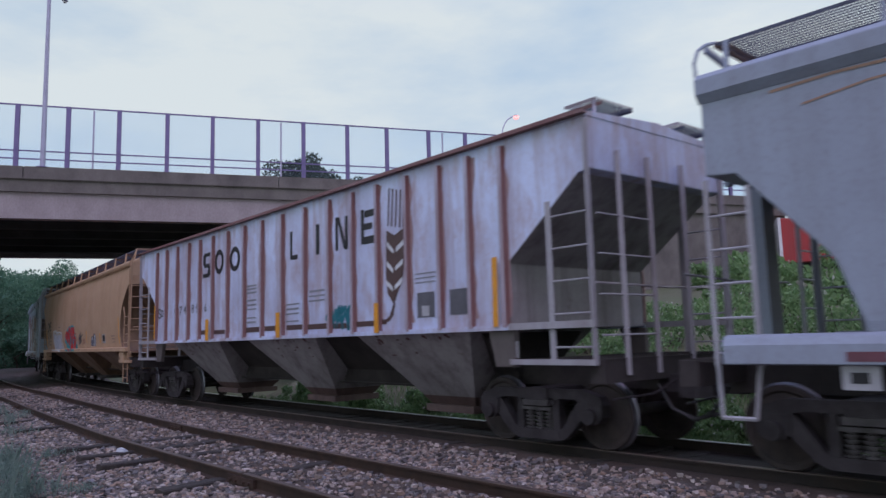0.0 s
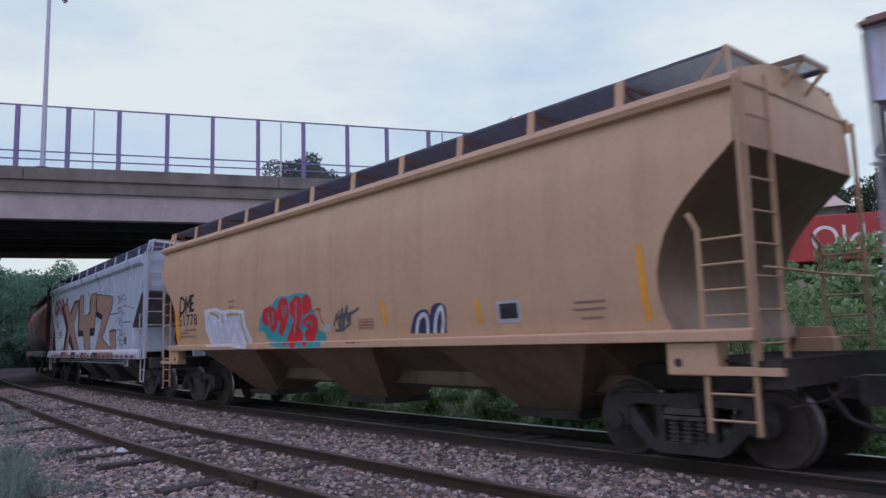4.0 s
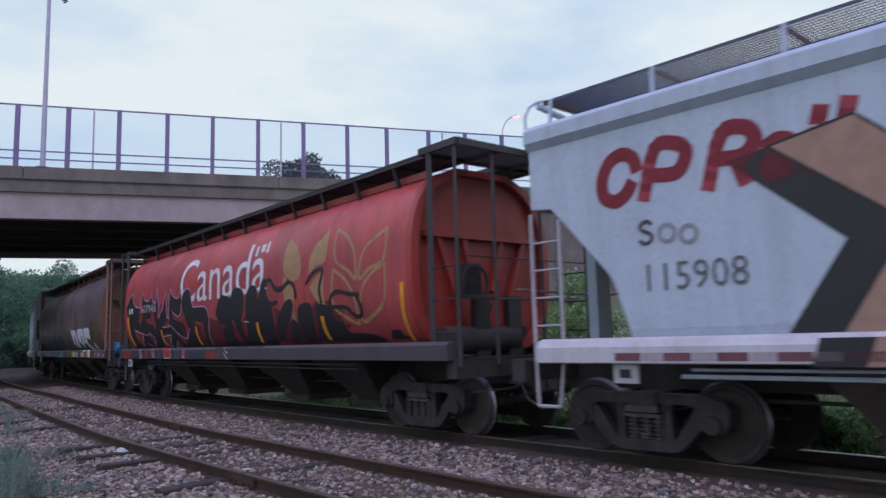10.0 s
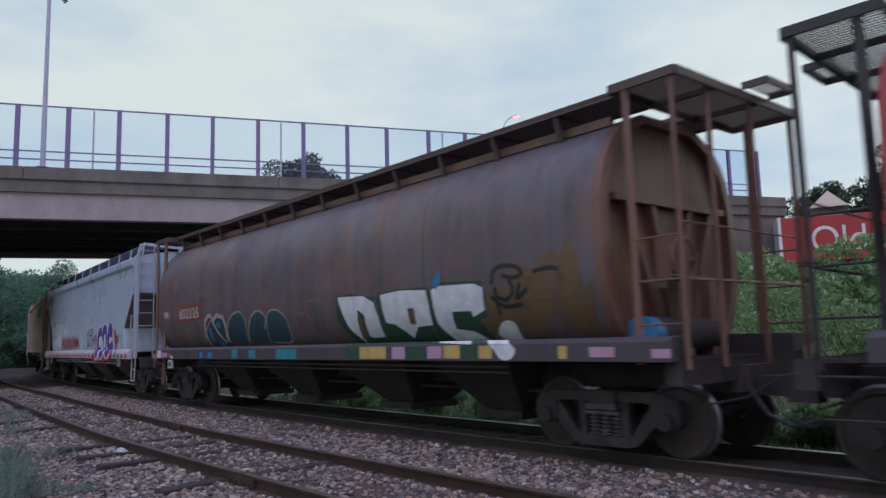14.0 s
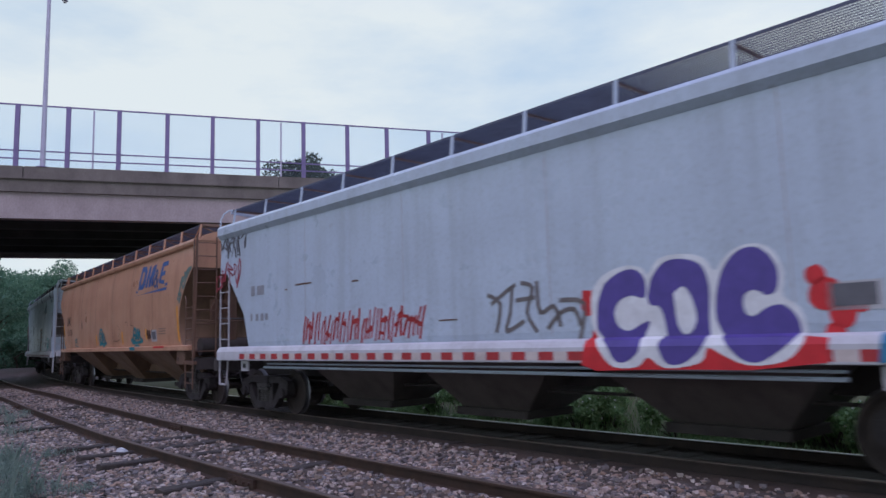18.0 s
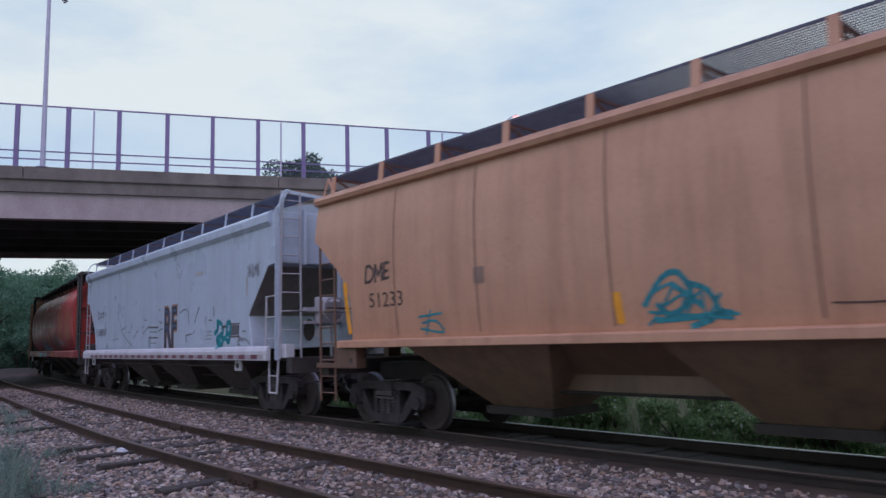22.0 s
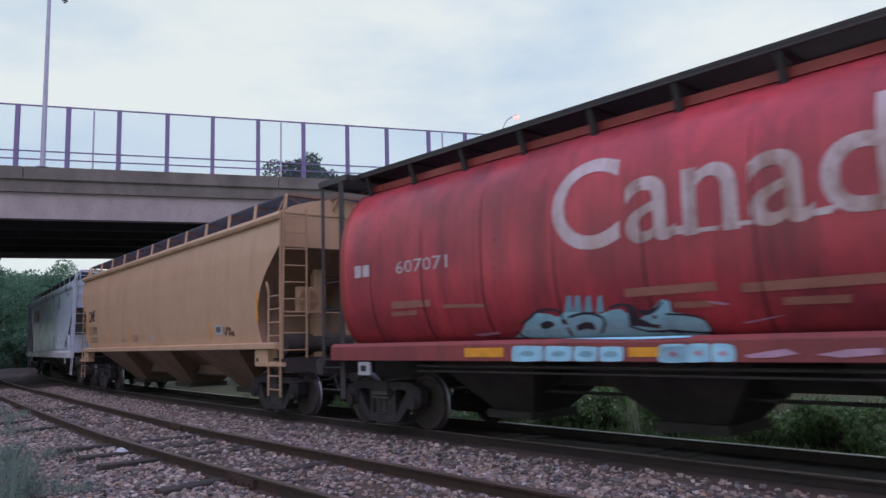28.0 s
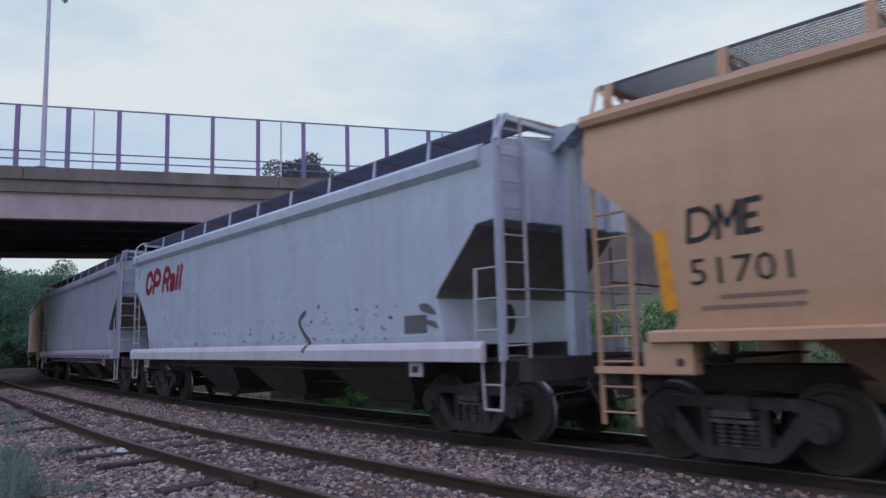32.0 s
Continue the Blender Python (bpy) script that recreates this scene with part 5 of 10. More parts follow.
def barrel_car(label, mat, endmat, sillmat, board, posts, seam, left=-7.35):
    car = start_car(label)
    lv = []
    for i in range(21):
        z = 1.30 + 3.10 * i / 20
        lv.append((z, left, 7.4, cyl_y(z)))
    part("body", rows_body(lv), mat, car, smooth=True)
    for q, x in ((-1, left), (1, 7.4)):
        ring_ = [(q_ * (cyl_y(z) - 0.0), z) for q_ in (1,) for z in [1.32 + 3.06 * i / 14 for i in range(15)]]
        loop = ring_ + [(-y, z) for y, z in reversed(ring_)]
        inner = [(y * 0.9, 2.82 + (z - 2.82) * 0.93) for y, z in loop]
        # rim and recessed end sheet with stiffeners
        n = len(loop)
        sh = Shape()
        xa, xb = x, x + q * 0.14
        sh.v = [(xa, y, z) for y, z in loop] + [(xb, y, z) for y, z in loop] + [(xb, y, z) for y, z in inner] + [(x + q * 0.01, y, z) for y, z in inner]
        sh.f = [(k * n + i, k * n + (i + 1) % n, (k + 1) * n + (i + 1) % n, (k + 1) * n + i) for k in range(3) for i in range(n)] + [tuple(3 * n + i for i in range(n))]
        sh.k = [0] * len(sh.f)
        e = part("end_sheet", sh, endmat, car, "end sheet in brighter paint", smooth=True)
        for w in (-1, 1):
            part("stiffener", Shape().bar((x + q * 0.06, w * 1.0, 3.2), (x + q * 0.06, w * 0.36, 1.5), 0.10, 0.12, (1, 0, 0)), endmat, e)
            part("stiffener", Shape().bar((x + q * 0.06, w * 0.45, 3.2), (x + q * 0.06, w * 0.2, 2.3), 0.09, 0.12, (1, 0, 0)), endmat, e)
        # A dark wedge on the sheet paints the shade inside the opening.
        part("slope_opening", Shape().prism([(-0.25, 2.1), (0.25, 2.1), (0.0, 1.5)], min(x, x + q * 0.03), max(x, x + q * 0.03), "x"), UNDER, e, "dark opening in the end sheet")
        part("cross_band", Shape().box(min(x, x + q * 0.15), max(x, x + q * 0.15), -1.3, 1.3, 3.18, 3.27), endmat, e)
    for q in (-1, 1):
        bevelled(part("side_sill", Shape().prism([(q * 1.30, 1.18), (q * 1.64, 1.18), (q * 1.64, 1.42), (q * 1.58, 1.47), (q * 1.30, 1.47)], -7.75, 8.4, "x"), sillmat, car), 0.012)
        part("sill_pipe", Shape().tube((-5.5, q * 1.5, 1.1), (5.8, q * 1.5, 1.1), 0.022, 6).tube((-5.5, q * 1.5, 1.02), (5.8, q * 1.5, 1.02), 0.016, 6), UNDER, car)
    underside(car, -8.2, 8.5, [(-5.6, -3.1, -4.85, -4.07, 0.36), (-2.8, 0.0, -1.83, -0.98, 0.36), (0.45, 3.2, 1.44, 2.26, 0.36), (3.5, 5.6, 4.2, 5.0, 0.36)], UNDER, "black hopper bay, dirty and shade-dark", 1.4)
    # roof walk: gratings raised on brackets, end platforms on posts
    zr = 4.57
    for q in (-1, 1):
        y0, y1 = sorted((q * 0.42, q * 1.24))
        part("running_board", grating(-7.45, 7.75, y0, y1, zr, 0.032, 0.045), board, car, "dark steel roof walkway")
        for y in (0.43, 1.22):
            part("board_rim", Shape().box(-7.45, 7.75, q * y - 0.015, q * y + 0.015, zr - 0.085, zr + 0.004), board, car)
        x = -7.2
        while x < 7.6:
            br = part("bracket", Shape().bar((x, q * 1.08, 4.14), (x, q * 1.2, zr - 0.03), 0.09, 0.04, (0, 1, 0)), board, car)
            part("bracket_arm", Shape().bar((x, q * 1.22, zr - 0.06), (x, q * 0.43, zr - 0.06), 0.05, 0.05), board, br)
            x += 1.25
        part("roof_curb", Shape().bar((-7.3, q * 1.0, 4.27), (7.35, q * 1.0, 4.27), 0.07, 0.12), endmat, car)
    for i in range(11):
        x = -6.6 + 1.33 * i
        top = 2.9 + 1.0 * ((i * 37) % 11) / 11
        mark(car, "panel_seam", [[(x, 1.5), (x + 0.05, 1.5), (x + 0.042, 2.3), (x + 0.028, top), (x + 0.018, top), (x + 0.008, 2.3)]], seam, cyl_y, 0.006)
    part("roof_trough", Shape().box(-7.2, 7.3, -0.30, 0.30, 4.30, 4.44), mat, car)
    for q, x in ((-1, -8.1), (1, 8.4)):
        xo, xi = x + q * 0.2, x - q * 0.72
        xa, xb = sorted((xo, xi))
        pf = part("end_roof_platform", grating(xa, xb, -1.5, 1.5, zr - 0.04, 0.05, 0.03), board, car)
        for y in (-1.505, 1.505):
            part("platform_rim", Shape().box(xa, xb, y - 0.02, y + 0.02, zr - 0.14, zr - 0.03), board, pf)
        for xe in (xo, xi):
            part("platform_rim", Shape().box(xe - 0.02, xe + 0.02, -1.48, 1.48, zr - 0.14, zr - 0.03), board, pf)
        for y in (-0.55, 0.5):
            part("platform_beam", Shape().box(xa, xb, y - 0.03, y + 0.03, zr - 0.13, zr - 0.06), board, pf)
        xs, xt = sorted((xo, xo + q * 0.34))
        sp = part("roof_step", grating(xs, xt, 0.05, 0.75, zr + 0.06, 0.05), board, car)
        part("step_rim", Shape().box(xs, xt, 0.03, 0.06, zr - 0.02, zr + 0.07).box(xs, xt, 0.74, 0.77, zr - 0.02, zr + 0.07).box(xo + q * 0.33 - 0.015, xo + q * 0.33 + 0.015, 0.03, 0.77, zr - 0.02, zr + 0.07), board, sp)
        for y in ((-1.48, -0.7, 0.35, 1.48) if q > 0 else (-1.48, 1.48)):
            part("post", Shape().bar((x + q * 0.12, y, 1.1), (x + q * 0.12, y, zr - 0.06), 0.055, 0.05), posts, car)
        for y in (-1.48, 1.48):
            part("post", Shape().bar((x - q * 0.5, y, 0.5 if y * q > 0 else 1.15), (x - q * 0.5, y, zr - 0.06), 0.085, 0.06), posts, car)
            for z in (0.65, 1.05, 1.6, 2.1, 2.6) if y * q > 0 else (1.6, 2.1, 2.6):
                part("rung", Shape().tube((x + q * 0.12, y, z), (x - q * 0.5, y, z), 0.014, 6), posts, car)
        for z in (2.1, 2.75):
            part("end_rail", Shape().tube((x + q * 0.12, -1.48, z), (x + q * 0.12, 1.48, z), 0.014, 6), posts, car)
        end_gear(car, q, q * 8.45, posts, 2.2, wheel=(q == 1))
    plate(car, -6.78, 1.06, -1.6)
    rolling(car, 6.98)
    return car


# -- the ribbed car --
def ribbed_car(label, mat, ribmat, under, iron):
    car = start_car(label)
    lv = [(1.62, -6.98, 6.98, 1.55), (2.51, -6.98, 6.98, 1.55), (3.54, -8.29, 8.29, 1.55), (3.57, -8.45, 8.45, 1.55), (4.25, -8.45, 8.45, 1.55)]
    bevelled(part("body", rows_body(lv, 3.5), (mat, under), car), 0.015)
    part("roof", Shape().prism([(-1.57, 4.24), (1.57, 4.24), (1.55, 4.30), (0, 4.40), (-1.55, 4.30)], -8.46, 8.46, "x"), mat, car)
    for q in (-1, 1):
        part("top_chord", Shape().box(-8.47, 8.47, q * 1.60 - 0.05, q * 1.60 + 0.05, 4.265, 4.30), ribmat, car)
        part("side_sill", Shape().box(-7.0, 7.0, q * 1.58 - 0.03, q * 1.58 + 0.03, 1.60, 1.67), mat, car)
    rib_ = Shape().prism([(-0.05, 0.0), (-0.034, -0.075), (0.034, -0.075), (0.05, 0.0)], 1.64, 4.17, "z")
    rib_.k = [1 if sorted(round(rib_.v[i][1], 3) for i in f_) == [-0.075] * 4 else 0 for f_ in rib_.f]
    rib = rib_.data("rib", ribmat, P_RIBFACE)
    for x in (-7.0, -6.24, -5.43, -4.62, -3.87, -3.07, -2.2, -1.3, -0.42, 0.5, 1.43, 2.35, 3.15, 3.92, 4.75, 5.57, 6.25, 6.95):
        part("rib", rib, None, car, at=Matrix.Translation((x, -1.55, 0)))
        part("rib", rib, None, car, at=Matrix.Translation((x, 1.55, 0)) @ pose(0, 0, 0, 0, 0, 180))
        r = random.Random(int(x * 100))
        run_ = [(x + 0.05 + r.uniform(0.0, 0.08), 1.78 + 2.36 * i / 9) for i in range(10)]
        mark(car, "rust_run", [[(x - 0.05 - r.uniform(0.0, 0.03), 1.78), *run_, (x - 0.05 - r.uniform(0.0, 0.03), 4.14)]], RUSTPALE, lambda z: 1.55, 0.003)
    bay_y = lambda z: 0.42 + (z - 0.36) * (1.04 / 1.28)
    for i, (xa, xb) in enumerate(((-5.6, -3.4), (-1.0, 1.3), (3.4, 5.6))):
        mark(car, "rust_splash", [[(a, 1.78 - b) for a, b in q] for q in specks(60 + i, xa, xb, 0.2, 0.55, 16)], RUSTSPLASH, bay_y, 0.006, "dark red rust splashes")
    underside(car, -8.35, 8.35, [(-6.05, -3.01, -5.0, -3.94, 0.38), (-1.45, 1.58, -0.22, 0.75, 0.38), (3.01, 6.05, 3.94, 5.0, 0.38)], under, "dusty white hopper bay", 1.64, P_BAYFOOT)
    part("centre_hood", Shape().prism([(-0.42, 0.68), (0.42, 0.68), (0.42, 0.95), (1.2, 1.60), (-1.2, 1.60), (-0.42, 0.95)], -6.0, 6.0, "x"), UNDER, car, "dark brown hood over the centre sill")
    for q in (-1, 1):
        end_gear(car, q, q * 8.5, under, 3.56, posts=False)
        ladder(car, ((q * 7.75, q * -1.55, 1.15), (q * 7.75, q * -1.55, 3.25)), ((q * 8.42, q * -1.55, 1.15), (q * 8.44, q * -1.57, 4.2)), 5, iron, "side_ladder", wide=0.085)
        ladder(car, ((q * -7.75, q * -1.55, 1.15), (q * -7.75, q * -1.55, 3.25)), ((q * -8.42, q * -1.55, 1.15), (q * -8.44, q * -1.57, 4.2)), 5, iron, "side_ladder", wide=0.085)
        for y in (-1.02, -0.36, 0.45, 1.5):
            part("end_post", Shape().bar((q * 8.5, y, 1.0), (q * 8.5, y, 3.85), 0.06, 0.05), iron, car)
        for z in (1.5, 2.0, 2.5, 3.0):
            part("end_rail", Shape().tube((q * 8.5, -1.5, z), (q * 8.5, -0.4, z), 0.014, 6), iron, car)
        for w in (-1, 1):
            part("grab_bar", Shape().box(min(q * 7.0, q * 8.45), max(q * 7.0, q * 8.45), w * 1.57 - 0.03, w * 1.57 + 0.03, 1.60, 1.69), iron, car)
            part("grab_bar", Shape().box(min(q * 7.0, q * 8.45), max(q * 7.0, q * 8.45), w * 1.57 - 0.03, w * 1.57 + 0.03, 1.14, 1.21), iron, car)
            bevelled(part("bolster_plate", Shape().prism([(q * 7.05, 1.60), (q * 6.55, 1.60), (q * 6.68, 1.10), (q * 7.05, 1.10)], w * 1.50 - 0.05, w * 1.50 + 0.05), BAYGREY, car), 0.012)
    for w in (-1, 1):
        y0, y1 = sorted((w * 0.62, w * 1.28))
        part("running_board", grating(-8.5, 8.5, y0, y1, 4.46, 0.06), GRATE, car)
        part("board_rim", Shape().box(-8.5, 8.5, w * 1.28 - 0.012, w * 1.28 + 0.012, 4.42, 4.465), P_RIB, car)
        for i in range(12):
            part("bracket", Shape().bar((-8.2 + 1.49 * i, w * 1.26, 4.30), (-8.2 + 1.49 * i, w * 1.26, 4.43), 0.05, 0.03), P_RIB, car)
    for q in (1,):
        for w in (-1, 1):
            y0, y1 = sorted((w * 0.55, w * 1.35))
            part("end_roof_platform", grating(min(q * 7.95, q * 8.45), max(q * 7.95, q * 8.45), y0, y1, 4.52, 0.06), under, car)
            part("bracket", Shape().bar((q * 8.4, w * 1.3, 4.3), (q * 8.4, w * 1.3, 4.5), 0.04, 0.04), mat, car)
    hatches(car, -7.2, 7.2, 8, mat, 4.34)
    plate(car, 6.9, 1.35, -1.5)
    rolling(car, 6.95)
    return car


# ---- the train ----
P_WHITE = paint("white_car_paint", (0.425, 0.508, 0.612), amount=0.22, rusting=0.30, rough=0.30)
P_WHITE2 = paint("cool_grey_car_paint", (0.30, 0.345, 0.43), amount=0.25, rusting=0.35)
P_SILL = paint("white_sill_paint", (0.52, 0.53, 0.58), amount=0.3, rusting=0.3)
P_TAN = paint("tan_car_paint", (0.505, 0.325, 0.205), (0.22, 0.125, 0.08), 0.25, rusting=0.15)
P_TAN2 = paint("orange_tan_car_paint", (0.485, 0.265, 0.17), (0.20, 0.09, 0.055), 0.40, rough=0.34, rusting=0.25)
# Body tan darkened for recess and underside shade, with grime streaks.
P_TANUNDER = paint("shaded_dirty_tan", (0.235, 0.147, 0.098), (0.06, 0.04, 0.033), 0.6)
P_RED = paint("red_car_paint", (0.50, 0.070, 0.070), (0.10, 0.04, 0.04), 0.55, rusting=0.25, patch=(0.20, 0.04, 0.045), patching=0.55, mottle=(0.26, 0.05, 0.05), mottling=0.4)
P_RED2 = paint("worn_red_car_paint", (0.54, 0.060, 0.078), (0.085, 0.020, 0.028), 0.7, rusting=0.35, rough=0.34, patch=(0.17, 0.030, 0.040), patching=0.75)
P_REDSILL = paint("dirty_red_sill_paint", (0.26, 0.05, 0.05), (0.07, 0.03, 0.03), 0.6, rusting=0.4)
P_REDEND = paint("bright_red_end_paint", (0.34, 0.045, 0.035), (0.10, 0.02, 0.02), 0.5)
P_RUSTY = paint("faded_brown_car_paint", (0.118, 0.106, 0.125), (0.05, 0.034, 0.036), 0.7, rusting=0.8, patch=(0.14, 0.085, 0.065), patching=0.6, mottle=(0.21, 0.10, 0.055), mottling=0.55)
P_RUSTEND = paint("rust_brown_end", (0.175, 0.088, 0.062), (0.05, 0.03, 0.025), 0.7, rusting=0.6)
P_STREAK = paint("streaked_white_paint", (0.64, 0.73, 0.96), (0.30, 0.19, 0.18), 0.7, rusting=0.8, patch=(0.44, 0.47, 0.64), patching=0.8, mottle=(0.38, 0.25, 0.25), mottling=0.55)
P_RIB = paint("rust_streaked_rib", (0.20, 0.085, 0.082), (0.09, 0.04, 0.04), 0.6, rusting=0.6, patch=(0.32, 0.22, 0.22), patching=0.5)
P_RIBFACE = paint("pale_rusty_rib_face", (0.44, 0.41, 0.50), (0.20, 0.09, 0.07), 0.8, rust=(0.20, 0.065, 0.04), rusting=0.9, patch=(0.26, 0.14, 0.13), patching=0.8)
P_STREAKIRON = paint("greyed_white_ironwork", (0.36, 0.35, 0.38), (0.14, 0.09, 0.08), 0.6, rusting=0.6)
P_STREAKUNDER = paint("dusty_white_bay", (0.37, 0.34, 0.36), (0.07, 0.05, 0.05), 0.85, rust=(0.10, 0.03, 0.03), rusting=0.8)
P_BAYFOOT = paint("rusty_bay_foot", (0.17, 0.11, 0.10), (0.05, 0.03, 0.03), 0.8, rusting=0.7)
P_BLACK = paint("black_roofwalk_paint", (0.022, 0.022, 0.026), amount=0.2, rusting=0.2)
P_DKSILL = paint("dark_sill_paint", (0.066, 0.055, 0.066), (0.035, 0.028, 0.03), 0.6)
P_BROWNBOARD = paint("brown_roofwalk", (0.075, 0.05, 0.045), amount=0.3)

P_TANEND = paint("dirty_tan_ironwork", (0.145, 0.080, 0.055), (0.05, 0.028, 0.022), 0.6, rusting=0.6)
P_TANIRON = paint("tan_ironwork", (0.43, 0.275, 0.17), (0.14, 0.08, 0.055), 0.4, rusting=0.4)
SEAM_RED = spray("dark_red_seam", (0.38, 0.05, 0.048))
SEAM_TAN = spray("brown_weld_seam", (0.24, 0.125, 0.085))
SEAM_WORN = spray("grimy_red_seam", (0.14, 0.024, 0.03))
SEAM_BROWN = spray("dark_brown_seam", (0.12, 0.088, 0.098))
CARS = []


def line_up(car, place):
    """place: where the middle of the car stands at 9 s, along the track."""
    CARS.append((car, place))
    return car


def spot(index, shift):
    return -4.1 - 18.1 * (index - 3) + shift


car_z = line_up(white_car("pale grey covered hopper car with a deep dulled sill", P_WHITE2, P_WHITE2, M_MAROON), spot(0, -0.1))
car_a = line_up(ribbed_car("streaked white ribbed hopper car with black lettering", P_STREAK, P_RIB, P_STREAKUNDER, P_STREAKIRON), spot(1, 0.15))
car_b = line_up(tan_car("tan covered hopper car with red, teal and white graffiti", P_TAN, P_TANUNDER, P_TANIRON, (), False, 0.15), spot(2, 0.36))
car_c = line_up(white_car("white covered hopper car with huge tan block graffiti", P_WHITE, P_SILL, M_MAROON), spot(3, 0.5))
car_d = line_up(barrel_car("red barrel-sided hopper car with black flame graffiti", P_RED, P_REDEND, P_DKSILL, P_BLACK, P_BLACK, SEAM_RED), spot(4, 0.65))
car_e = line_up(barrel_car("faded rust-brown barrel-sided hopper car with white graffiti", P_RUSTY, P_RUSTEND, P_DKSILL, P_BROWNBOARD, P_RUSTEND, SEAM_BROWN, -7.64), spot(5, 0.75))
car_f = line_up(white_car("pale grey covered hopper car with violet graffiti", P_WHITE, P_SILL, M_RED), spot(6, 1.0))
car_g = line_up(tan_car("orange tan covered hopper car with a blue logo", P_TAN2, P_TANUNDER, P_TANEND, (-6.2, -4.3, -2.0, 0.4, 2.7, 5.0)), spot(7, 1.1))
car_h = line_up(white_car("white covered hopper car with a brown two-letter tag", P_WHITE, P_SILL, M_MAROON, pipes=UNDER), spot(8, 1.2))
car_i = line_up(barrel_car("red barrel-sided hopper car with pale blue graffiti", P_RED2, P_REDEND, P_REDSILL, P_BLACK, P_BLACK, SEAM_WORN), spot(9, 1.3))
car_j = line_up(tan_car("clean tan covered hopper car with yellow marks", P_TAN, P_TANUNDER, P_TANIRON, ()), spot(10, 1.3))
car_k = line_up(white_car("white covered hopper car with a red logo", P_WHITE, P_SILL, None, pipes=UNDER), spot(11, 1.4))
car_l = line_up(white_car("greyish white covered hopper car at the back of the train", P_WHITE2, P_WHITE2, M_MAROON), spot(12, 1.9))
car_m = line_up(tan_car("tan covered hopper car far back in the train", P_TAN, P_TANUNDER, P_TANIRON, ()), spot(13, 2.0))
car_n = line_up(white_car("white covered hopper car far back in the train", P_WHITE, P_SILL, M_RED), spot(14, 2.1))


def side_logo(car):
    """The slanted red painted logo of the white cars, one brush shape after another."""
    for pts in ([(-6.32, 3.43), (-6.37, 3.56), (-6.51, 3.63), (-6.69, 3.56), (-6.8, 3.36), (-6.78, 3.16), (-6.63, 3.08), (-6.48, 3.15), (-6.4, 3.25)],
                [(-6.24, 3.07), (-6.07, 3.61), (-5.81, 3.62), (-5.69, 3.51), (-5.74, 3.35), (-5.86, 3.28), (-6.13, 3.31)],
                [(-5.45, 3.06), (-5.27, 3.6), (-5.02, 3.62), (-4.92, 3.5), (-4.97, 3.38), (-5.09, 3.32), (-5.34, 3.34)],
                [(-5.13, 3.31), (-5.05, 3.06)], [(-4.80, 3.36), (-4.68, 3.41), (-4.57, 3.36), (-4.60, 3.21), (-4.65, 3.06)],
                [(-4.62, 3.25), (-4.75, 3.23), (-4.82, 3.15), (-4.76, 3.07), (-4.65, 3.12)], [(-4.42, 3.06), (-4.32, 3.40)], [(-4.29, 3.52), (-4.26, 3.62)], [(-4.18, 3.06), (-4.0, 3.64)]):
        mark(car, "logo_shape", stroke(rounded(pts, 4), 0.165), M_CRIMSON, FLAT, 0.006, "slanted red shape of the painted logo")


def owner_stroke(car, x, z, h, mat, yfun):
    """A curved stencil stroke of an owner mark, h high, its foot at x, z."""
    path = [(0.62, 0.86), (0.46, 1.0), (0.18, 0.97), (0.05, 0.78), (0.22, 0.58), (0.50, 0.46), (0.64, 0.26), (0.50, 0.04), (0.20, 0.0), (0.02, 0.14)]
    mark(car, "owner_stroke", stroke(rounded([(x + a * h, z + b * h) for a, b in path], 3), h * 0.19), mat, yfun, 0.006, "stencilled stroke of the owner mark")


M_BROWNMARK = spray("dark_brown_marking", (0.10, 0.055, 0.05))
M_OVERSPRAY = spray("dark_red_overspray", (0.13, 0.022, 0.025))
M_ORANGE = spray("rust_orange_spray", (0.36, 0.22, 0.15))
M_NAVYB = spray("deep_navy_spray", (0.03, 0.03, 0.10))
M_RFBLUE = spray("slate_blue_spray", (0.09, 0.15, 0.23))
M_TANSTENCIL = spray("faded_brown_stencil", (0.27, 0.175, 0.14))
M_YELLOWPALE = spray("pale_yellow_spray", (0.55, 0.38, 0.12))
M_FADEBROWN = spray("faded_brown_lettering", (0.17, 0.115, 0.085))
M_GREYBLUE = spray("grey_blue_spray", (0.20, 0.20, 0.29))
M_LILAC = spray("lilac_spray", (0.56, 0.60, 0.74))
M_TEALB = spray("bright_teal_spray", (0.02, 0.33, 0.39))
M_REDB = spray("bright_red_spray", (0.60, 0.018, 0.026))
M_REDB2 = spray("dull_red_paint", (0.24, 0.035, 0.035))
M_REDFADE = spray("faded_red_stencil", (0.38, 0.16, 0.12))
M_WHEATFADE = spray("faded_wheat_emblem", (0.37, 0.15, 0.09))
M_WHEAT = spray("wheat_emblem_paint", (0.40, 0.24, 0.11))
M_SILLBLUE = spray("dark_blue_grey_spray", (0.035, 0.045, 0.07))
M_TEALDK = spray("dark_teal_spray", (0.015, 0.07, 0.085))
M_OCHRE = spray("ochre_paint", (0.15, 0.095, 0.045))
M_FADED = spray("faded_letter_paint", (0.22, 0.15, 0.13))
M_GREYTAN = spray("grey_tan_spray", (0.17, 0.15, 0.15))
M_GREYFADE = spray("faded_grey_stencil", (0.27, 0.28, 0.32))
M_BLACKF = spray("faded_black_stencil", (0.085, 0.06, 0.055))
M_TANGAP = spray("tan_gap_paint", (0.42, 0.225, 0.14))
M_TEALPALE = spray("pale_teal_spray", (0.16, 0.26, 0.24))
M_NAVY = spray("navy_brown_spray", (0.045, 0.045, 0.07))
M_STAIN = spray("rust_stain", (0.42, 0.40, 0.40))
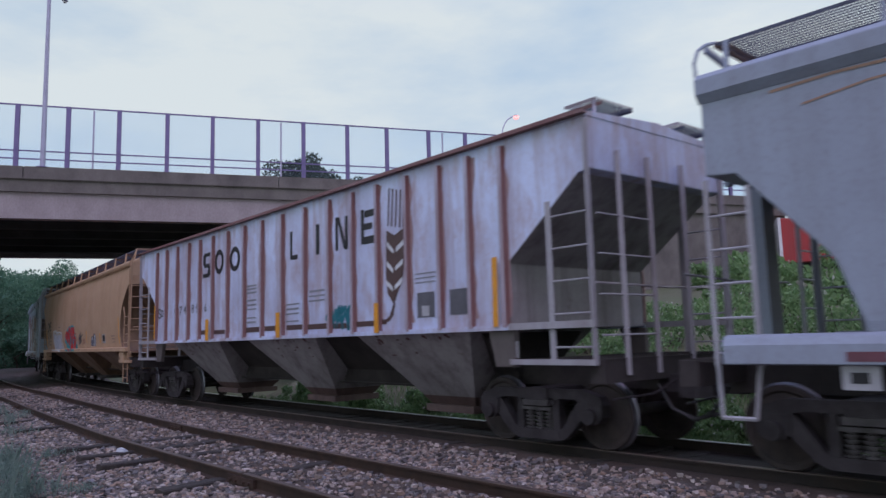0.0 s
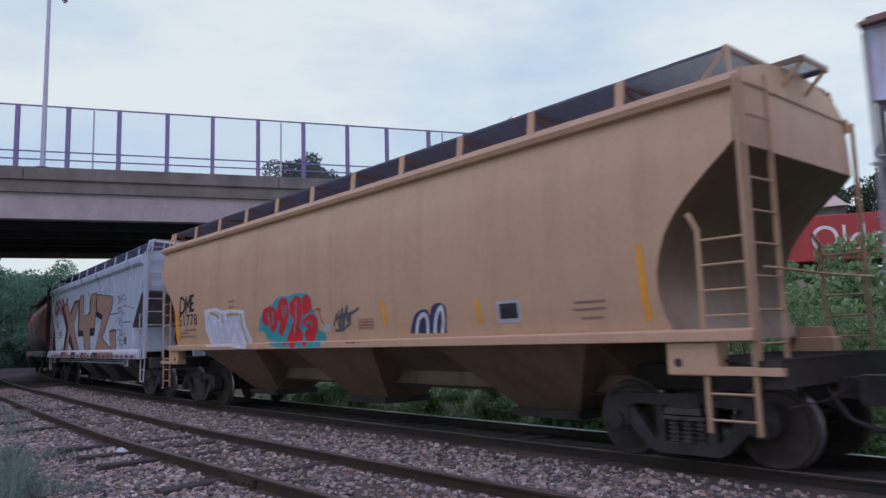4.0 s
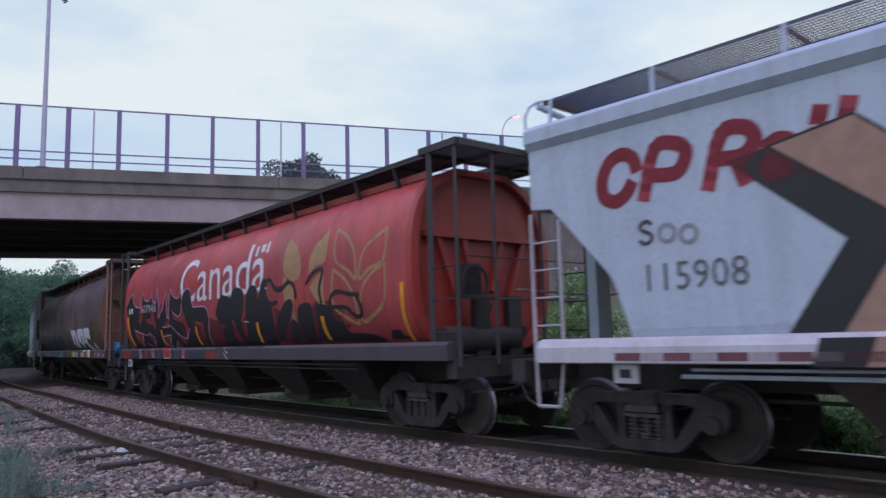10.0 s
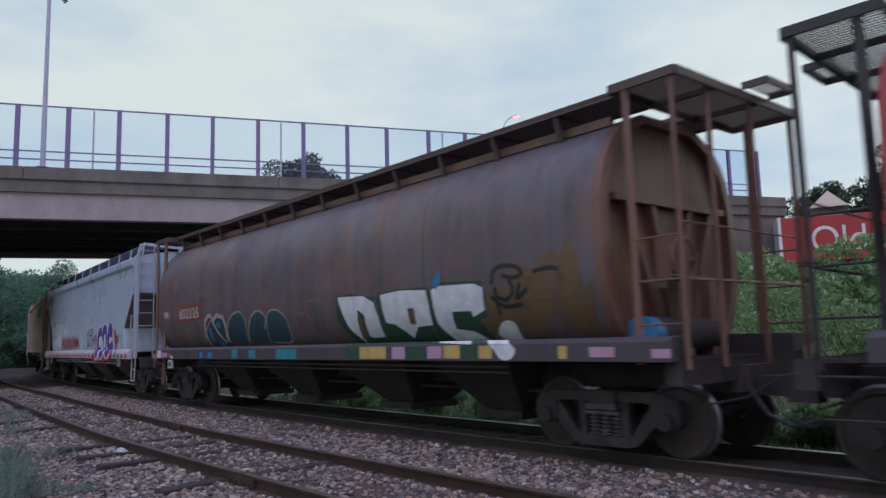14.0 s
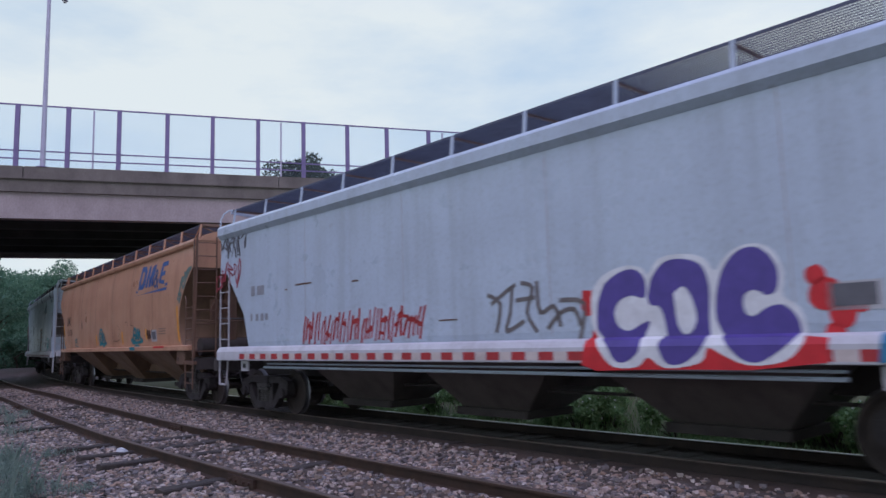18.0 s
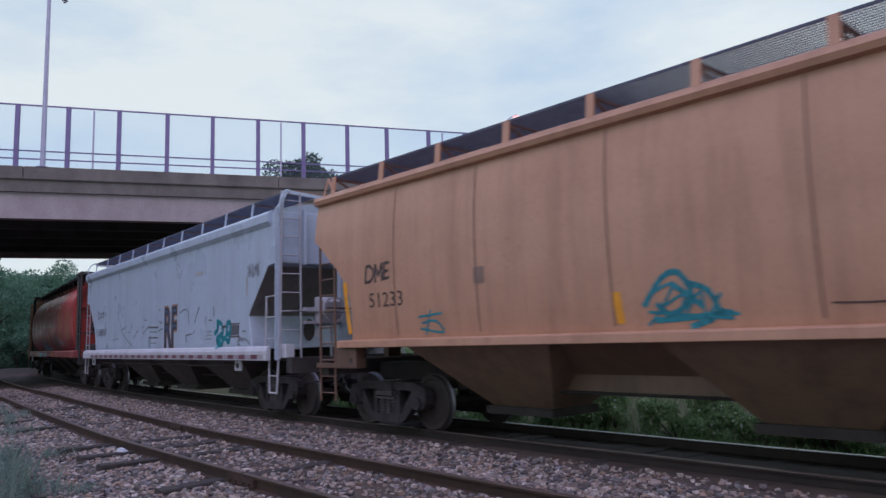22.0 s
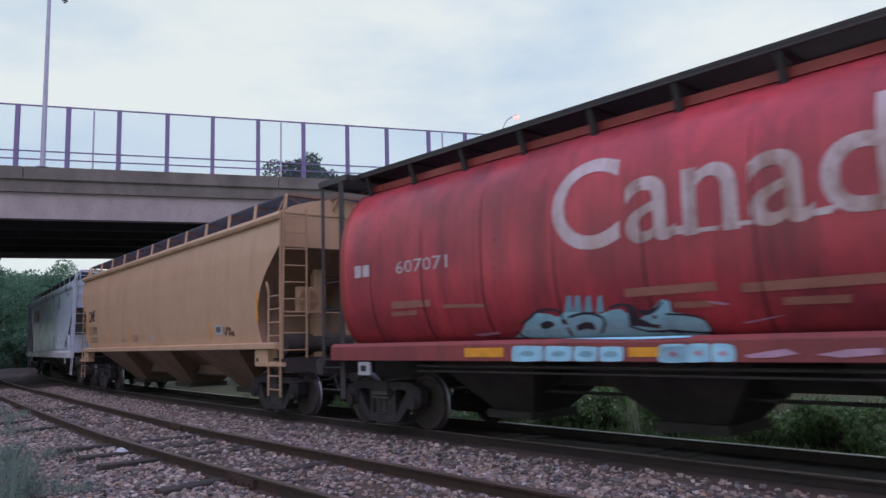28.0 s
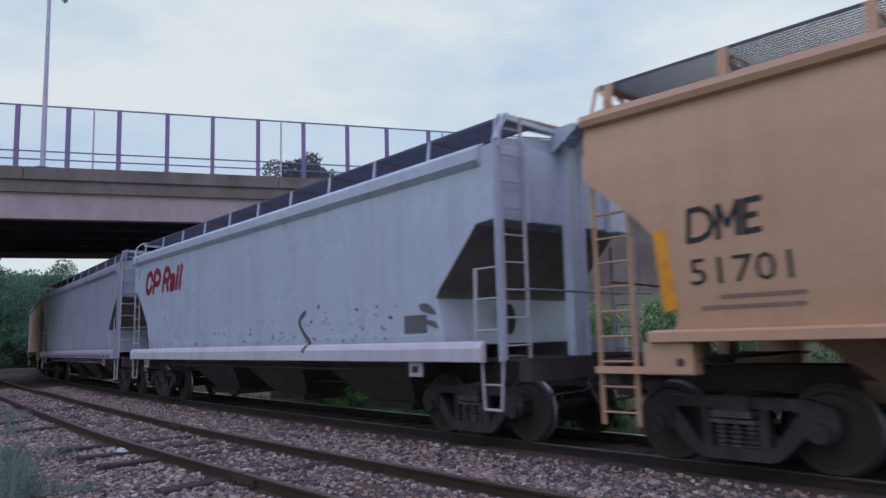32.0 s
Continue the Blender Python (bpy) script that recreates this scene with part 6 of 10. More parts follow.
M_WORNWHITE = paint("worn_white_lettering", (0.62, 0.55, 0.60), (0.26, 0.14, 0.10), 0.9, rusting=0.8, patch=(0.40, 0.25, 0.20), patching=0.6, mottle=(0.22, 0.11, 0.08), mottling=0.9)
M_CHALK = spray("chalky_white_paint", (0.52, 0.47, 0.50))
M_REDPANEL = spray("faded_orange_panel", (0.24, 0.06, 0.04))
M_CREAM = spray("cream_spray", (0.40, 0.33, 0.30))
M_BRIGHTBLUE = spray("bright_blue_spray", (0.03, 0.20, 0.38))
M_PALE = spray("pale_blue_white_spray", (0.45, 0.55, 0.62))
RIBBED = lambda z: 1.55
mark(car_a, 'logo_ring', ring(-2.74, 3.50, 0.26, 0.30, 0.12), M_BLACK, RIBBED, 0.006, 'black ring of the painted logo')
mark(car_a, 'logo_ring', ring(-1.86, 3.48, 0.28, 0.29, 0.12), M_BLACK, RIBBED, 0.006, 'black ring of the painted logo')
mark(car_a, 'logo_bar', [rect(*q) for q in [(-3.66, -3.29, 3.7, 3.79), (-3.73, -3.57, 3.5, 3.75), (-3.66, -3.32, 3.43, 3.52), (-3.43, -3.28, 3.22, 3.44), (-3.73, -3.36, 3.18, 3.28), (0.79, 0.88, 3.19, 3.76), (0.87, 1.1, 3.18, 3.27), (1.82, 1.95, 3.18, 3.77), (2.53, 2.62, 3.18, 3.8), (2.86, 2.95, 3.17, 3.78), (3.38, 3.48, 3.2, 3.81), (3.5, 3.8, 3.66, 3.78), (3.48, 3.73, 3.44, 3.55), (3.46, 3.78, 3.19, 3.32)]], M_BLACK, RIBBED, 0.006, 'black bar of the painted logo')
mark(car_a, 'logo_bar', [[(2.57, 3.8), (2.67, 3.79), (2.92, 3.18), (2.82, 3.18)]], M_BLACK, RIBBED, 0.006, '')
mark(car_a, 'sheaf_emblem', [[(4.15, 3.35), (4.37, 3.24), (4.67, 3.34), (4.65, 2.88), (4.58, 2.5), (4.32, 2.09), (4.15, 2.29), (4.11, 2.63)], [(4.33, 2.14), (4.37, 2.11), (4.31, 1.92), (4.19, 1.82), (4.0, 1.81), (4.2, 1.91)]], M_BROWNMARK, RIBBED, 0.006, 'brown sheaf emblem')
mark(car_a, 'sheaf_stalk', [[(4.23, 4.06), (4.27, 4.05), (4.22, 3.42), (4.18, 3.41)], [(4.33, 4.03), (4.37, 4.03), (4.32, 3.4), (4.28, 3.39)], [(4.44, 4.0), (4.48, 4.0), (4.43, 3.37), (4.39, 3.37)], [(4.55, 3.98), (4.59, 3.97), (4.54, 3.35), (4.5, 3.35)], [(4.64, 3.95), (4.68, 3.95), (4.63, 3.34), (4.6, 3.33)]], M_BROWNMARK, RIBBED, 0.006, '')
mark(car_a, 'sheaf_gap', [[(4.16, 3.16), (4.35, 3.0), (4.35, 2.93), (4.17, 3.06)], [(4.14, 2.84), (4.33, 2.69), (4.32, 2.61), (4.15, 2.74)], [(4.12, 2.52), (4.31, 2.39), (4.3, 2.31), (4.13, 2.43)], [(4.62, 3.14), (4.41, 3.03), (4.41, 2.95), (4.62, 3.05)], [(4.6, 2.83), (4.39, 2.72), (4.38, 2.64), (4.59, 2.74)], [(4.58, 2.54), (4.37, 2.41), (4.36, 2.33), (4.57, 2.44)]], M_WHITE, RIBBED, 0.01, '')
mark(car_a, 'stripe', [rect(*q) for q in [(-3.81, -3.44, 1.78, 1.89), (-3.13, -2.34, 1.77, 1.87), (-1.36, -0.57, 1.77, 1.88), (-0.34, 0.31, 1.78, 1.88), (0.63, 1.28, 1.77, 1.87), (1.49, 2.19, 1.76, 1.86), (2.41, 2.98, 1.75, 1.84), (3.12, 3.8, 1.76, 1.85), (3.98, 4.11, 1.78, 1.86)]], M_BROWNMARK, RIBBED, 0.006, 'brown stripe along the lower side')
mark(car_a, 'dark_panel', [rect(*q) for q in [(4.95, 5.38, 1.85, 2.24), (5.74, 6.18, 1.86, 2.24)]], M_GREYMARK, RIBBED, 0.006, 'dark stencil panel')
mark(car_a, 'white_square', [rect(*q) for q in [(5.07, 5.25, 1.87, 2.03)]], M_PLATE, RIBBED, 0.01, '')
mark(car_a, 'yellow_reflector', [rect(*q) for q in [(-3.36, -3.17, 1.63, 2.14), (0.31, 0.48, 1.63, 2.14), (3.85, 3.98, 1.64, 2.14)]], M_YELLOW, RIBBED, 0.085, 'yellow reflector strip')
mark(car_a, 'yellow_reflector', [rect(-7.05, -6.96, 1.74, 2.66)], M_YELLOW, RIBBED, 0.08, 'yellow reflector strip')
mark(car_a, 'stencil_line', [rect(*q) for q in [(-1.24, -0.74, 2.77, 2.81), (-1.24, -0.74, 2.7, 2.74), (-1.24, -0.74, 2.62, 2.66), (-1.25, -0.75, 2.45, 2.49), (-1.25, -0.75, 2.35, 2.39), (-1.25, -0.75, 2.26, 2.29), (-1.26, -0.76, 2.07, 2.1), (-1.26, -0.76, 1.97, 2.01), (0.63, 1.16, 2.27, 2.3), (0.62, 1.15, 2.17, 2.21), (0.62, 1.15, 2.08, 2.11), (0.61, 1.14, 1.93, 1.96), (1.55, 2.13, 2.47, 2.51), (1.54, 2.13, 2.38, 2.41), (1.54, 2.12, 2.29, 2.32), (4.92, 5.42, 2.53, 2.55), (4.91, 5.42, 2.46, 2.48), (4.91, 5.41, 2.39, 2.41)]], M_GREYFADE, RIBBED, 0.006, '')
words(car_a, '7', 0.33, M_GREYMARK, -5.31, 2.33, RIBBED, 0.008, 0.0, 1.25, 0.0, 'lettering', 'stencilled car number')
words(car_a, '4', 0.33, M_GREYMARK, -5.01, 2.34, RIBBED, 0.008, 0.0, 1.19, 0.0, 'lettering', 'stencilled car number')
words(car_a, '8', 0.33, M_GREYMARK, -4.47, 2.34, RIBBED, 0.008, 0.0, 1.12, 0.0, 'lettering', 'stencilled car number')
words(car_a, '9', 0.32, M_GREYMARK, -4.17, 2.34, RIBBED, 0.008, 0.0, 1.09, 0.0, 'lettering', 'stencilled car number')
words(car_a, '6', 0.3, M_GREYMARK, -3.64, 2.34, RIBBED, 0.008, 0.0, 1.09, 0.0, 'lettering', 'stencilled car number')
mark(car_a, 'owner_stroke', stroke(rounded([(-6.72, 2.50), (-6.78, 2.55), (-6.87, 2.54), (-6.89, 2.48), (-6.80, 2.43), (-6.72, 2.38), (-6.75, 2.32), (-6.84, 2.31), (-6.90, 2.36)], 3), 0.05), M_GREYMARK, RIBBED, 0.006, 'stencilled stroke of the owner mark')
mark(car_a, 'owner_ring', ring(-6.62, 2.43, 0.10, 0.11, 0.05, 12), M_GREYMARK, RIBBED, 0.006, 'stencilled ring of the owner mark')
mark(car_a, 'owner_ring', ring(-6.38, 2.44, 0.10, 0.10, 0.05, 12), M_GREYMARK, RIBBED, 0.006, 'stencilled ring of the owner mark')
mark(car_a, 'owner_ring', ring(-5.59, 2.44, 0.09, 0.10, 0.05, 12), M_GREYMARK, RIBBED, 0.006, 'stencilled ring of the owner mark')
mark(car_a, 'yellow_reflector', [[(6.75, 2.61), (6.86, 2.62), (6.84, 1.66), (6.74, 1.64)]], M_YELLOW, RIBBED, 0.085, '')
mark(car_z, 'orange_scrawl', stroke([(-6.9, 3.70), (-6.3, 3.78), (-5.6, 3.80)], 0.022) + stroke([(-7.2, 3.9), (-6.6, 3.93), (-6.1, 3.92)], 0.03) + stroke([(-5.2, 3.62), (-4.2, 3.7), (-3.4, 3.66)], 0.02), M_ORANGE, FLAT, 0.006, 'thin orange scrawl')
mark(car_a, 'teal_tag', scribble(5, 2.22, 3.0, 1.75, 2.15, 9, 0.09), M_TEAL, RIBBED, 0.006, 'teal sprayed tag')
mark(car_b, 'mark_stroke', stroke([(-7.18, 2.36), (-7.14, 2.75)], 0.070), M_BLACK, tan_y, 0.006, 'stroke of the owner mark')
mark(car_b, 'mark_stroke', stroke([(-7.14, 2.75), (-6.99, 2.76), (-6.87, 2.68), (-6.84, 2.55), (-6.9, 2.43), (-7.01, 2.37), (-7.18, 2.36)], 0.070), M_BLACK, tan_y, 0.006, 'stroke of the owner mark')
mark(car_b, 'mark_stroke', stroke([(-6.78, 2.36), (-6.76, 2.76), (-6.65, 2.5), (-6.5, 2.78), (-6.52, 2.38)], 0.070), M_BLACK, tan_y, 0.006, 'stroke of the owner mark')
mark(car_b, 'mark_stroke', stroke([(-6.44, 2.4), (-6.41, 2.77)], 0.070), M_BLACK, tan_y, 0.006, 'stroke of the owner mark')
mark(car_b, 'mark_stroke', stroke([(-6.41, 2.77), (-6.23, 2.78)], 0.070), M_BLACK, tan_y, 0.006, 'stroke of the owner mark')
mark(car_b, 'mark_stroke', stroke([(-6.42, 2.58), (-6.28, 2.59)], 0.070), M_BLACK, tan_y, 0.006, 'stroke of the owner mark')
mark(car_b, 'mark_stroke', stroke([(-6.44, 2.4), (-6.25, 2.41)], 0.070), M_BLACK, tan_y, 0.006, 'stroke of the owner mark')
mark(car_g, 'mark_stroke', stroke([(-6.98, 2.5), (-6.95, 2.77)], 0.049), M_BLACKF, tan_y, 0.006, 'stroke of the owner mark')
mark(car_g, 'mark_stroke', stroke([(-6.95, 2.77), (-6.85, 2.78), (-6.77, 2.72), (-6.74, 2.63), (-6.79, 2.55), (-6.86, 2.51), (-6.98, 2.5)], 0.049), M_BLACKF, tan_y, 0.006, 'stroke of the owner mark')
mark(car_g, 'mark_stroke', stroke([(-6.7, 2.5), (-6.69, 2.78), (-6.61, 2.6), (-6.51, 2.79), (-6.52, 2.51)], 0.049), M_BLACKF, tan_y, 0.006, 'stroke of the owner mark')
mark(car_g, 'mark_stroke', stroke([(-6.46, 2.53), (-6.44, 2.79)], 0.049), M_BLACKF, tan_y, 0.006, 'stroke of the owner mark')
mark(car_g, 'mark_stroke', stroke([(-6.44, 2.79), (-6.32, 2.79)], 0.049), M_BLACKF, tan_y, 0.006, 'stroke of the owner mark')
mark(car_g, 'mark_stroke', stroke([(-6.45, 2.65), (-6.35, 2.66)], 0.049), M_BLACKF, tan_y, 0.006, 'stroke of the owner mark')
mark(car_g, 'mark_stroke', stroke([(-6.46, 2.53), (-6.33, 2.54)], 0.049), M_BLACKF, tan_y, 0.006, 'stroke of the owner mark')
mark(car_j, 'mark_stroke', stroke([(-7.24, 2.49), (-7.21, 2.82)], 0.060), M_BLACK, tan_y, 0.006, 'stroke of the owner mark')
mark(car_j, 'mark_stroke', stroke([(-7.21, 2.82), (-7.08, 2.83), (-6.98, 2.76), (-6.95, 2.65), (-7.0, 2.55), (-7.1, 2.5), (-7.24, 2.49)], 0.060), M_BLACK, tan_y, 0.006, 'stroke of the owner mark')
mark(car_j, 'mark_stroke', stroke([(-6.9, 2.49), (-6.88, 2.83), (-6.79, 2.61), (-6.66, 2.85), (-6.68, 2.51)], 0.060), M_BLACK, tan_y, 0.006, 'stroke of the owner mark')
mark(car_j, 'mark_stroke', stroke([(-6.61, 2.52), (-6.59, 2.84)], 0.060), M_BLACK, tan_y, 0.006, 'stroke of the owner mark')
mark(car_j, 'mark_stroke', stroke([(-6.59, 2.84), (-6.43, 2.85)], 0.060), M_BLACK, tan_y, 0.006, 'stroke of the owner mark')
mark(car_j, 'mark_stroke', stroke([(-6.59, 2.68), (-6.48, 2.69)], 0.060), M_BLACK, tan_y, 0.006, 'stroke of the owner mark')
mark(car_j, 'mark_stroke', stroke([(-6.61, 2.52), (-6.45, 2.53)], 0.060), M_BLACK, tan_y, 0.006, 'stroke of the owner mark')
words(car_b, '51778', 0.41, M_BLACK, -7.29, 2.03, tan_y, 0.008, 0.0, 1.23, 0.0, 'lettering', 'black car number')
mark(car_b, 'stencil_line', [rect(*q) for q in [(-7.24, -6.66, 1.82, 1.86), (-6.9, -6.14, 1.89, 1.94), (-7.26, -6.17, 1.73, 1.77), (-4.18, -3.88, 2.48, 2.52), (-4.19, -3.89, 2.35, 2.38)]], M_TANSTENCIL, tan_y, 0.006, '')
mark(car_b, 'yellow_reflector', [[(-7.53, 2.51), (-7.36, 2.52), (-7.28, 1.65), (-7.52, 1.61)]], M_YELLOW, tan_y, 0.006, 'yellow reflector strip')
mark(car_b, 'white_plate', [rect(*q) for q in [(4.59, 5.04, 1.7, 2.01)]], M_PLATE, tan_y, 0.006, 'white framed plate')
mark(car_b, 'dark_panel', [rect(*q) for q in [(4.65, 4.99, 1.76, 1.97)]], M_BLACK, tan_y, 0.009, '')
mark(car_b, 'bubble_tag', [rounded(q + q[:1], 3)[:-1] for q in [[(2.57, 1.61), (2.67, 1.82), (2.82, 1.95), (3.05, 1.97), (3.11, 1.86), (3.17, 2.01), (3.36, 2.06), (3.51, 1.96), (3.46, 1.64), (3.41, 1.6)]]], M_NAVYB, tan_y, 0.006, 'navy and white bubble tag')
mark(car_b, 'pale_line', stroke(rounded([(2.74, 1.62), (2.82, 1.82), (2.98, 1.9), (3.04, 1.79), (3.02, 1.62)], 3), 0.07), M_WHITE, tan_y, 0.010)
mark(car_b, 'pale_line', stroke(rounded([(3.19, 1.62), (3.27, 1.86), (3.4, 1.99), (3.43, 1.8), (3.37, 1.62)], 3), 0.07), M_WHITE, tan_y, 0.010)
mark(car_b, 'yellow_reflector', [[(4.14, 2.07), (4.22, 2.07), (4.28, 1.71), (4.2, 1.71)], [(1.82, 2.18), (1.92, 2.18), (1.96, 1.75), (1.88, 1.75)], [(6.96, 2.54), (7.03, 2.53), (7.06, 2.0), (7.08, 1.65), (7.0, 1.65), (6.96, 2.0)]], M_YELLOW, tan_y, 0.006, '')
mark(car_b, 'stencil_line', [rect(*q) for q in [(5.97, 6.47, 1.9, 1.93), (5.95, 6.46, 1.81, 1.84), (6.06, 6.41, 1.7, 1.73)]], M_TANSTENCIL, tan_y, 0.006, '')
mark(car_b, 'dark_scrawl', scribble(19, 0.9, 1.29, 1.43, 1.51, 5, 0.03), M_BLACK, tan_y, 0.17, '')
mark(car_b, 'red_stencil', [rect(*q) for q in [(1.12, 1.59, 1.87, 1.89), (1.11, 1.59, 1.82, 1.85), (1.11, 1.58, 1.77, 1.8), (1.1, 1.57, 1.72, 1.75)]], M_REDFADE, tan_y, 0.006, '')
mark(car_c, 'black_shadow', [[(-4.79, 3.36), (-5.25, 3.29), (-4.13, 2.34), (-4.73, 1.47), (-4.14, 1.44), (-3.61, 2.43)], [(-3.22, 2.14), (-3.57, 1.86), (-2.64, 1.4), (-2.05, 1.4)], [(-3.24, 2.87), (-3.39, 3.01), (-2.51, 3.46), (-1.53, 3.49), (-2.47, 3.33)], [(-1.44, 3.53), (-1.71, 3.45), (-1.64, 2.0), (-0.6, 2.0), (-0.35, 1.4), (-0.17, 1.4), (-0.6, 2.21), (-1.42, 2.21)], [(-0.61, 2.77), (-0.12, 2.78), (0.46, 2.92), (0.37, 3.36), (0.62, 3.47), (0.62, 2.85), (0.39, 2.79)], [(0.57, 2.27), (1.49, 2.27), (1.33, 1.99), (0.63, 1.98)], [(1.65, 3.28), (1.49, 3.26), (1.5, 2.68), (2.53, 2.49), (2.61, 2.66), (1.67, 2.85)], [(3.68, 2.06), (3.58, 2.11), (4.5, 2.14), (4.67, 2.0), (4.49, 2.08)]], M_BLACK, FLAT, 0.006, 'black shadow of the graffiti')
mark(car_c, 'tan_graffiti', [[(-4.79, 3.36), (-3.97, 3.51), (-3.28, 2.87), (-2.47, 3.33), (-1.53, 3.44), (-2.56, 2.53), (-1.3, 1.43), (-2.05, 1.4), (-3.22, 2.14), (-3.8, 1.44), (-4.25, 1.44), (-3.61, 2.43)], [(-1.44, 3.58), (-0.65, 3.6), (-0.61, 2.77), (0.39, 2.82), (0.62, 2.85), (0.62, 3.52), (1.55, 3.54), (1.44, 2.26), (0.57, 2.27), (0.67, 1.39), (-0.24, 1.4), (-0.6, 2.21), (-1.42, 2.21)], [(1.66, 3.47), (4.04, 3.25), (3.97, 2.88), (2.59, 1.86), (3.51, 1.62), (4.0, 1.51), (3.68, 1.99), (3.68, 2.06), (4.49, 2.08), (4.67, 1.4), (1.54, 1.41), (2.61, 2.66), (1.67, 2.85)]], M_TAN, FLAT, 0.01, 'tall tan block graffiti')
mark(car_c, 'black_outline', [[(1.66, 3.48), (4.06, 3.26), (4.04, 3.24), (1.66, 3.46)], [(1.55, 3.55), (0.69, 3.55), (0.69, 3.52), (1.55, 3.52)], [(-0.65, 3.61), (-1.39, 3.6), (-1.39, 3.56), (-0.65, 3.57)]], M_BLACK, FLAT, 0.012, '')
mark(car_c, 'tan_on_sill', [[(-3.92, 1.42), (-3.05, 1.43), (-3.15, 1.16), (-4.03, 1.15)], [(0.02, 1.38), (0.74, 1.38), (0.7, 1.17), (-0.09, 1.17)], [(2.21, 1.38), (4.7, 1.38), (4.65, 1.19), (2.81, 1.18), (2.52, 1.32)]], M_TAN, lambda z: 1.7, 0.004, 'tan graffiti paint on the sill')
mark(car_c, 'black_on_sill', [[(-4.41, 1.42), (-3.92, 1.42), (-4.03, 1.15), (-4.5, 1.15)], [(-2.25, 1.4), (-1.4, 1.4), (-1.53, 1.16), (-2.35, 1.16)], [(-0.31, 1.39), (0.02, 1.38), (-0.09, 1.17), (-0.32, 1.17)], [(1.6, 1.38), (2.27, 1.38), (2.81, 1.26), (3.04, 1.19), (1.54, 1.18)]], M_BLACK, lambda z: 1.7, 0.004, '')
words(car_c, '115908', 0.45, M_GREYMARK, -6.35, 1.98, FLAT, 0.008, 0.0, 0.95, 0.0, 'lettering', 'grey car number')
owner_stroke(car_c, -6.33, 2.53, 0.25, M_GREYMARK, FLAT)
mark(car_c, 'owner_ring', ring(-5.98, 2.62, 0.12, 0.12, 0.05), M_GREYFADE, FLAT, 0.006, 'faded ring of the owner mark')
mark(car_c, 'owner_ring', ring(-5.72, 2.58, 0.12, 0.12, 0.05), M_GREYFADE, FLAT, 0.006, 'faded ring of the owner mark')
mark(car_c, 'black_scratch', stroke([(3.7, 2.66), (4.19, 2.64), (4.75, 2.64)], 0.035), M_BLACK, FLAT, 0.006)
mark(car_c, 'black_scratch', stroke([(5.58, 2.32), (6.01, 2.32), (6.43, 2.3)], 0.03), M_BLACK, FLAT, 0.006)
mark(car_c, 'black_scratch', stroke([(5.53, 2.88), (6.05, 2.8), (6.56, 2.73), (6.85, 2.72)], 0.012), M_BLACK, FLAT, 0.006)
mark(car_c, 'black_outline', stroke([(-4.79, 3.36), (-3.97, 3.51), (-3.28, 2.87), (-2.47, 3.33), (-1.53, 3.44), (-2.56, 2.53), (-1.3, 1.43), (-2.05, 1.4), (-3.22, 2.14), (-3.8, 1.44), (-4.25, 1.44), (-3.61, 2.43), (-4.79, 3.36)], 0.028), M_BLACK, FLAT, 0.0125, 'thin black outline of the graffiti')
mark(car_c, 'black_outline', stroke([(-1.44, 3.58), (-0.65, 3.6), (-0.61, 2.77), (0.39, 2.82), (0.62, 2.85), (0.62, 3.52), (1.55, 3.54), (1.44, 2.26), (0.57, 2.27), (0.67, 1.39), (-0.24, 1.4), (-0.6, 2.21), (-1.42, 2.21), (-1.44, 3.58)], 0.028), M_BLACK, FLAT, 0.0125, 'thin black outline of the graffiti')
mark(car_c, 'black_outline', stroke([(1.66, 3.47), (4.04, 3.25), (3.97, 2.88), (2.59, 1.86), (3.51, 1.62), (4.0, 1.51), (3.68, 1.99), (3.68, 2.06), (4.49, 2.08), (4.67, 1.4), (1.54, 1.41), (2.61, 2.66), (1.67, 2.85), (1.66, 3.47)], 0.028), M_BLACK, FLAT, 0.0125, 'thin black outline of the graffiti')
mark(car_c, 'dark_panel', [rect(*q) for q in [(5.62, 5.96, 1.62, 1.86)]], M_GREYMARK, FLAT, 0.006, '')
mark(car_d, 'black_graffiti', [[(-7.29, 2.77), (-6.99, 3.0), (-6.73, 3.15), (-6.61, 2.87), (-6.34, 2.72), (-5.91, 2.68), (-5.78, 2.9), (-5.72, 3.15), (-5.58, 2.9), (-5.19, 2.83), (-5.01, 2.92), (-4.92, 3.03), (-4.83, 2.8), (-4.58, 2.73), (-4.49, 2.97), (-4.44, 3.2), (-4.38, 2.83), (-4.29, 2.7), (-4.3, 2.32), (-4.0, 2.54), (-3.82, 2.85), (-3.72, 3.0), (-3.69, 2.76), (-3.63, 2.31), (-3.49, 2.26), (-3.45, 2.81), (-3.37, 3.08), (-3.22, 2.9), (-2.97, 2.79), (-2.72, 2.8), (-2.58, 3.02), (-2.53, 2.74), (-2.38, 2.92), (-2.11, 3.01), (-1.92, 2.93), (-1.79, 2.61), (-1.68, 2.49), (-1.32, 2.49), (-0.95, 2.47), (-0.77, 2.36), (-0.7, 2.14), (-0.86, 1.87), (-1.12, 1.44), (-1.47, 1.45), (-1.19, 1.79), (-1.09, 2.08), (-1.78, 2.14), (-1.67, 1.92), (-1.69, 1.46), (-7.33, 1.51), (-7.19, 2.34)]], M_BLACK, cyl_y, 0.006, 'black spiked graffiti')
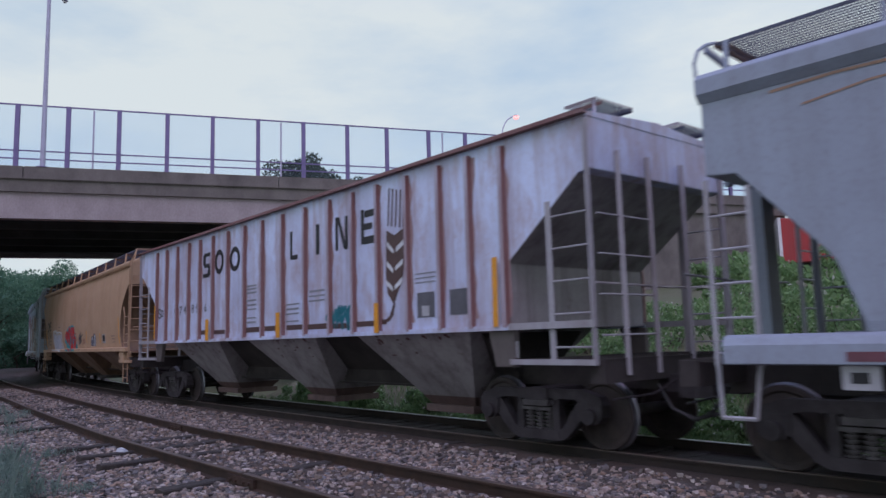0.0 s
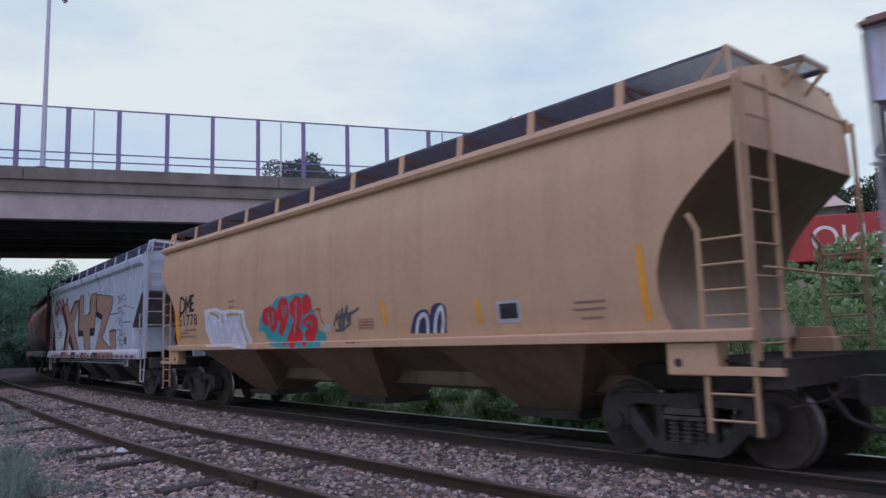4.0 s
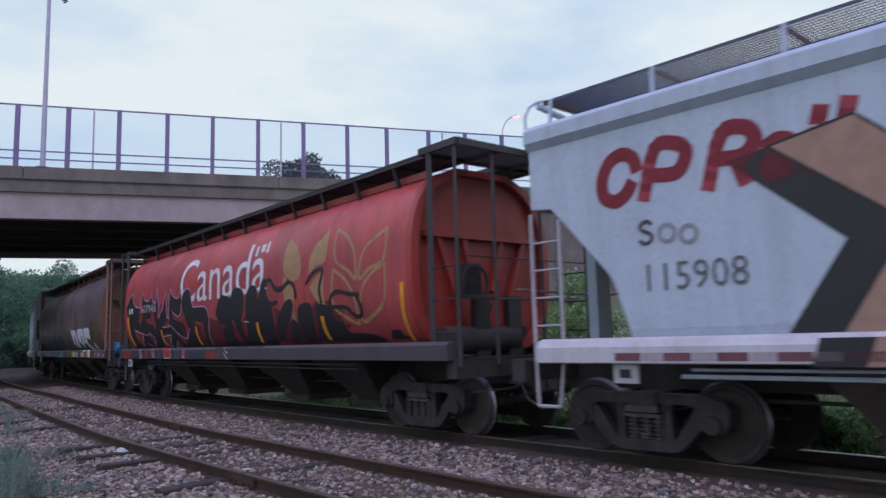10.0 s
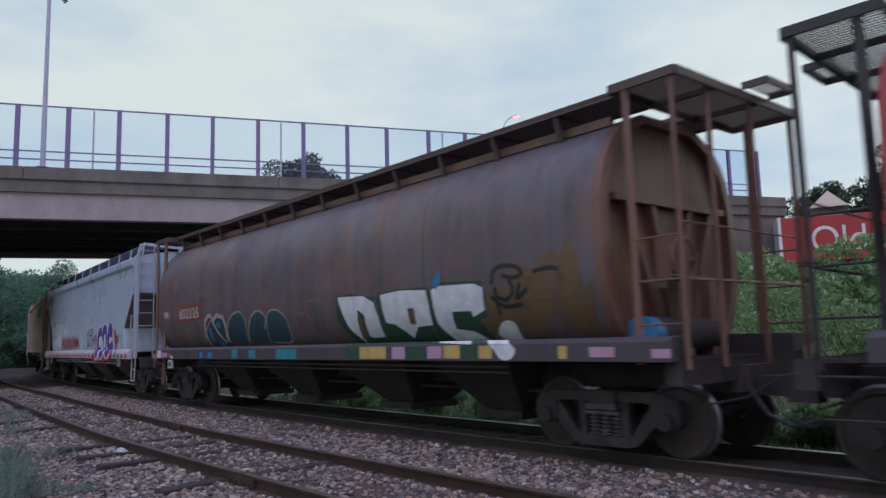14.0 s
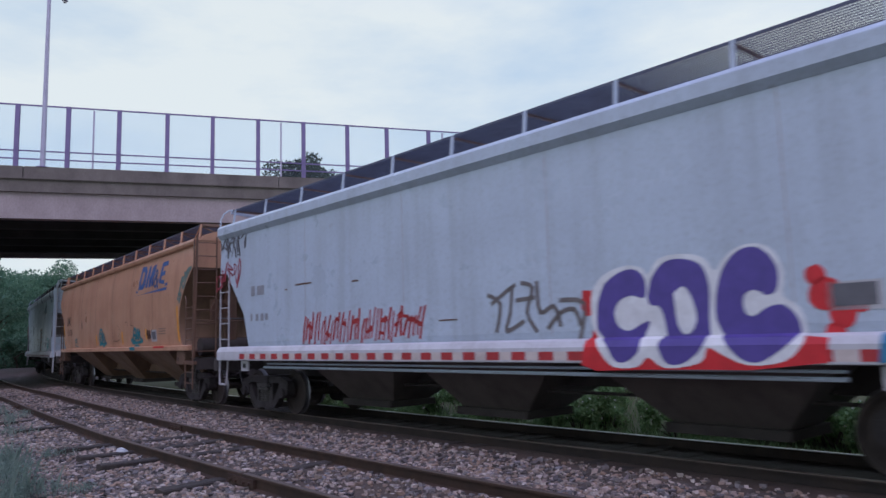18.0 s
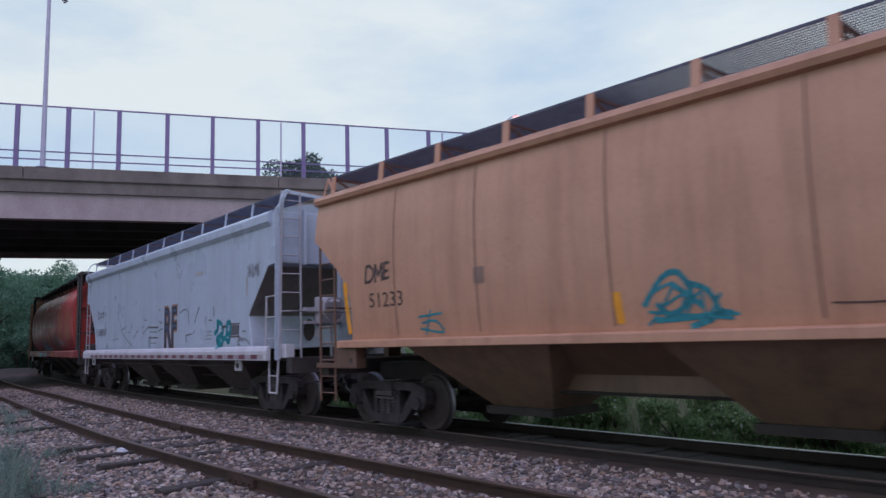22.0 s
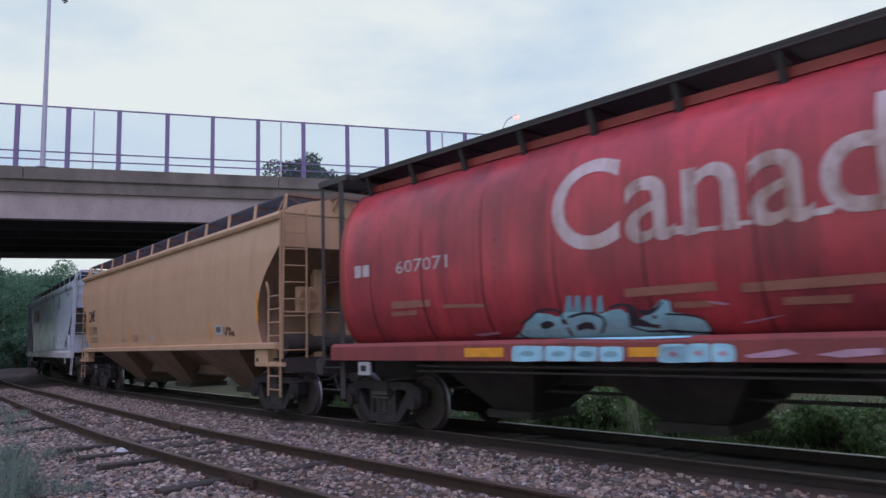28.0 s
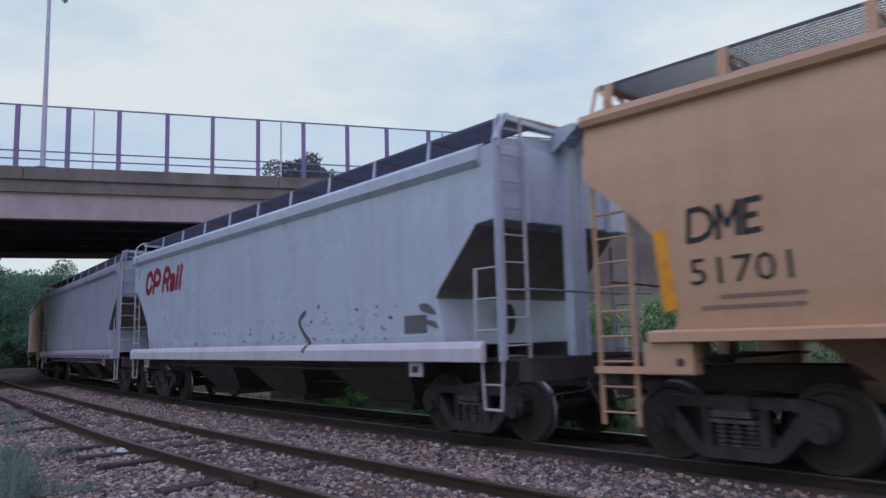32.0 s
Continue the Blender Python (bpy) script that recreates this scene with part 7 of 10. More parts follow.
mark(car_d, 'red_gap', [[(-5.99, 2.64), (-5.73, 2.82), (-5.7, 2.34), (-5.96, 2.19), (-6.07, 2.22)], [(-5.55, 2.49), (-5.33, 2.33), (-4.95, 2.33), (-4.98, 2.62), (-4.74, 2.57), (-4.57, 2.16), (-4.8, 1.89), (-4.79, 2.13), (-5.31, 2.18)], [(-4.38, 2.71), (-4.31, 2.64), (-3.94, 2.72), (-4.12, 2.47), (-4.4, 2.23), (-4.43, 2.5)], [(-3.67, 2.75), (-3.48, 2.75), (-3.5, 2.3), (-3.62, 2.33)], [(-4.07, 2.06), (-3.53, 2.25), (-3.45, 2.32), (-3.52, 2.07)], [(-3.24, 2.47), (-3.05, 2.36), (-2.76, 2.29), (-2.56, 2.39), (-2.53, 2.63), (-2.4, 2.41), (-2.13, 1.99), (-2.05, 1.96), (-2.49, 1.73), (-2.37, 2.03), (-2.5, 2.13), (-2.83, 2.17), (-3.16, 2.24)], [(-3.1, 1.89), (-2.8, 1.76), (-2.52, 1.71), (-2.88, 1.49), (-2.98, 1.62)], [(-4.26, 1.85), (-3.58, 1.84), (-3.97, 1.51), (-4.36, 1.52)], [(-6.54, 2.03), (-6.17, 1.95), (-5.78, 1.89), (-6.25, 1.53), (-6.52, 1.56)], [(-5.34, 1.87), (-4.91, 1.68), (-5.27, 1.51), (-5.28, 1.73)], [(-3.69, 1.51), (-3.27, 1.63), (-3.27, 1.5)]], M_REDB2, cyl_y, 0.009, '')
mark(car_d, 'pale_outline', stroke([(-7.29, 2.77), (-6.99, 3.0), (-6.73, 3.15), (-6.61, 2.87), (-6.34, 2.72), (-5.91, 2.68), (-5.78, 2.9), (-5.72, 3.15), (-5.58, 2.9), (-5.19, 2.83), (-5.01, 2.92), (-4.92, 3.03), (-4.83, 2.8), (-4.58, 2.73), (-4.49, 2.97), (-4.44, 3.2), (-4.38, 2.83), (-4.29, 2.7), (-4.3, 2.32), (-4.0, 2.54), (-3.82, 2.85), (-3.72, 3.0), (-3.69, 2.76), (-3.63, 2.31), (-3.49, 2.26), (-3.45, 2.81), (-3.37, 3.08), (-3.22, 2.9), (-2.97, 2.79), (-2.72, 2.8), (-2.58, 3.02), (-2.53, 2.74), (-2.38, 2.92), (-2.11, 3.01), (-1.92, 2.93), (-1.79, 2.61), (-1.68, 2.49), (-1.32, 2.49), (-0.95, 2.47), (-0.77, 2.36), (-0.7, 2.14), (-0.86, 1.87), (-1.12, 1.44), (-1.47, 1.45)], 0.04), M_PINK, cyl_y, 0.011, 'pale outline of the graffiti')
mark(car_d, 'pale_outline', stroke([(-4.08, 2.05), (-3.68, 2.05), (-3.4, 2.08), (-3.1, 1.89), (-2.72, 1.74), (-2.48, 1.71), (-2.05, 1.96)], 0.03) + stroke([(-3.24, 2.47), (-3.05, 2.36), (-2.76, 2.29), (-2.56, 2.38), (-2.53, 2.63)], 0.03) + stroke([(-6.54, 2.03), (-6.18, 1.94), (-5.78, 1.89), (-5.42, 1.85)], 0.03), M_PINK, cyl_y, 0.0115)
mark(car_d, 'yellow_reflector', [[(-7.18, 2.46), (-7.01, 2.45), (-7.01, 1.56), (-7.19, 1.55)], [(-4.29, 1.99), (-4.18, 1.97), (-4.29, 1.53), (-4.41, 1.53)], [(-1.71, 1.99), (-1.59, 2.0), (-1.68, 1.53), (-1.82, 1.52)]], M_YELLOW, cyl_y, 0.013, 'yellow reflector strip')
words(car_d, '607946', 0.32, M_CHALK, -5.89, 2.51, cyl_y, 0.014, 0.0, 1.44, 0.0, 'lettering', 'white car number')
mark(car_d, 'mark_bar', [rect(*q) for q in [(-7.0, -6.87, 2.52, 2.69), (-6.78, -6.63, 2.54, 2.69)]], M_WHITE, cyl_y, 0.014, '')
mark(car_d, 'wheat_leaf', [rounded(q + q[:1], 3)[:-1] for q in [[(3.32, 3.64), (3.71, 3.44), (3.9, 3.2), (3.95, 2.95), (3.82, 2.76), (3.56, 2.75), (3.26, 2.91), (3.19, 3.22)]]], M_WHEAT, cyl_y, 0.0045, 'tan wheat ear leaf')
mark(car_d, 'wheat_leaf', [rounded(q + q[:1], 3)[:-1] for q in [[(4.91, 3.64), (4.93, 3.16), (4.83, 2.99), (4.53, 2.95), (4.31, 2.79), (4.28, 3.07), (4.46, 3.36), (4.7, 3.48)]]], M_WHEAT, cyl_y, 0.0045, 'tan wheat ear leaf')
mark(car_d, 'wheat_leaf', [rounded(q + q[:1], 3)[:-1] for q in [[(3.2, 2.88), (3.56, 2.63), (3.66, 2.46), (3.59, 2.14), (3.68, 1.93), (3.42, 2.07), (3.23, 2.41)]]], M_WHEAT, cyl_y, 0.0045, 'tan wheat ear leaf')
mark(car_d, 'wheat_leaf', [rounded(q + q[:1], 3)[:-1] for q in [[(4.29, 2.56), (4.57, 2.76), (4.82, 2.8), (4.8, 2.43), (4.85, 2.13), (4.53, 2.3)]]], M_WHEAT, cyl_y, 0.0045, 'tan wheat ear leaf')
mark(car_d, 'wheat_outline', stroke(rounded([(5.22, 3.57), (5.62, 3.38), (5.87, 3.09), (5.92, 2.8), (5.9, 2.6), (5.66, 2.77), (5.27, 2.96), (5.19, 3.27), (5.22, 3.57)], 3), 0.065), M_WHEAT, cyl_y, 0.0045, 'tan wheat ear outline')
mark(car_d, 'wheat_outline', stroke(rounded([(6.85, 3.38), (6.53, 3.25), (6.22, 3.1), (6.06, 2.85), (6.04, 2.58), (6.35, 2.74), (6.73, 2.82), (6.85, 3.06), (6.85, 3.38)], 3), 0.065), M_WHEAT, cyl_y, 0.0045, 'tan wheat ear outline')
mark(car_d, 'wheat_outline', stroke(rounded([(5.17, 2.83), (5.52, 2.64), (5.76, 2.41), (5.89, 2.12), (5.85, 1.82), (5.5, 1.94), (5.18, 2.11), (5.09, 2.4), (5.17, 2.83)], 3), 0.065), M_WHEAT, cyl_y, 0.0045, 'tan wheat ear outline')
mark(car_d, 'wheat_outline', stroke(rounded([(6.8, 2.78), (6.5, 2.69), (6.18, 2.5), (6.05, 2.24), (6.0, 1.85), (6.4, 1.96), (6.7, 2.13), (6.81, 2.43), (6.8, 2.78)], 3), 0.065), M_WHEAT, cyl_y, 0.0045, 'tan wheat ear outline')
mark(car_d, 'yellow_reflector', [[(7.23, 2.44), (7.34, 2.43), (7.23, 1.47), (7.14, 1.48)], [(4.6, 2.0), (4.72, 1.99), (4.69, 1.54), (4.57, 1.55)], [(1.84, 1.98), (1.96, 1.97), (1.81, 1.54), (1.69, 1.54)]], M_YELLOW, cyl_y, 0.013, '')
words(car_d, 'Canada', 1.62, M_WHITE, -2.72, 2.62, cyl_y, 0.0055, 0.0, 1.06, 0.0, 'lettering', 'large white word')
mark(car_d, 'flag_emblem', [rect(*q) for q in [(1.79, 1.9, 3.42, 3.65), (2.04, 2.22, 3.49, 3.66), (2.31, 2.41, 3.45, 3.7)]], M_WHITE, cyl_y, 0.006, 'white flag emblem')
mark(car_d, 'sill_patch', [rect(*q) for q in [(-6.58, -5.34, 1.19, 1.42), (-5.09, -4.28, 1.19, 1.4), (-3.96, -2.9, 1.2, 1.4), (-1.85, -0.84, 1.2, 1.37)]], M_SILLBLUE, lambda z: 1.64, 0.004, '')
mark(car_d, 'sill_patch', [rect(*q) for q in [(-7.36, -6.58, 1.19, 1.43), (-5.34, -5.09, 1.19, 1.41), (-0.77, -0.09, 1.2, 1.37)]], M_REDB2, lambda z: 1.64, 0.004, '')
mark(car_d, 'dark_overspray', [blob(-6.20, 1.66, 0.55, 0.22, 16, 0.25, 0)], M_OVERSPRAY, cyl_y, 0.0030, 'dark overspray along the sill')
mark(car_d, 'dark_overspray', [blob(-5.42, 1.79, 0.65, 0.28, 16, 0.25, 1)], M_OVERSPRAY, cyl_y, 0.0034, 'dark overspray along the sill')
mark(car_d, 'dark_overspray', [blob(-4.64, 1.92, 0.75, 0.34, 16, 0.25, 2)], M_OVERSPRAY, cyl_y, 0.0038, 'dark overspray along the sill')
mark(car_d, 'dark_overspray', [blob(-3.86, 1.66, 0.55, 0.40, 16, 0.25, 3)], M_OVERSPRAY, cyl_y, 0.0030, 'dark overspray along the sill')
mark(car_d, 'dark_overspray', [blob(-3.08, 1.79, 0.65, 0.22, 16, 0.25, 4)], M_OVERSPRAY, cyl_y, 0.0034, 'dark overspray along the sill')
mark(car_d, 'dark_overspray', [blob(-2.30, 1.92, 0.75, 0.28, 16, 0.25, 5)], M_OVERSPRAY, cyl_y, 0.0038, 'dark overspray along the sill')
mark(car_d, 'dark_overspray', [blob(-1.52, 1.66, 0.55, 0.34, 16, 0.25, 6)], M_OVERSPRAY, cyl_y, 0.0030, 'dark overspray along the sill')
mark(car_d, 'dark_overspray', [blob(-0.74, 1.79, 0.65, 0.40, 16, 0.25, 7)], M_OVERSPRAY, cyl_y, 0.0034, 'dark overspray along the sill')
mark(car_d, 'dark_overspray', [blob(0.04, 1.92, 0.75, 0.22, 16, 0.25, 8)], M_OVERSPRAY, cyl_y, 0.0038, 'dark overspray along the sill')
mark(car_d, 'dark_overspray', [blob(0.82, 1.66, 0.55, 0.28, 16, 0.25, 9)], M_OVERSPRAY, cyl_y, 0.0030, 'dark overspray along the sill')
mark(car_d, 'dark_overspray', [blob(1.60, 1.79, 0.65, 0.34, 16, 0.25, 10)], M_OVERSPRAY, cyl_y, 0.0034, 'dark overspray along the sill')
mark(car_d, 'dark_overspray', [blob(2.38, 1.92, 0.75, 0.40, 16, 0.25, 11)], M_OVERSPRAY, cyl_y, 0.0038, 'dark overspray along the sill')
mark(car_d, 'dark_overspray', [blob(3.16, 1.66, 0.55, 0.22, 16, 0.25, 12)], M_OVERSPRAY, cyl_y, 0.0030, 'dark overspray along the sill')
mark(car_d, 'dark_overspray', [blob(3.94, 1.79, 0.65, 0.28, 16, 0.25, 13)], M_OVERSPRAY, cyl_y, 0.0034, 'dark overspray along the sill')
mark(car_d, 'dark_overspray', [blob(4.72, 1.92, 0.75, 0.34, 16, 0.25, 14)], M_OVERSPRAY, cyl_y, 0.0038, 'dark overspray along the sill')
part('sprayed_reservoir_cap', Shape().tube((7.7, -1.16, 1.48), (7.7, -0.95, 1.48), 0.234, 14), M_BRIGHTBLUE, car_e, 'bright blue spray on the air reservoir', smooth=True)
mark(car_e, 'sill_patch', [rect(*q) for q in [(2.32, 3.1, 1.21, 1.41), (4.56, 4.93, 1.22, 1.41), (5.33, 5.6, 1.22, 1.4), (6.8, 6.94, 1.22, 1.38)]], M_YELLOWPALE, lambda z: 1.64, 0.004, 'yellow paint on the sill')
mark(car_e, 'sill_patch', [rect(*q) for q in [(3.26, 3.61, 1.21, 1.4), (4.18, 4.52, 1.22, 1.4), (7.29, 7.66, 1.24, 1.36), (8.16, 8.41, 1.23, 1.33)]], M_PINK, lambda z: 1.64, 0.004, 'pink paint on the sill')
mark(car_e, 'sill_patch', [rect(*q) for q in [(1.92, 2.32, 1.21, 1.42), (3.61, 4.18, 1.21, 1.4), (4.93, 5.33, 1.22, 1.4)]], M_GREEN, lambda z: 1.64, 0.004, '')
mark(car_e, 'sill_patch', [rect(*q) for q in [(-0.74, 0.11, 1.2, 1.39), (-2.87, -2.57, 1.21, 1.4), (-2.0, -1.67, 1.21, 1.39)]], M_TEAL, lambda z: 1.64, 0.004, '')
mark(car_e, 'ochre_patch', [blob(5.67, 1.85, 0.28, 0.37, 14, 0.15, 860)], M_OCHRE, cyl_y, 0.0030, 'ochre paint patch')
mark(car_e, 'ochre_patch', [blob(6.19, 1.97, 0.31, 0.49, 14, 0.15, 900)], M_OCHRE, cyl_y, 0.0030, 'ochre paint patch')
mark(car_e, 'ochre_patch', [blob(6.64, 2.19, 0.28, 0.43, 14, 0.15, 940)], M_OCHRE, cyl_y, 0.0030, 'ochre paint patch')
mark(car_e, 'ochre_patch', [blob(6.99, 2.09, 0.21, 0.64, 14, 0.15, 985)], M_OCHRE, cyl_y, 0.0030, 'ochre paint patch')
mark(car_e, 'yellow_reflector', [[(7.27, 2.15), (7.36, 2.15), (7.22, 1.52), (7.11, 1.51)]], M_OCHRE, cyl_y, 0.008, '')
mark(car_e, 'faded_letters', [rect(*q) for q in [(-6.24, -5.92, 2.21, 2.43), (-5.77, -5.46, 2.21, 2.43), (-5.31, -4.94, 2.22, 2.43), (-7.16, -6.9, 2.22, 2.43)]], M_FADED, cyl_y, 0.006, 'faded pale numbers')
mark(car_e, 'number_panel', [rect(*q) for q in [(-6.4, -4.81, 2.15, 2.56), (-7.36, -6.98, 2.23, 2.5)]], M_REDPANEL, cyl_y, 0.004, 'orange red number panel')
words(car_e, '602325', 0.38, M_CHALK, -6.24, 2.21, cyl_y, 0.008, 0.0, 1.16, 0.0, 'lettering', 'white car number')
mark(car_e, 'mark_bar', [rect(*q) for q in [(-7.31, -7.2, 2.28, 2.44), (-7.14, -7.04, 2.28, 2.44)]], M_CHALK, cyl_y, 0.008, '')
words(car_e, 'Canada', 0.51, M_FADED, -5.09, 2.71, cyl_y, 0.004, 0.0, 0.7, 0.0, 'lettering', 'faded word')
mark(car_e, 'navy_graffiti', [rounded(q + q[:1], 3)[:-1] for q in [[(-4.85, 1.41), (-4.62, 2.02), (-4.43, 2.21), (-4.19, 2.2), (-3.98, 1.84), (-3.71, 1.56), (-3.71, 1.39)]]], M_NAVY, cyl_y, 0.008, 'navy and blue graffiti')
mark(car_e, 'cream_outline', stroke([(-4.78, 1.43), (-4.67, 1.88), (-4.56, 2.11), (-4.37, 2.22), (-4.19, 2.22), (-3.98, 1.85), (-3.78, 1.58)], 0.10) + stroke([(-4.09, 2.1), (-3.87, 2.22), (-3.53, 2.16), (-3.44, 1.95), (-3.55, 1.6)], 0.10), M_CREAM, cyl_y, 0.012, 'cream outline of the graffiti')
mark(car_e, 'blue_spot', [[(-4.45, 1.92), (-4.28, 1.94), (-4.31, 1.63), (-4.52, 1.59)], [(-4.15, 1.63), (-3.91, 1.56), (-4.03, 1.41), (-4.25, 1.41)], [(-3.94, 2.05), (-3.74, 2.06), (-3.71, 1.93), (-3.92, 1.91)]], M_BRIGHTBLUE, cyl_y, 0.014, '')
mark(car_e, 'blue_on_sill', [[(-4.73, 1.35), (-4.48, 1.36), (-4.52, 1.21), (-4.72, 1.21)], [(-4.23, 1.35), (-3.92, 1.35), (-3.96, 1.21), (-4.22, 1.21)]], M_BRIGHTBLUE, lambda z: 1.64, 0.005, '')
mark(car_f, 'red_spot', [blob(5.51, 1.84, 0.16, 0.16, 14, 0.12, 0)], M_REDB, FLAT, 0.006, 'red sprayed spot')
mark(car_f, 'red_spot', [blob(5.65, 1.63, 0.13, 0.13, 14, 0.12, 1)], M_REDB, FLAT, 0.006, 'red sprayed spot')
mark(car_f, 'red_spot', [blob(5.8, 1.72, 0.08, 0.08, 14, 0.12, 2)], M_REDB, FLAT, 0.006, 'red sprayed spot')
mark(car_f, 'red_spot', [blob(5.43, 2.02, 0.1, 0.1, 14, 0.12, 3)], M_REDB, FLAT, 0.006, 'red sprayed spot')
mark(car_f, 'red_spot', [blob(5.57, 1.47, 0.1, 0.1, 14, 0.12, 4)], M_REDB, FLAT, 0.006, 'red sprayed spot')
mark(car_f, 'red_spot', [blob(2.72, 1.85, 0.12, 0.12, 14, 0.12, 5)], M_REDB, FLAT, 0.006, 'red sprayed spot')
mark(car_f, 'white_plate', [rect(*q) for q in [(5.52, 6.01, 1.67, 1.94), (6.09, 6.37, 1.69, 1.95)]], M_PLATE, FLAT, 0.006, '')
mark(car_f, 'dark_panel', [rect(*q) for q in [(5.57, 5.96, 1.71, 1.92)]], M_GREYMARK, FLAT, 0.009, '')
mark(car_f, 'dark_tag', scribble(43, -7.84, -6.69, 3.47, 4.04, 8, 0.06), M_GREYMARK, FLAT, 0.006, 'dark sprayed tag')
mark(car_f, 'red_tag', scribble(44, -8.09, -6.87, 2.78, 3.43, 6, 0.05), M_CRIMSON, FLAT, 0.006, 'red sprayed tag')
mark(car_f, 'mark_bar', [rect(*q) for q in [(-6.39, -6.3, 2.01, 2.16), (-6.14, -6.03, 2.0, 2.15), (-5.93, -5.79, 2.0, 2.15), (-5.72, -5.59, 2.01, 2.14), (-6.37, -6.19, 2.54, 2.76), (-6.09, -5.77, 2.55, 2.75)]], M_GREYFADE, FLAT, 0.006, '')
mark(car_f, 'rust_scratch', [rect(*q) for q in [(-4.87, -4.78, 2.57, 2.6), (-4.47, -3.85, 2.64, 2.67), (-2.47, -2.27, 2.56, 2.59), (-0.13, 0.29, 1.78, 1.8)]], M_RUST, FLAT, 0.006, '')
mark(car_g, 'logo_shape', [[(3.49, 3.25), (3.73, 3.94), (4.17, 3.91), (4.3, 3.74), (4.19, 3.34), (3.96, 3.23)], [(4.24, 3.26), (4.49, 3.89), (4.65, 3.88), (4.64, 3.52), (4.9, 3.87), (5.2, 3.89), (4.99, 3.28), (4.83, 3.27), (4.95, 3.61), (4.73, 3.25), (4.59, 3.25), (4.59, 3.61), (4.43, 3.26)], [(5.56, 3.31), (5.76, 3.88), (6.3, 3.88), (6.27, 3.76), (5.89, 3.75), (5.84, 3.61), (6.13, 3.61), (6.09, 3.49), (5.8, 3.49), (5.76, 3.37), (6.08, 3.36), (6.05, 3.24)], [(3.21, 3.08), (6.32, 3.15), (6.29, 3.07), (3.17, 3.09)], [(3.27, 3.23), (3.49, 3.23), (3.44, 3.16), (3.24, 3.16)], [(6.15, 3.26), (6.39, 3.27), (6.35, 3.19), (6.12, 3.19)]], M_BLUE, tan_y, 0.006, 'slanted blue shape of the painted logo')
mark(car_g, 'logo_gap', [[(3.74, 3.38), (3.87, 3.77), (4.04, 3.76), (4.08, 3.68), (3.99, 3.45), (3.89, 3.39)]], M_TANGAP, tan_y, 0.009, '')
mark(car_g, 'dark_scrawl', scribble(54, 4.34, 4.85, 1.74, 2.02, 7, 0.05), M_BROWNMARK, tan_y, 0.006, 'dark brown scrawl')
mark(car_g, 'white_plate', [rect(*q) for q in [(4.83, 5.34, 1.67, 2.0)]], M_PLATE, tan_y, 0.006, 'white framed plate')
mark(car_g, 'dark_panel', [rect(*q) for q in [(4.91, 5.26, 1.73, 1.95)]], M_GREYMARK, tan_y, 0.009, '')
mark(car_g, 'red_mark', [rect(*q) for q in [(5.41, 6.39, 1.48, 1.53)]], M_REDB, lambda z: 1.66, 0.004, '')
mark(car_g, 'yellow_reflector', [[(4.24, 2.04), (4.36, 2.05), (4.37, 1.75), (4.27, 1.72)], [(1.56, 2.04), (1.69, 2.03), (1.73, 1.64), (1.59, 1.62)], [(-1.98, 2.01), (-1.87, 2.01), (-1.84, 1.63), (-1.95, 1.63)]], M_YELLOW, tan_y, 0.006, '')
mark(car_g, 'stencil_line', [rect(*q) for q in [(5.53, 6.17, 2.0, 2.03), (5.53, 6.17, 1.93, 1.96), (5.52, 6.16, 1.86, 1.89), (-4.34, -4.12, 2.29, 2.53)]], M_TANSTENCIL, tan_y, 0.006, '')
words(car_g, '51233', 0.35, M_BLACKF, -6.91, 2.07, tan_y, 0.008, 0.0, 1.08, 0.0, 'lettering', 'faded car number')
mark(car_g, 'yellow_reflector', [[(-7.66, 2.55), (-7.54, 2.55), (-7.47, 1.65), (-7.58, 1.63)]], M_YELLOW, tan_y, 0.006, '')
words(car_h, 'RF', 1.48, M_TAN, 0.93, 1.53, FLAT, 0.005, 0.0, 0.66, 0.1, 'lettering', 'orange outline of the tag')
words(car_h, 'RF', 1.48, M_NAVY, 0.93, 1.53, FLAT, 0.009, 0.0, 0.66, 0.045, 'lettering', 'dark two-letter tag')
words(car_h, 'RF', 1.48, M_RFBLUE, 0.93, 1.53, FLAT, 0.012, 0.0, 0.66, -0.035, 'lettering', 'thin blue line of the tag')
mark(car_h, 'thin_scrawl', stroke([(-3.47, 2.38), (-3.29, 2.07), (-2.74, 2.18)], 0.03), M_GREYMARK, FLAT, 0.006, 'thin dark scrawl')
mark(car_h, 'thin_scrawl', stroke([(-2.24, 2.31), (-2.12, 2.11)], 0.02), M_GREYMARK, FLAT, 0.006, 'thin dark scrawl')
mark(car_h, 'thin_scrawl', stroke([(-2.59, 1.99), (-2.28, 1.99), (-2.16, 2.15)], 0.02), M_GREYMARK, FLAT, 0.006, 'thin dark scrawl')
mark(car_h, 'thin_scrawl', stroke([(-3.27, 2.04), (-2.62, 1.74), (-2.01, 1.55)], 0.025), M_GREYMARK, FLAT, 0.006, 'thin dark scrawl')
mark(car_h, 'thin_scrawl', stroke([(-1.95, 1.8), (-1.45, 2.04)], 0.03), M_GREYMARK, FLAT, 0.006, 'thin dark scrawl')
mark(car_h, 'thin_scrawl', stroke([(-1.07, 2.09), (-0.84, 2.13)], 0.02), M_GREYMARK, FLAT, 0.006, 'thin dark scrawl')
mark(car_h, 'thin_scrawl', stroke([(-0.93, 1.92), (-0.39, 2.13)], 0.03), M_GREYMARK, FLAT, 0.006, 'thin dark scrawl')
mark(car_h, 'thin_scrawl', stroke([(-0.45, 2.08), (0.43, 2.06)], 0.05), M_GREYMARK, FLAT, 0.006, 'thin dark scrawl')
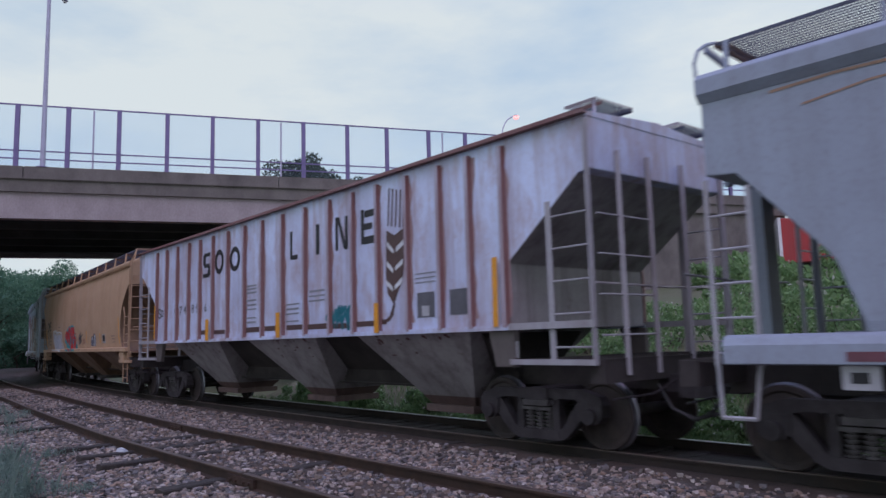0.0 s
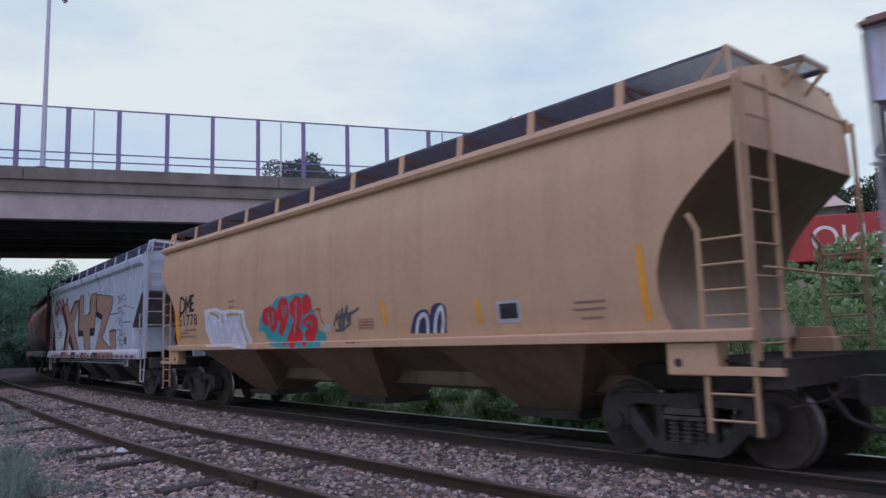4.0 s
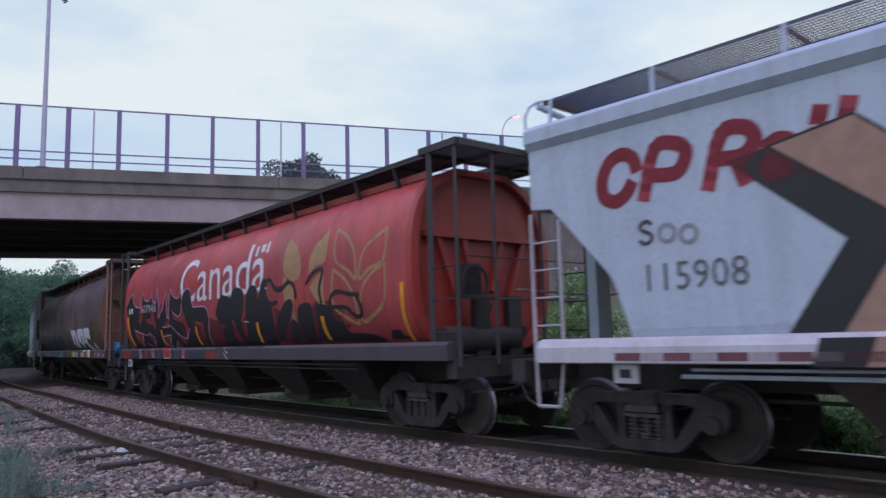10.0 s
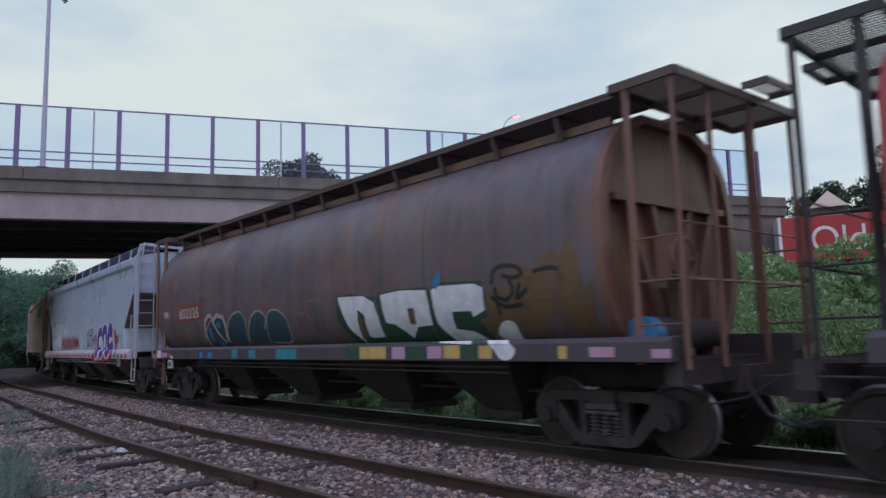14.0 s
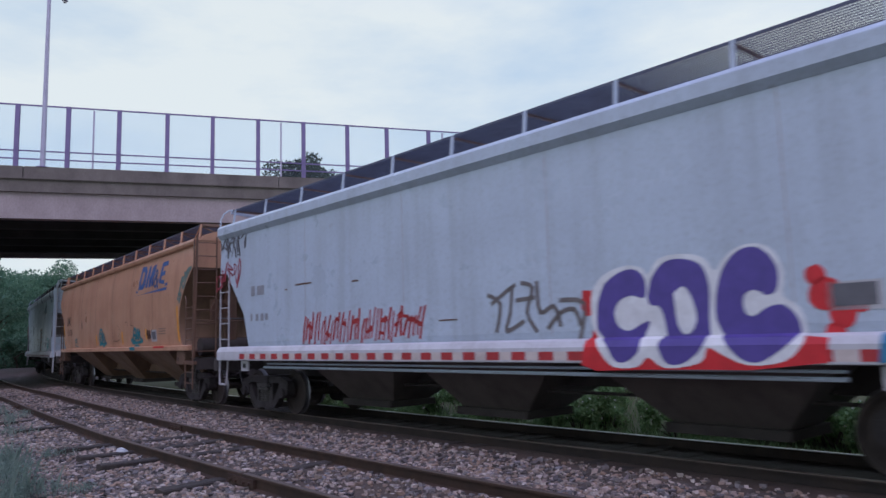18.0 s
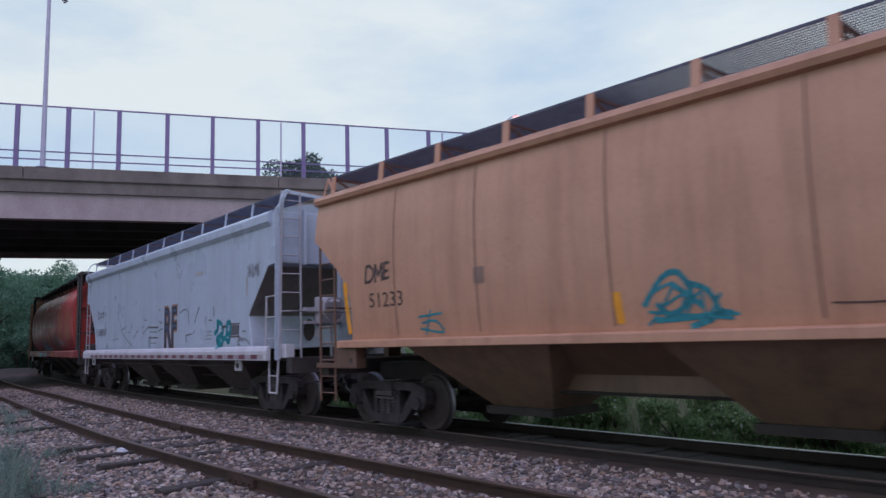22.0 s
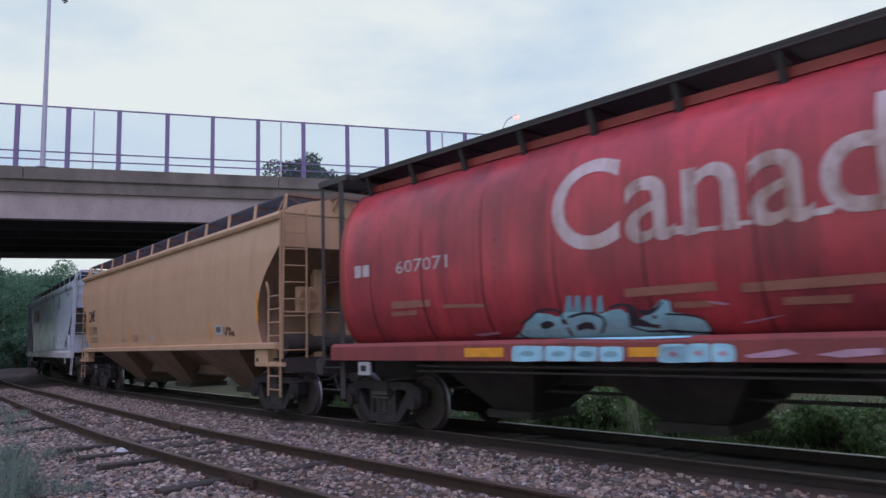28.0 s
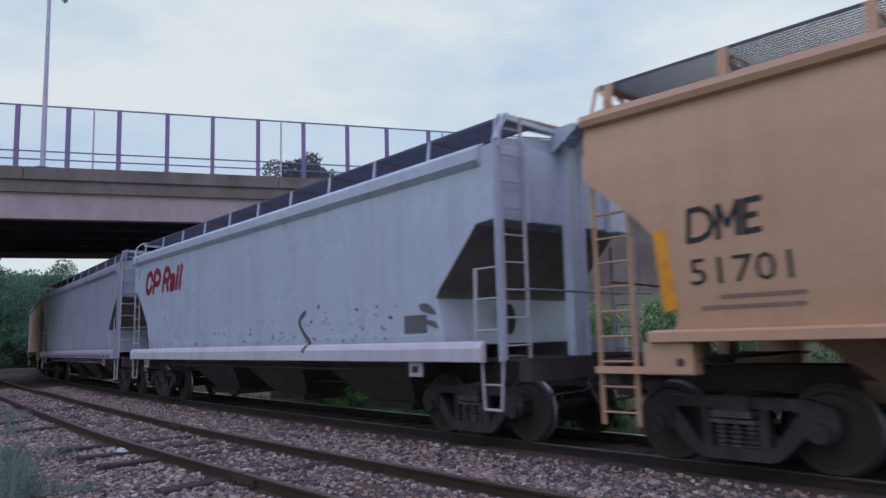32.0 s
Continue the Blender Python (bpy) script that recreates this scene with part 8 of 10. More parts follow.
mark(car_h, 'thin_scrawl', stroke([(-0.43, 1.78), (0.42, 1.77)], 0.04), M_GREYMARK, FLAT, 0.006, 'thin dark scrawl')
mark(car_h, 'thin_scrawl', stroke([(-0.34, 1.95), (0.35, 1.93)], 0.025), M_GREYMARK, FLAT, 0.006, 'thin dark scrawl')
mark(car_h, 'thin_scrawl', stroke([(-0.27, 1.63), (0.27, 1.62)], 0.025), M_GREYMARK, FLAT, 0.006, 'thin dark scrawl')
mark(car_h, 'thin_scrawl', stroke([(0.43, 1.95), (0.82, 2.02)], 0.03), M_GREYMARK, FLAT, 0.006, 'thin dark scrawl')
mark(car_h, 'thin_scrawl', stroke([(-0.92, 2.43), (-0.84, 2.3), (-0.61, 2.31)], 0.03), M_GREYMARK, FLAT, 0.006, 'thin dark scrawl')
mark(car_h, 'thin_scrawl', stroke([(0.51, 2.24), (0.68, 2.14), (0.77, 2.24)], 0.03), M_GREYMARK, FLAT, 0.006, 'thin dark scrawl')
mark(car_h, 'thin_scrawl', stroke([(-4.26, 1.78), (-3.59, 1.82)], 0.02), M_GREYMARK, FLAT, 0.006, 'thin dark scrawl')
mark(car_h, 'thin_scrawl', stroke([(-4.14, 1.72), (-3.78, 2.06)], 0.02), M_GREYMARK, FLAT, 0.006, 'thin dark scrawl')
mark(car_h, 'thin_scrawl', stroke([(2.21, 2.37), (2.5, 2.46), (2.72, 2.45), (2.85, 2.38), (2.88, 2.08)], 0.025), M_GREYMARK, FLAT, 0.006, 'thin dark scrawl')
mark(car_h, 'thin_scrawl', stroke([(2.68, 1.79), (3.13, 1.81)], 0.03), M_GREYMARK, FLAT, 0.006, 'thin dark scrawl')
mark(car_h, 'thin_scrawl', stroke([(2.68, 1.79), (2.75, 1.57)], 0.03), M_GREYMARK, FLAT, 0.006, 'thin dark scrawl')
mark(car_h, 'thin_scrawl', stroke([(3.31, 2.09), (3.42, 2.27), (3.63, 2.47)], 0.03), M_GREYMARK, FLAT, 0.006, 'thin dark scrawl')
mark(car_h, 'thin_scrawl', stroke([(4.03, 2.18), (4.05, 2.04)], 0.03), M_GREYMARK, FLAT, 0.006, 'thin dark scrawl')
mark(car_h, 'thin_scrawl', stroke([(4.55, 2.44), (4.6, 2.21)], 0.03), M_GREYMARK, FLAT, 0.006, 'thin dark scrawl')
mark(car_h, 'thin_scrawl', stroke([(4.27, 2.12), (4.45, 2.11)], 0.04), M_GREYMARK, FLAT, 0.006, 'thin dark scrawl')
words(car_h, '118893', 0.36, M_GREYMARK, -6.48, 1.94, FLAT, 0.008, 0.0, 1.26, 0.0, 'lettering', 'grey car number')
mark(car_h, 'pale_scrawl', scribble(67, 6.54, 7.2, 2.96, 3.28, 5, 0.05), M_GREYFADE, FLAT, 0.006, '')
mark(car_h, 'stain', [rect(*q) for q in [(6.45, 6.53, 2.58, 2.97), (3.34, 3.86, 3.27, 3.36)]], M_STAIN, FLAT, 0.006, '')
mark(car_h, 'stencil_line', [rect(*q) for q in [(4.08, 4.49, 1.83, 1.86), (4.07, 4.49, 1.74, 1.77), (4.07, 4.48, 1.65, 1.68)]], M_GREYFADE, FLAT, 0.006, '')
words(car_i, 'Canada', 1.62, M_WORNWHITE, -2.64, 2.58, cyl_y, 0.0055, 0.0, 1.0, 0.014, 'lettering', 'large worn white word')
mark(car_i, 'flag_emblem', [rect(*q) for q in [(1.93, 2.05, 3.46, 3.67), (2.15, 2.35, 3.51, 3.7), (2.4, 2.57, 3.36, 3.7)]], M_CHALK, cyl_y, 0.006, 'worn white flag emblem')
mark(car_i, 'wheat_leaf', [rounded(q + q[:1], 3)[:-1] for q in [[(3.23, 3.58), (3.59, 3.4), (3.86, 3.22), (4.0, 2.94), (3.99, 2.57), (3.72, 2.77), (3.26, 2.97)]]], M_WHEATFADE, cyl_y, 0.007, 'tan wheat ear leaf')
mark(car_i, 'wheat_leaf', [rounded(q + q[:1], 3)[:-1] for q in [[(3.2, 2.89), (3.55, 2.69), (3.9, 2.47), (3.98, 2.25), (3.95, 1.93), (3.57, 1.99), (3.32, 2.15), (3.22, 2.45)]]], M_WHEATFADE, cyl_y, 0.007, 'tan wheat ear leaf')
mark(car_i, 'wheat_leaf', [rounded(q + q[:1], 3)[:-1] for q in [[(4.06, 2.55), (4.1, 2.98), (4.26, 3.16), (4.44, 3.28), (4.4, 2.76)]]], M_WHEATFADE, cyl_y, 0.007, 'tan wheat ear leaf')
mark(car_i, 'wheat_leaf', [rounded(q + q[:1], 3)[:-1] for q in [[(4.0, 1.93), (4.08, 2.29), (4.38, 2.56), (4.3, 1.9)]]], M_WHEATFADE, cyl_y, 0.007, 'tan wheat ear leaf')
mark(car_i, 'orange_patch', [rect(*q) for q in [(-1.5, -1.03, 1.24, 1.35), (-4.26, -3.49, 1.24, 1.37), (1.63, 2.12, 1.23, 1.34)]], M_YELLOW, lambda z: 1.64, 0.008, '')
mark(car_i, 'grey_graffiti', [rounded(q + q[:1], 3)[:-1] for q in [[(1.37, 1.46), (1.55, 1.81), (1.71, 2.03), (1.87, 2.09), (2.01, 2.01), (1.98, 1.69), (1.87, 1.45)]]], M_GREYTAN, cyl_y, 0.006, 'grey sprayed letter')
mark(car_i, 'grey_graffiti', [rounded(q + q[:1], 3)[:-1] for q in [[(1.98, 2.08), (2.08, 2.23), (2.34, 2.27), (2.59, 2.19), (2.77, 2.08), (2.69, 1.66), (2.51, 1.43), (2.15, 1.44), (2.23, 1.68), (2.01, 1.44), (1.91, 1.45)]]], M_GREYTAN, cyl_y, 0.006, 'grey sprayed letter')
mark(car_i, 'dark_line', stroke(rounded([(1.37, 1.46), (1.55, 1.81), (1.71, 2.03), (1.87, 2.09), (2.01, 2.03)], 3), 0.04), M_NAVY, cyl_y, 0.010)
mark(car_i, 'dark_line', stroke(rounded([(1.98, 2.08), (2.08, 2.23), (2.34, 2.27), (2.59, 2.19), (2.78, 2.08)], 3), 0.04), M_NAVY, cyl_y, 0.010)
mark(car_i, 'dark_line', stroke(rounded([(1.72, 1.8), (1.85, 1.83)], 3), 0.04), M_NAVY, cyl_y, 0.010)
mark(car_i, 'dark_line', stroke(rounded([(2.22, 1.87), (2.32, 1.85), (2.32, 1.8)], 3), 0.04), M_NAVY, cyl_y, 0.010)
mark(car_i, 'dark_line', stroke(rounded([(2.6, 1.79), (2.73, 1.77)], 3), 0.04), M_NAVY, cyl_y, 0.010)
mark(car_i, 'pale_scrawl', scribble(74, 3.03, 4.23, 1.63, 2.0, 9, 0.06), M_PALE, cyl_y, 0.006, 'pale sprayed scrawl')
words(car_i, '607071', 0.29, M_CHALK, -5.89, 2.58, cyl_y, 0.008, 0.0, 1.56, 0.0, 'lettering', 'white car number')
mark(car_i, 'mark_bar', [rect(*q) for q in [(-7.03, -6.84, 2.6, 2.81), (-6.79, -6.6, 2.6, 2.8)]], M_CHALK, cyl_y, 0.006, '')
mark(car_i, 'faded_stripe', [rect(*q) for q in [(-1.57, -0.41, 1.94, 2.04), (-0.14, 1.24, 1.9, 2.0)]], M_REDFADE, cyl_y, 0.006, '')
words(car_j, '51701', 0.41, M_BLACK, -7.28, 2.01, tan_y, 0.008, 0.0, 1.18, 0.0, 'lettering', 'black car number')
mark(car_j, 'stencil_line', [rect(*q) for q in [(-6.94, -6.06, 1.85, 1.89), (-7.16, -6.08, 1.74, 1.78), (-3.12, -2.55, 1.72, 1.75)]], M_TANSTENCIL, tan_y, 0.006, '')
mark(car_j, 'red_stencil', [rect(*q) for q in [(-1.82, -1.28, 1.86, 1.88), (-1.83, -1.29, 1.8, 1.82), (-1.84, -1.3, 1.74, 1.77), (-1.85, -1.31, 1.69, 1.71)]], M_REDFADE, tan_y, 0.006, '')
mark(car_j, 'yellow_reflector', [[(-7.67, 2.66), (-7.51, 2.66), (-7.43, 1.77), (-7.61, 1.73)], [(-4.78, 2.11), (-4.71, 2.11), (-4.66, 1.73), (-4.74, 1.72)], [(-2.24, 2.13), (-2.12, 2.13), (-2.1, 1.71), (-2.21, 1.69)]], M_YELLOW, tan_y, 0.006, 'yellow reflector strip')
mark(car_j, 'white_plate', [rect(*q) for q in [(-0.01, 0.24, 1.71, 1.84)]], M_PLATE, tan_y, 0.006, '')
mark(car_j, 'white_plate', [rect(*q) for q in [(4.93, 5.37, 1.76, 1.99)]], M_PLATE, tan_y, 0.006, 'white framed plate')
mark(car_j, 'dark_panel', [rect(*q) for q in [(5.0, 5.28, 1.81, 1.94)]], M_GREYMARK, tan_y, 0.009, '')
mark(car_j, 'dark_scrawl', scribble(81, 5.42, 6.0, 1.72, 1.92, 5, 0.05), M_BROWNMARK, tan_y, 0.006, '')
mark(car_j, 'yellow_reflector', [[(4.59, 2.08), (4.66, 2.09), (4.7, 1.68), (4.6, 1.67)], [(7.28, 2.61), (7.38, 2.62), (7.38, 1.98), (7.28, 1.96)]], M_YELLOW, tan_y, 0.006, '')
mark(car_k, 'dark_panel', [rect(*q) for q in [(5.79, 6.38, 1.61, 1.89)]], M_GREYMARK, FLAT, 0.006, '')
daub(car_b, 'lilac_graffiti', [[(-5.54, 2.34), (-4.88, 2.36), (-4.54, 2.28), (-4.03, 2.28), (-3.41, 2.23), (-3.37, 1.93), (-3.12, 1.61), (-3.13, 1.44), (-3.96, 1.51), (-5.23, 1.51), (-5.51, 1.9)]], M_LILAC, tan_y, 0.005, 'lilac block graffiti with a white outline')
daub(car_b, 'white_outline', stroke([(-5.54, 2.34), (-4.88, 2.36), (-4.54, 2.28), (-4.03, 2.28), (-3.41, 2.23), (-3.37, 1.93), (-3.12, 1.61), (-3.13, 1.44), (-3.96, 1.51), (-5.23, 1.51), (-5.51, 1.9), (-5.54, 2.34)], 0.075), M_WHITE, tan_y, 0.01, 'white outline of the graffiti')
daub(car_b, 'white_outline', stroke(rounded([(-5.0, 2.28), (-4.96, 1.97), (-4.82, 1.54)], 3), 0.045) + stroke(rounded([(-4.39, 2.25), (-4.34, 1.98), (-4.02, 1.52)], 3), 0.045) + stroke(rounded([(-3.81, 2.23), (-3.79, 1.95), (-3.43, 1.51)], 3), 0.045) + stroke(rounded([(-5.34, 2.08), (-5.3, 1.66)], 3), 0.045) + stroke(rounded([(-4.67, 2.13), (-4.57, 1.6)], 3), 0.045) + stroke(rounded([(-4.07, 2.08), (-3.97, 1.6)], 3), 0.045), M_WHITE, tan_y, 0.01, '')
daub(car_b, 'yellow_stroke', stroke(rounded([(-5.22, 2.29), (-4.89, 2.22), (-4.76, 2.15)], 3), 0.06) + stroke(rounded([(-4.29, 2.18), (-4.03, 2.21), (-3.69, 2.19)], 3), 0.06) + stroke(rounded([(-3.57, 2.19), (-3.51, 1.9), (-3.32, 1.55)], 3), 0.06) + stroke(rounded([(-4.58, 2.21), (-4.52, 2.03)], 3), 0.06), M_YELLOWPALE, tan_y, 0.012, 'pale yellow stroke of the graffiti')
daub(car_b, 'teal_graffiti', [[(-2.72, 1.8), (-2.64, 2.07), (-2.41, 2.25), (-2.08, 2.32), (-1.87, 2.43), (-1.59, 2.47), (-1.34, 2.45), (-1.13, 2.5), (-0.91, 2.49), (-0.62, 2.47), (-0.46, 2.38), (-0.42, 2.14), (-0.25, 2.01), (-0.24, 1.73), (-0.02, 1.69), (0.03, 1.43), (-0.43, 1.43), (-0.87, 1.44), (-1.51, 1.43), (-1.95, 1.47), (-2.12, 1.57), (-2.4, 1.6), (-2.44, 1.76)]], M_TEALB, tan_y, 0.005, 'teal backing of the graffiti')
daub(car_b, 'red_graffiti', [rounded([(-2.54, 2.02), (-2.44, 2.23), (-2.11, 2.28), (-1.86, 2.19), (-1.82, 1.98), (-1.93, 1.83), (-2.1, 1.74), (-2.23, 1.88), (-2.45, 1.92), (-2.54, 2.02)], 3)[:-1]], M_REDB, tan_y, 0.009, 'red bubble graffiti')
daub(car_b, 'red_graffiti', [rounded([(-1.82, 2.24), (-1.72, 2.4), (-1.47, 2.43), (-1.35, 2.32), (-1.36, 2.04), (-1.54, 1.81), (-1.73, 1.66), (-1.83, 1.78), (-1.72, 1.91), (-1.83, 2.02), (-1.82, 2.24)], 3)[:-1]], M_REDB, tan_y, 0.009, 'red bubble graffiti')
daub(car_b, 'red_graffiti', [rounded([(-1.3, 2.29), (-1.09, 2.44), (-0.89, 2.41), (-0.82, 2.3), (-0.86, 1.97), (-0.95, 1.81), (-0.86, 1.69), (-0.94, 1.47), (-1.04, 1.41), (-1.23, 1.51), (-1.36, 1.47), (-1.53, 1.58), (-1.29, 1.83), (-1.17, 1.98), (-1.29, 2.08), (-1.3, 2.29)], 3)[:-1]], M_REDB, tan_y, 0.009, 'red bubble graffiti')
daub(car_b, 'red_graffiti', [rounded([(-0.8, 2.3), (-0.74, 2.41), (-0.59, 2.43), (-0.47, 2.34), (-0.46, 2.15), (-0.59, 2.08), (-0.8, 2.06), (-0.8, 2.3)], 3)[:-1]], M_REDB, tan_y, 0.009, 'red bubble graffiti')
daub(car_b, 'red_graffiti', [rounded([(-0.82, 1.96), (-0.55, 2.05), (-0.35, 2.03), (-0.26, 1.93), (-0.29, 1.75), (-0.44, 1.56), (-0.54, 1.44), (-0.66, 1.49), (-0.8, 1.64), (-0.72, 1.76), (-0.61, 1.79), (-0.79, 1.86), (-0.82, 1.96)], 3)[:-1]], M_REDB, tan_y, 0.009, 'red bubble graffiti')
daub(car_b, 'teal_line', stroke(rounded([(-2.25, 2.15), (-2.21, 2.0), (-2.17, 1.87)], 3), 0.05) + stroke(rounded([(-2.04, 2.15), (-2.03, 1.92)], 3), 0.05) + stroke(rounded([(-1.61, 2.28), (-1.58, 2.12), (-1.55, 2.03)], 3), 0.05) + stroke(rounded([(-1.47, 2.26), (-1.46, 2.1)], 3), 0.05) + stroke(rounded([(-1.02, 2.32), (-1.07, 1.99), (-1.18, 1.72)], 3), 0.05) + stroke(rounded([(-0.68, 1.9), (-0.52, 1.9), (-0.46, 1.83)], 3), 0.05), M_TEALB, tan_y, 0.012, '')
daub(car_b, 'dark_scrawl', stroke(rounded([(0.32, 1.81), (0.44, 2.01), (0.5, 1.74), (0.63, 2.11), (0.64, 1.82), (0.78, 2.15), (0.78, 1.87), (0.91, 2.03), (0.83, 1.81)], 3), 0.05) + stroke(rounded([(0.4, 1.92), (0.65, 1.99), (0.93, 2.01), (1.16, 2.09)], 3), 0.05) + stroke(rounded([(0.34, 1.72), (0.55, 1.72), (0.8, 1.81)], 3), 0.05) + stroke(rounded([(0.51, 2.06), (0.59, 1.76), (0.74, 2.01), (0.86, 1.83)], 3), 0.05), M_GREYMARK, tan_y, 0.006, 'dark grey sprayed scrawl')
daub(car_b, 'rust_line', stroke(rounded([(-0.4, 2.1), (-0.22, 2.15), (-0.12, 2.11)], 3), 0.03) + stroke(rounded([(-0.19, 2.12), (-0.14, 1.96), (-0.05, 1.86)], 3), 0.03), M_RED, tan_y, 0.006, '')
daub(car_b, 'white_plate', [[(-0.06, 1.85), (0.19, 1.84), (0.19, 1.71), (-0.07, 1.72)]], M_PLATE, tan_y, 0.006, '')
daub(car_d, 'black_graffiti', [rounded([(-0.27, 2.26), (-0.15, 2.5), (0.08, 2.67), (0.38, 2.65), (0.58, 2.59), (0.71, 2.75), (0.95, 2.8), (1.24, 2.73), (1.33, 2.57), (1.27, 2.26), (1.11, 2.08), (1.03, 1.7), (1.24, 1.46), (0.9, 1.46), (0.78, 1.81), (0.66, 2.1), (0.52, 1.82), (0.37, 1.46), (-0.33, 1.46), (-0.15, 1.67), (0.05, 1.89), (0.29, 2.03), (0.04, 1.98), (-0.16, 2.09), (-0.27, 2.26)], 3)[:-1]], M_BLACK, cyl_y, 0.007, 'black dripping graffiti')
daub(car_d, 'black_graffiti', [rounded([(1.38, 2.4), (1.48, 2.66), (1.66, 2.78), (1.86, 2.78), (2.01, 2.67), (2.03, 2.48), (2.24, 2.86), (2.41, 2.87), (2.47, 2.7), (2.45, 2.53), (2.57, 2.39), (2.65, 1.96), (2.38, 1.47), (1.9, 1.47), (1.92, 1.66), (1.9, 1.99), (1.66, 1.47), (1.24, 1.46), (1.16, 1.69), (1.38, 1.93), (1.35, 2.22), (1.38, 2.4)], 3)[:-1]], M_BLACK, cyl_y, 0.007, 'black dripping graffiti')
daub(car_d, 'red_gap', [rounded([(0.76, 1.97), (0.76, 1.79), (0.61, 1.54), (0.59, 1.71), (0.76, 1.97)], 3)[:-1]], M_REDB2, cyl_y, 0.009, '')
daub(car_d, 'red_gap', [rounded([(1.27, 2.03), (1.3, 1.87), (1.18, 1.69), (1.16, 1.85), (1.27, 2.03)], 3)[:-1]], M_REDB2, cyl_y, 0.009, '')
daub(car_d, 'pale_fleck', stroke(rounded([(0.37, 1.45), (0.45, 1.37), (0.57, 1.33)], 3), 0.03) + stroke(rounded([(0.34, 1.33), (0.56, 1.19)], 3), 0.03) + stroke(rounded([(1.23, 2.02), (1.47, 2.0)], 3), 0.03) + stroke(rounded([(2.4, 2.69), (2.48, 2.67)], 3), 0.03) + stroke(rounded([(2.05, 2.65), (2.15, 2.65)], 3), 0.03), M_PALE, cyl_y, 0.012, '')
daub(car_d, 'black_line', stroke(rounded([(2.44, 2.82), (2.64, 2.83), (2.79, 2.69), (2.99, 2.61), (3.19, 2.63), (3.44, 2.75)], 3), 0.09) + stroke(rounded([(2.43, 2.4), (2.7, 2.33), (2.91, 2.36)], 3), 0.09), M_BLACK, cyl_y, 0.0125, '')
daub(car_d, 'black_graffiti', [rounded([(2.58, 1.6), (2.81, 1.98), (3.2, 2.29), (3.46, 2.39), (3.6, 2.3), (3.49, 2.06), (3.11, 1.79), (2.8, 1.57), (2.58, 1.6)], 3)[:-1]], M_BLACK, cyl_y, 0.0078, 'black dripping graffiti')
daub(car_d, 'black_graffiti', [rounded([(3.18, 1.55), (3.39, 1.91), (3.56, 1.98), (3.68, 1.81), (3.52, 1.55), (3.18, 1.55)], 3)[:-1]], M_BLACK, cyl_y, 0.0078, 'black dripping graffiti')
daub(car_d, 'black_graffiti', [rounded([(3.74, 2.13), (3.88, 2.26), (4.24, 2.27), (4.32, 2.13), (4.27, 1.79), (4.08, 1.54), (3.69, 1.55), (3.74, 1.89), (3.74, 2.13)], 3)[:-1]], M_BLACK, cyl_y, 0.0078, 'black dripping graffiti')
daub(car_d, 'black_graffiti', [rounded([(4.14, 1.53), (4.44, 1.82), (4.47, 2.2), (4.8, 2.21), (5.03, 2.12), (5.11, 1.9), (5.37, 1.85), (5.46, 1.67), (6.11, 1.63), (6.41, 1.5), (5.78, 1.5), (4.14, 1.53)], 3)[:-1]], M_BLACK, cyl_y, 0.0078, 'black dripping graffiti')
daub(car_d, 'black_graffiti', [rounded([(6.61, 1.53), (6.72, 1.67), (6.97, 1.67), (7.01, 1.58), (7.25, 1.53), (6.61, 1.53)], 3)[:-1]], M_BLACK, cyl_y, 0.0078, 'black dripping graffiti')
daub(car_d, 'black_line', stroke(rounded([(2.83, 2.63), (3.23, 2.65), (3.48, 2.72), (3.68, 2.62), (3.73, 2.41)], 3), 0.075) + stroke(rounded([(4.17, 2.65), (4.39, 2.82), (4.71, 2.88), (4.78, 2.81), (4.66, 2.52), (4.71, 2.25)], 3), 0.075) + stroke(rounded([(5.0, 2.23), (5.11, 2.37), (5.35, 2.42), (5.65, 2.35), (5.98, 2.32)], 3), 0.075) + stroke(rounded([(4.79, 2.14), (5.17, 2.14), (5.57, 2.11), (5.79, 1.96), (5.98, 1.95), (6.03, 2.11), (5.93, 2.26)], 3), 0.075), M_BLACK, cyl_y, 0.0125, '')
daub(car_e, 'green_backing', [[(1.49, 2.32), (1.94, 2.35), (2.75, 2.24), (2.89, 2.29), (3.17, 2.33), (4.12, 2.32), (4.2, 2.26), (4.4, 2.37), (5.38, 2.32), (5.45, 2.08), (5.38, 1.7), (5.47, 1.42), (4.11, 1.45), (1.77, 1.45), (1.44, 1.86)]], M_GREEN, cyl_y, 0.005, 'dark green graffiti backing')
daub(car_e, 'white_graffiti', [[(1.55, 2.31), (2.36, 2.29), (2.67, 2.16), (2.73, 1.89), (2.69, 1.57), (2.34, 1.56), (2.25, 1.59), (2.33, 1.95), (2.14, 2.06), (2.11, 1.79), (2.0, 1.57), (2.03, 1.45), (1.73, 1.76)]], M_WHITE, cyl_y, 0.01, 'white block graffiti')
daub(car_e, 'white_graffiti', [[(2.89, 2.27), (3.43, 2.31), (4.11, 2.27), (4.14, 2.03), (4.11, 1.73), (3.72, 1.71), (3.46, 1.53), (3.34, 1.65), (3.14, 1.77), (2.91, 1.8)]], M_WHITE, cyl_y, 0.01, 'white block graffiti')
daub(car_e, 'white_graffiti', [[(4.24, 2.26), (4.39, 2.31), (5.21, 2.29), (5.39, 2.22), (5.36, 1.9), (5.08, 1.81), (5.07, 1.9), (4.65, 1.91), (4.61, 1.65), (4.97, 1.61), (5.13, 1.52), (5.19, 1.42), (4.46, 1.45), (4.24, 1.74)]], M_WHITE, cyl_y, 0.01, 'white block graffiti')
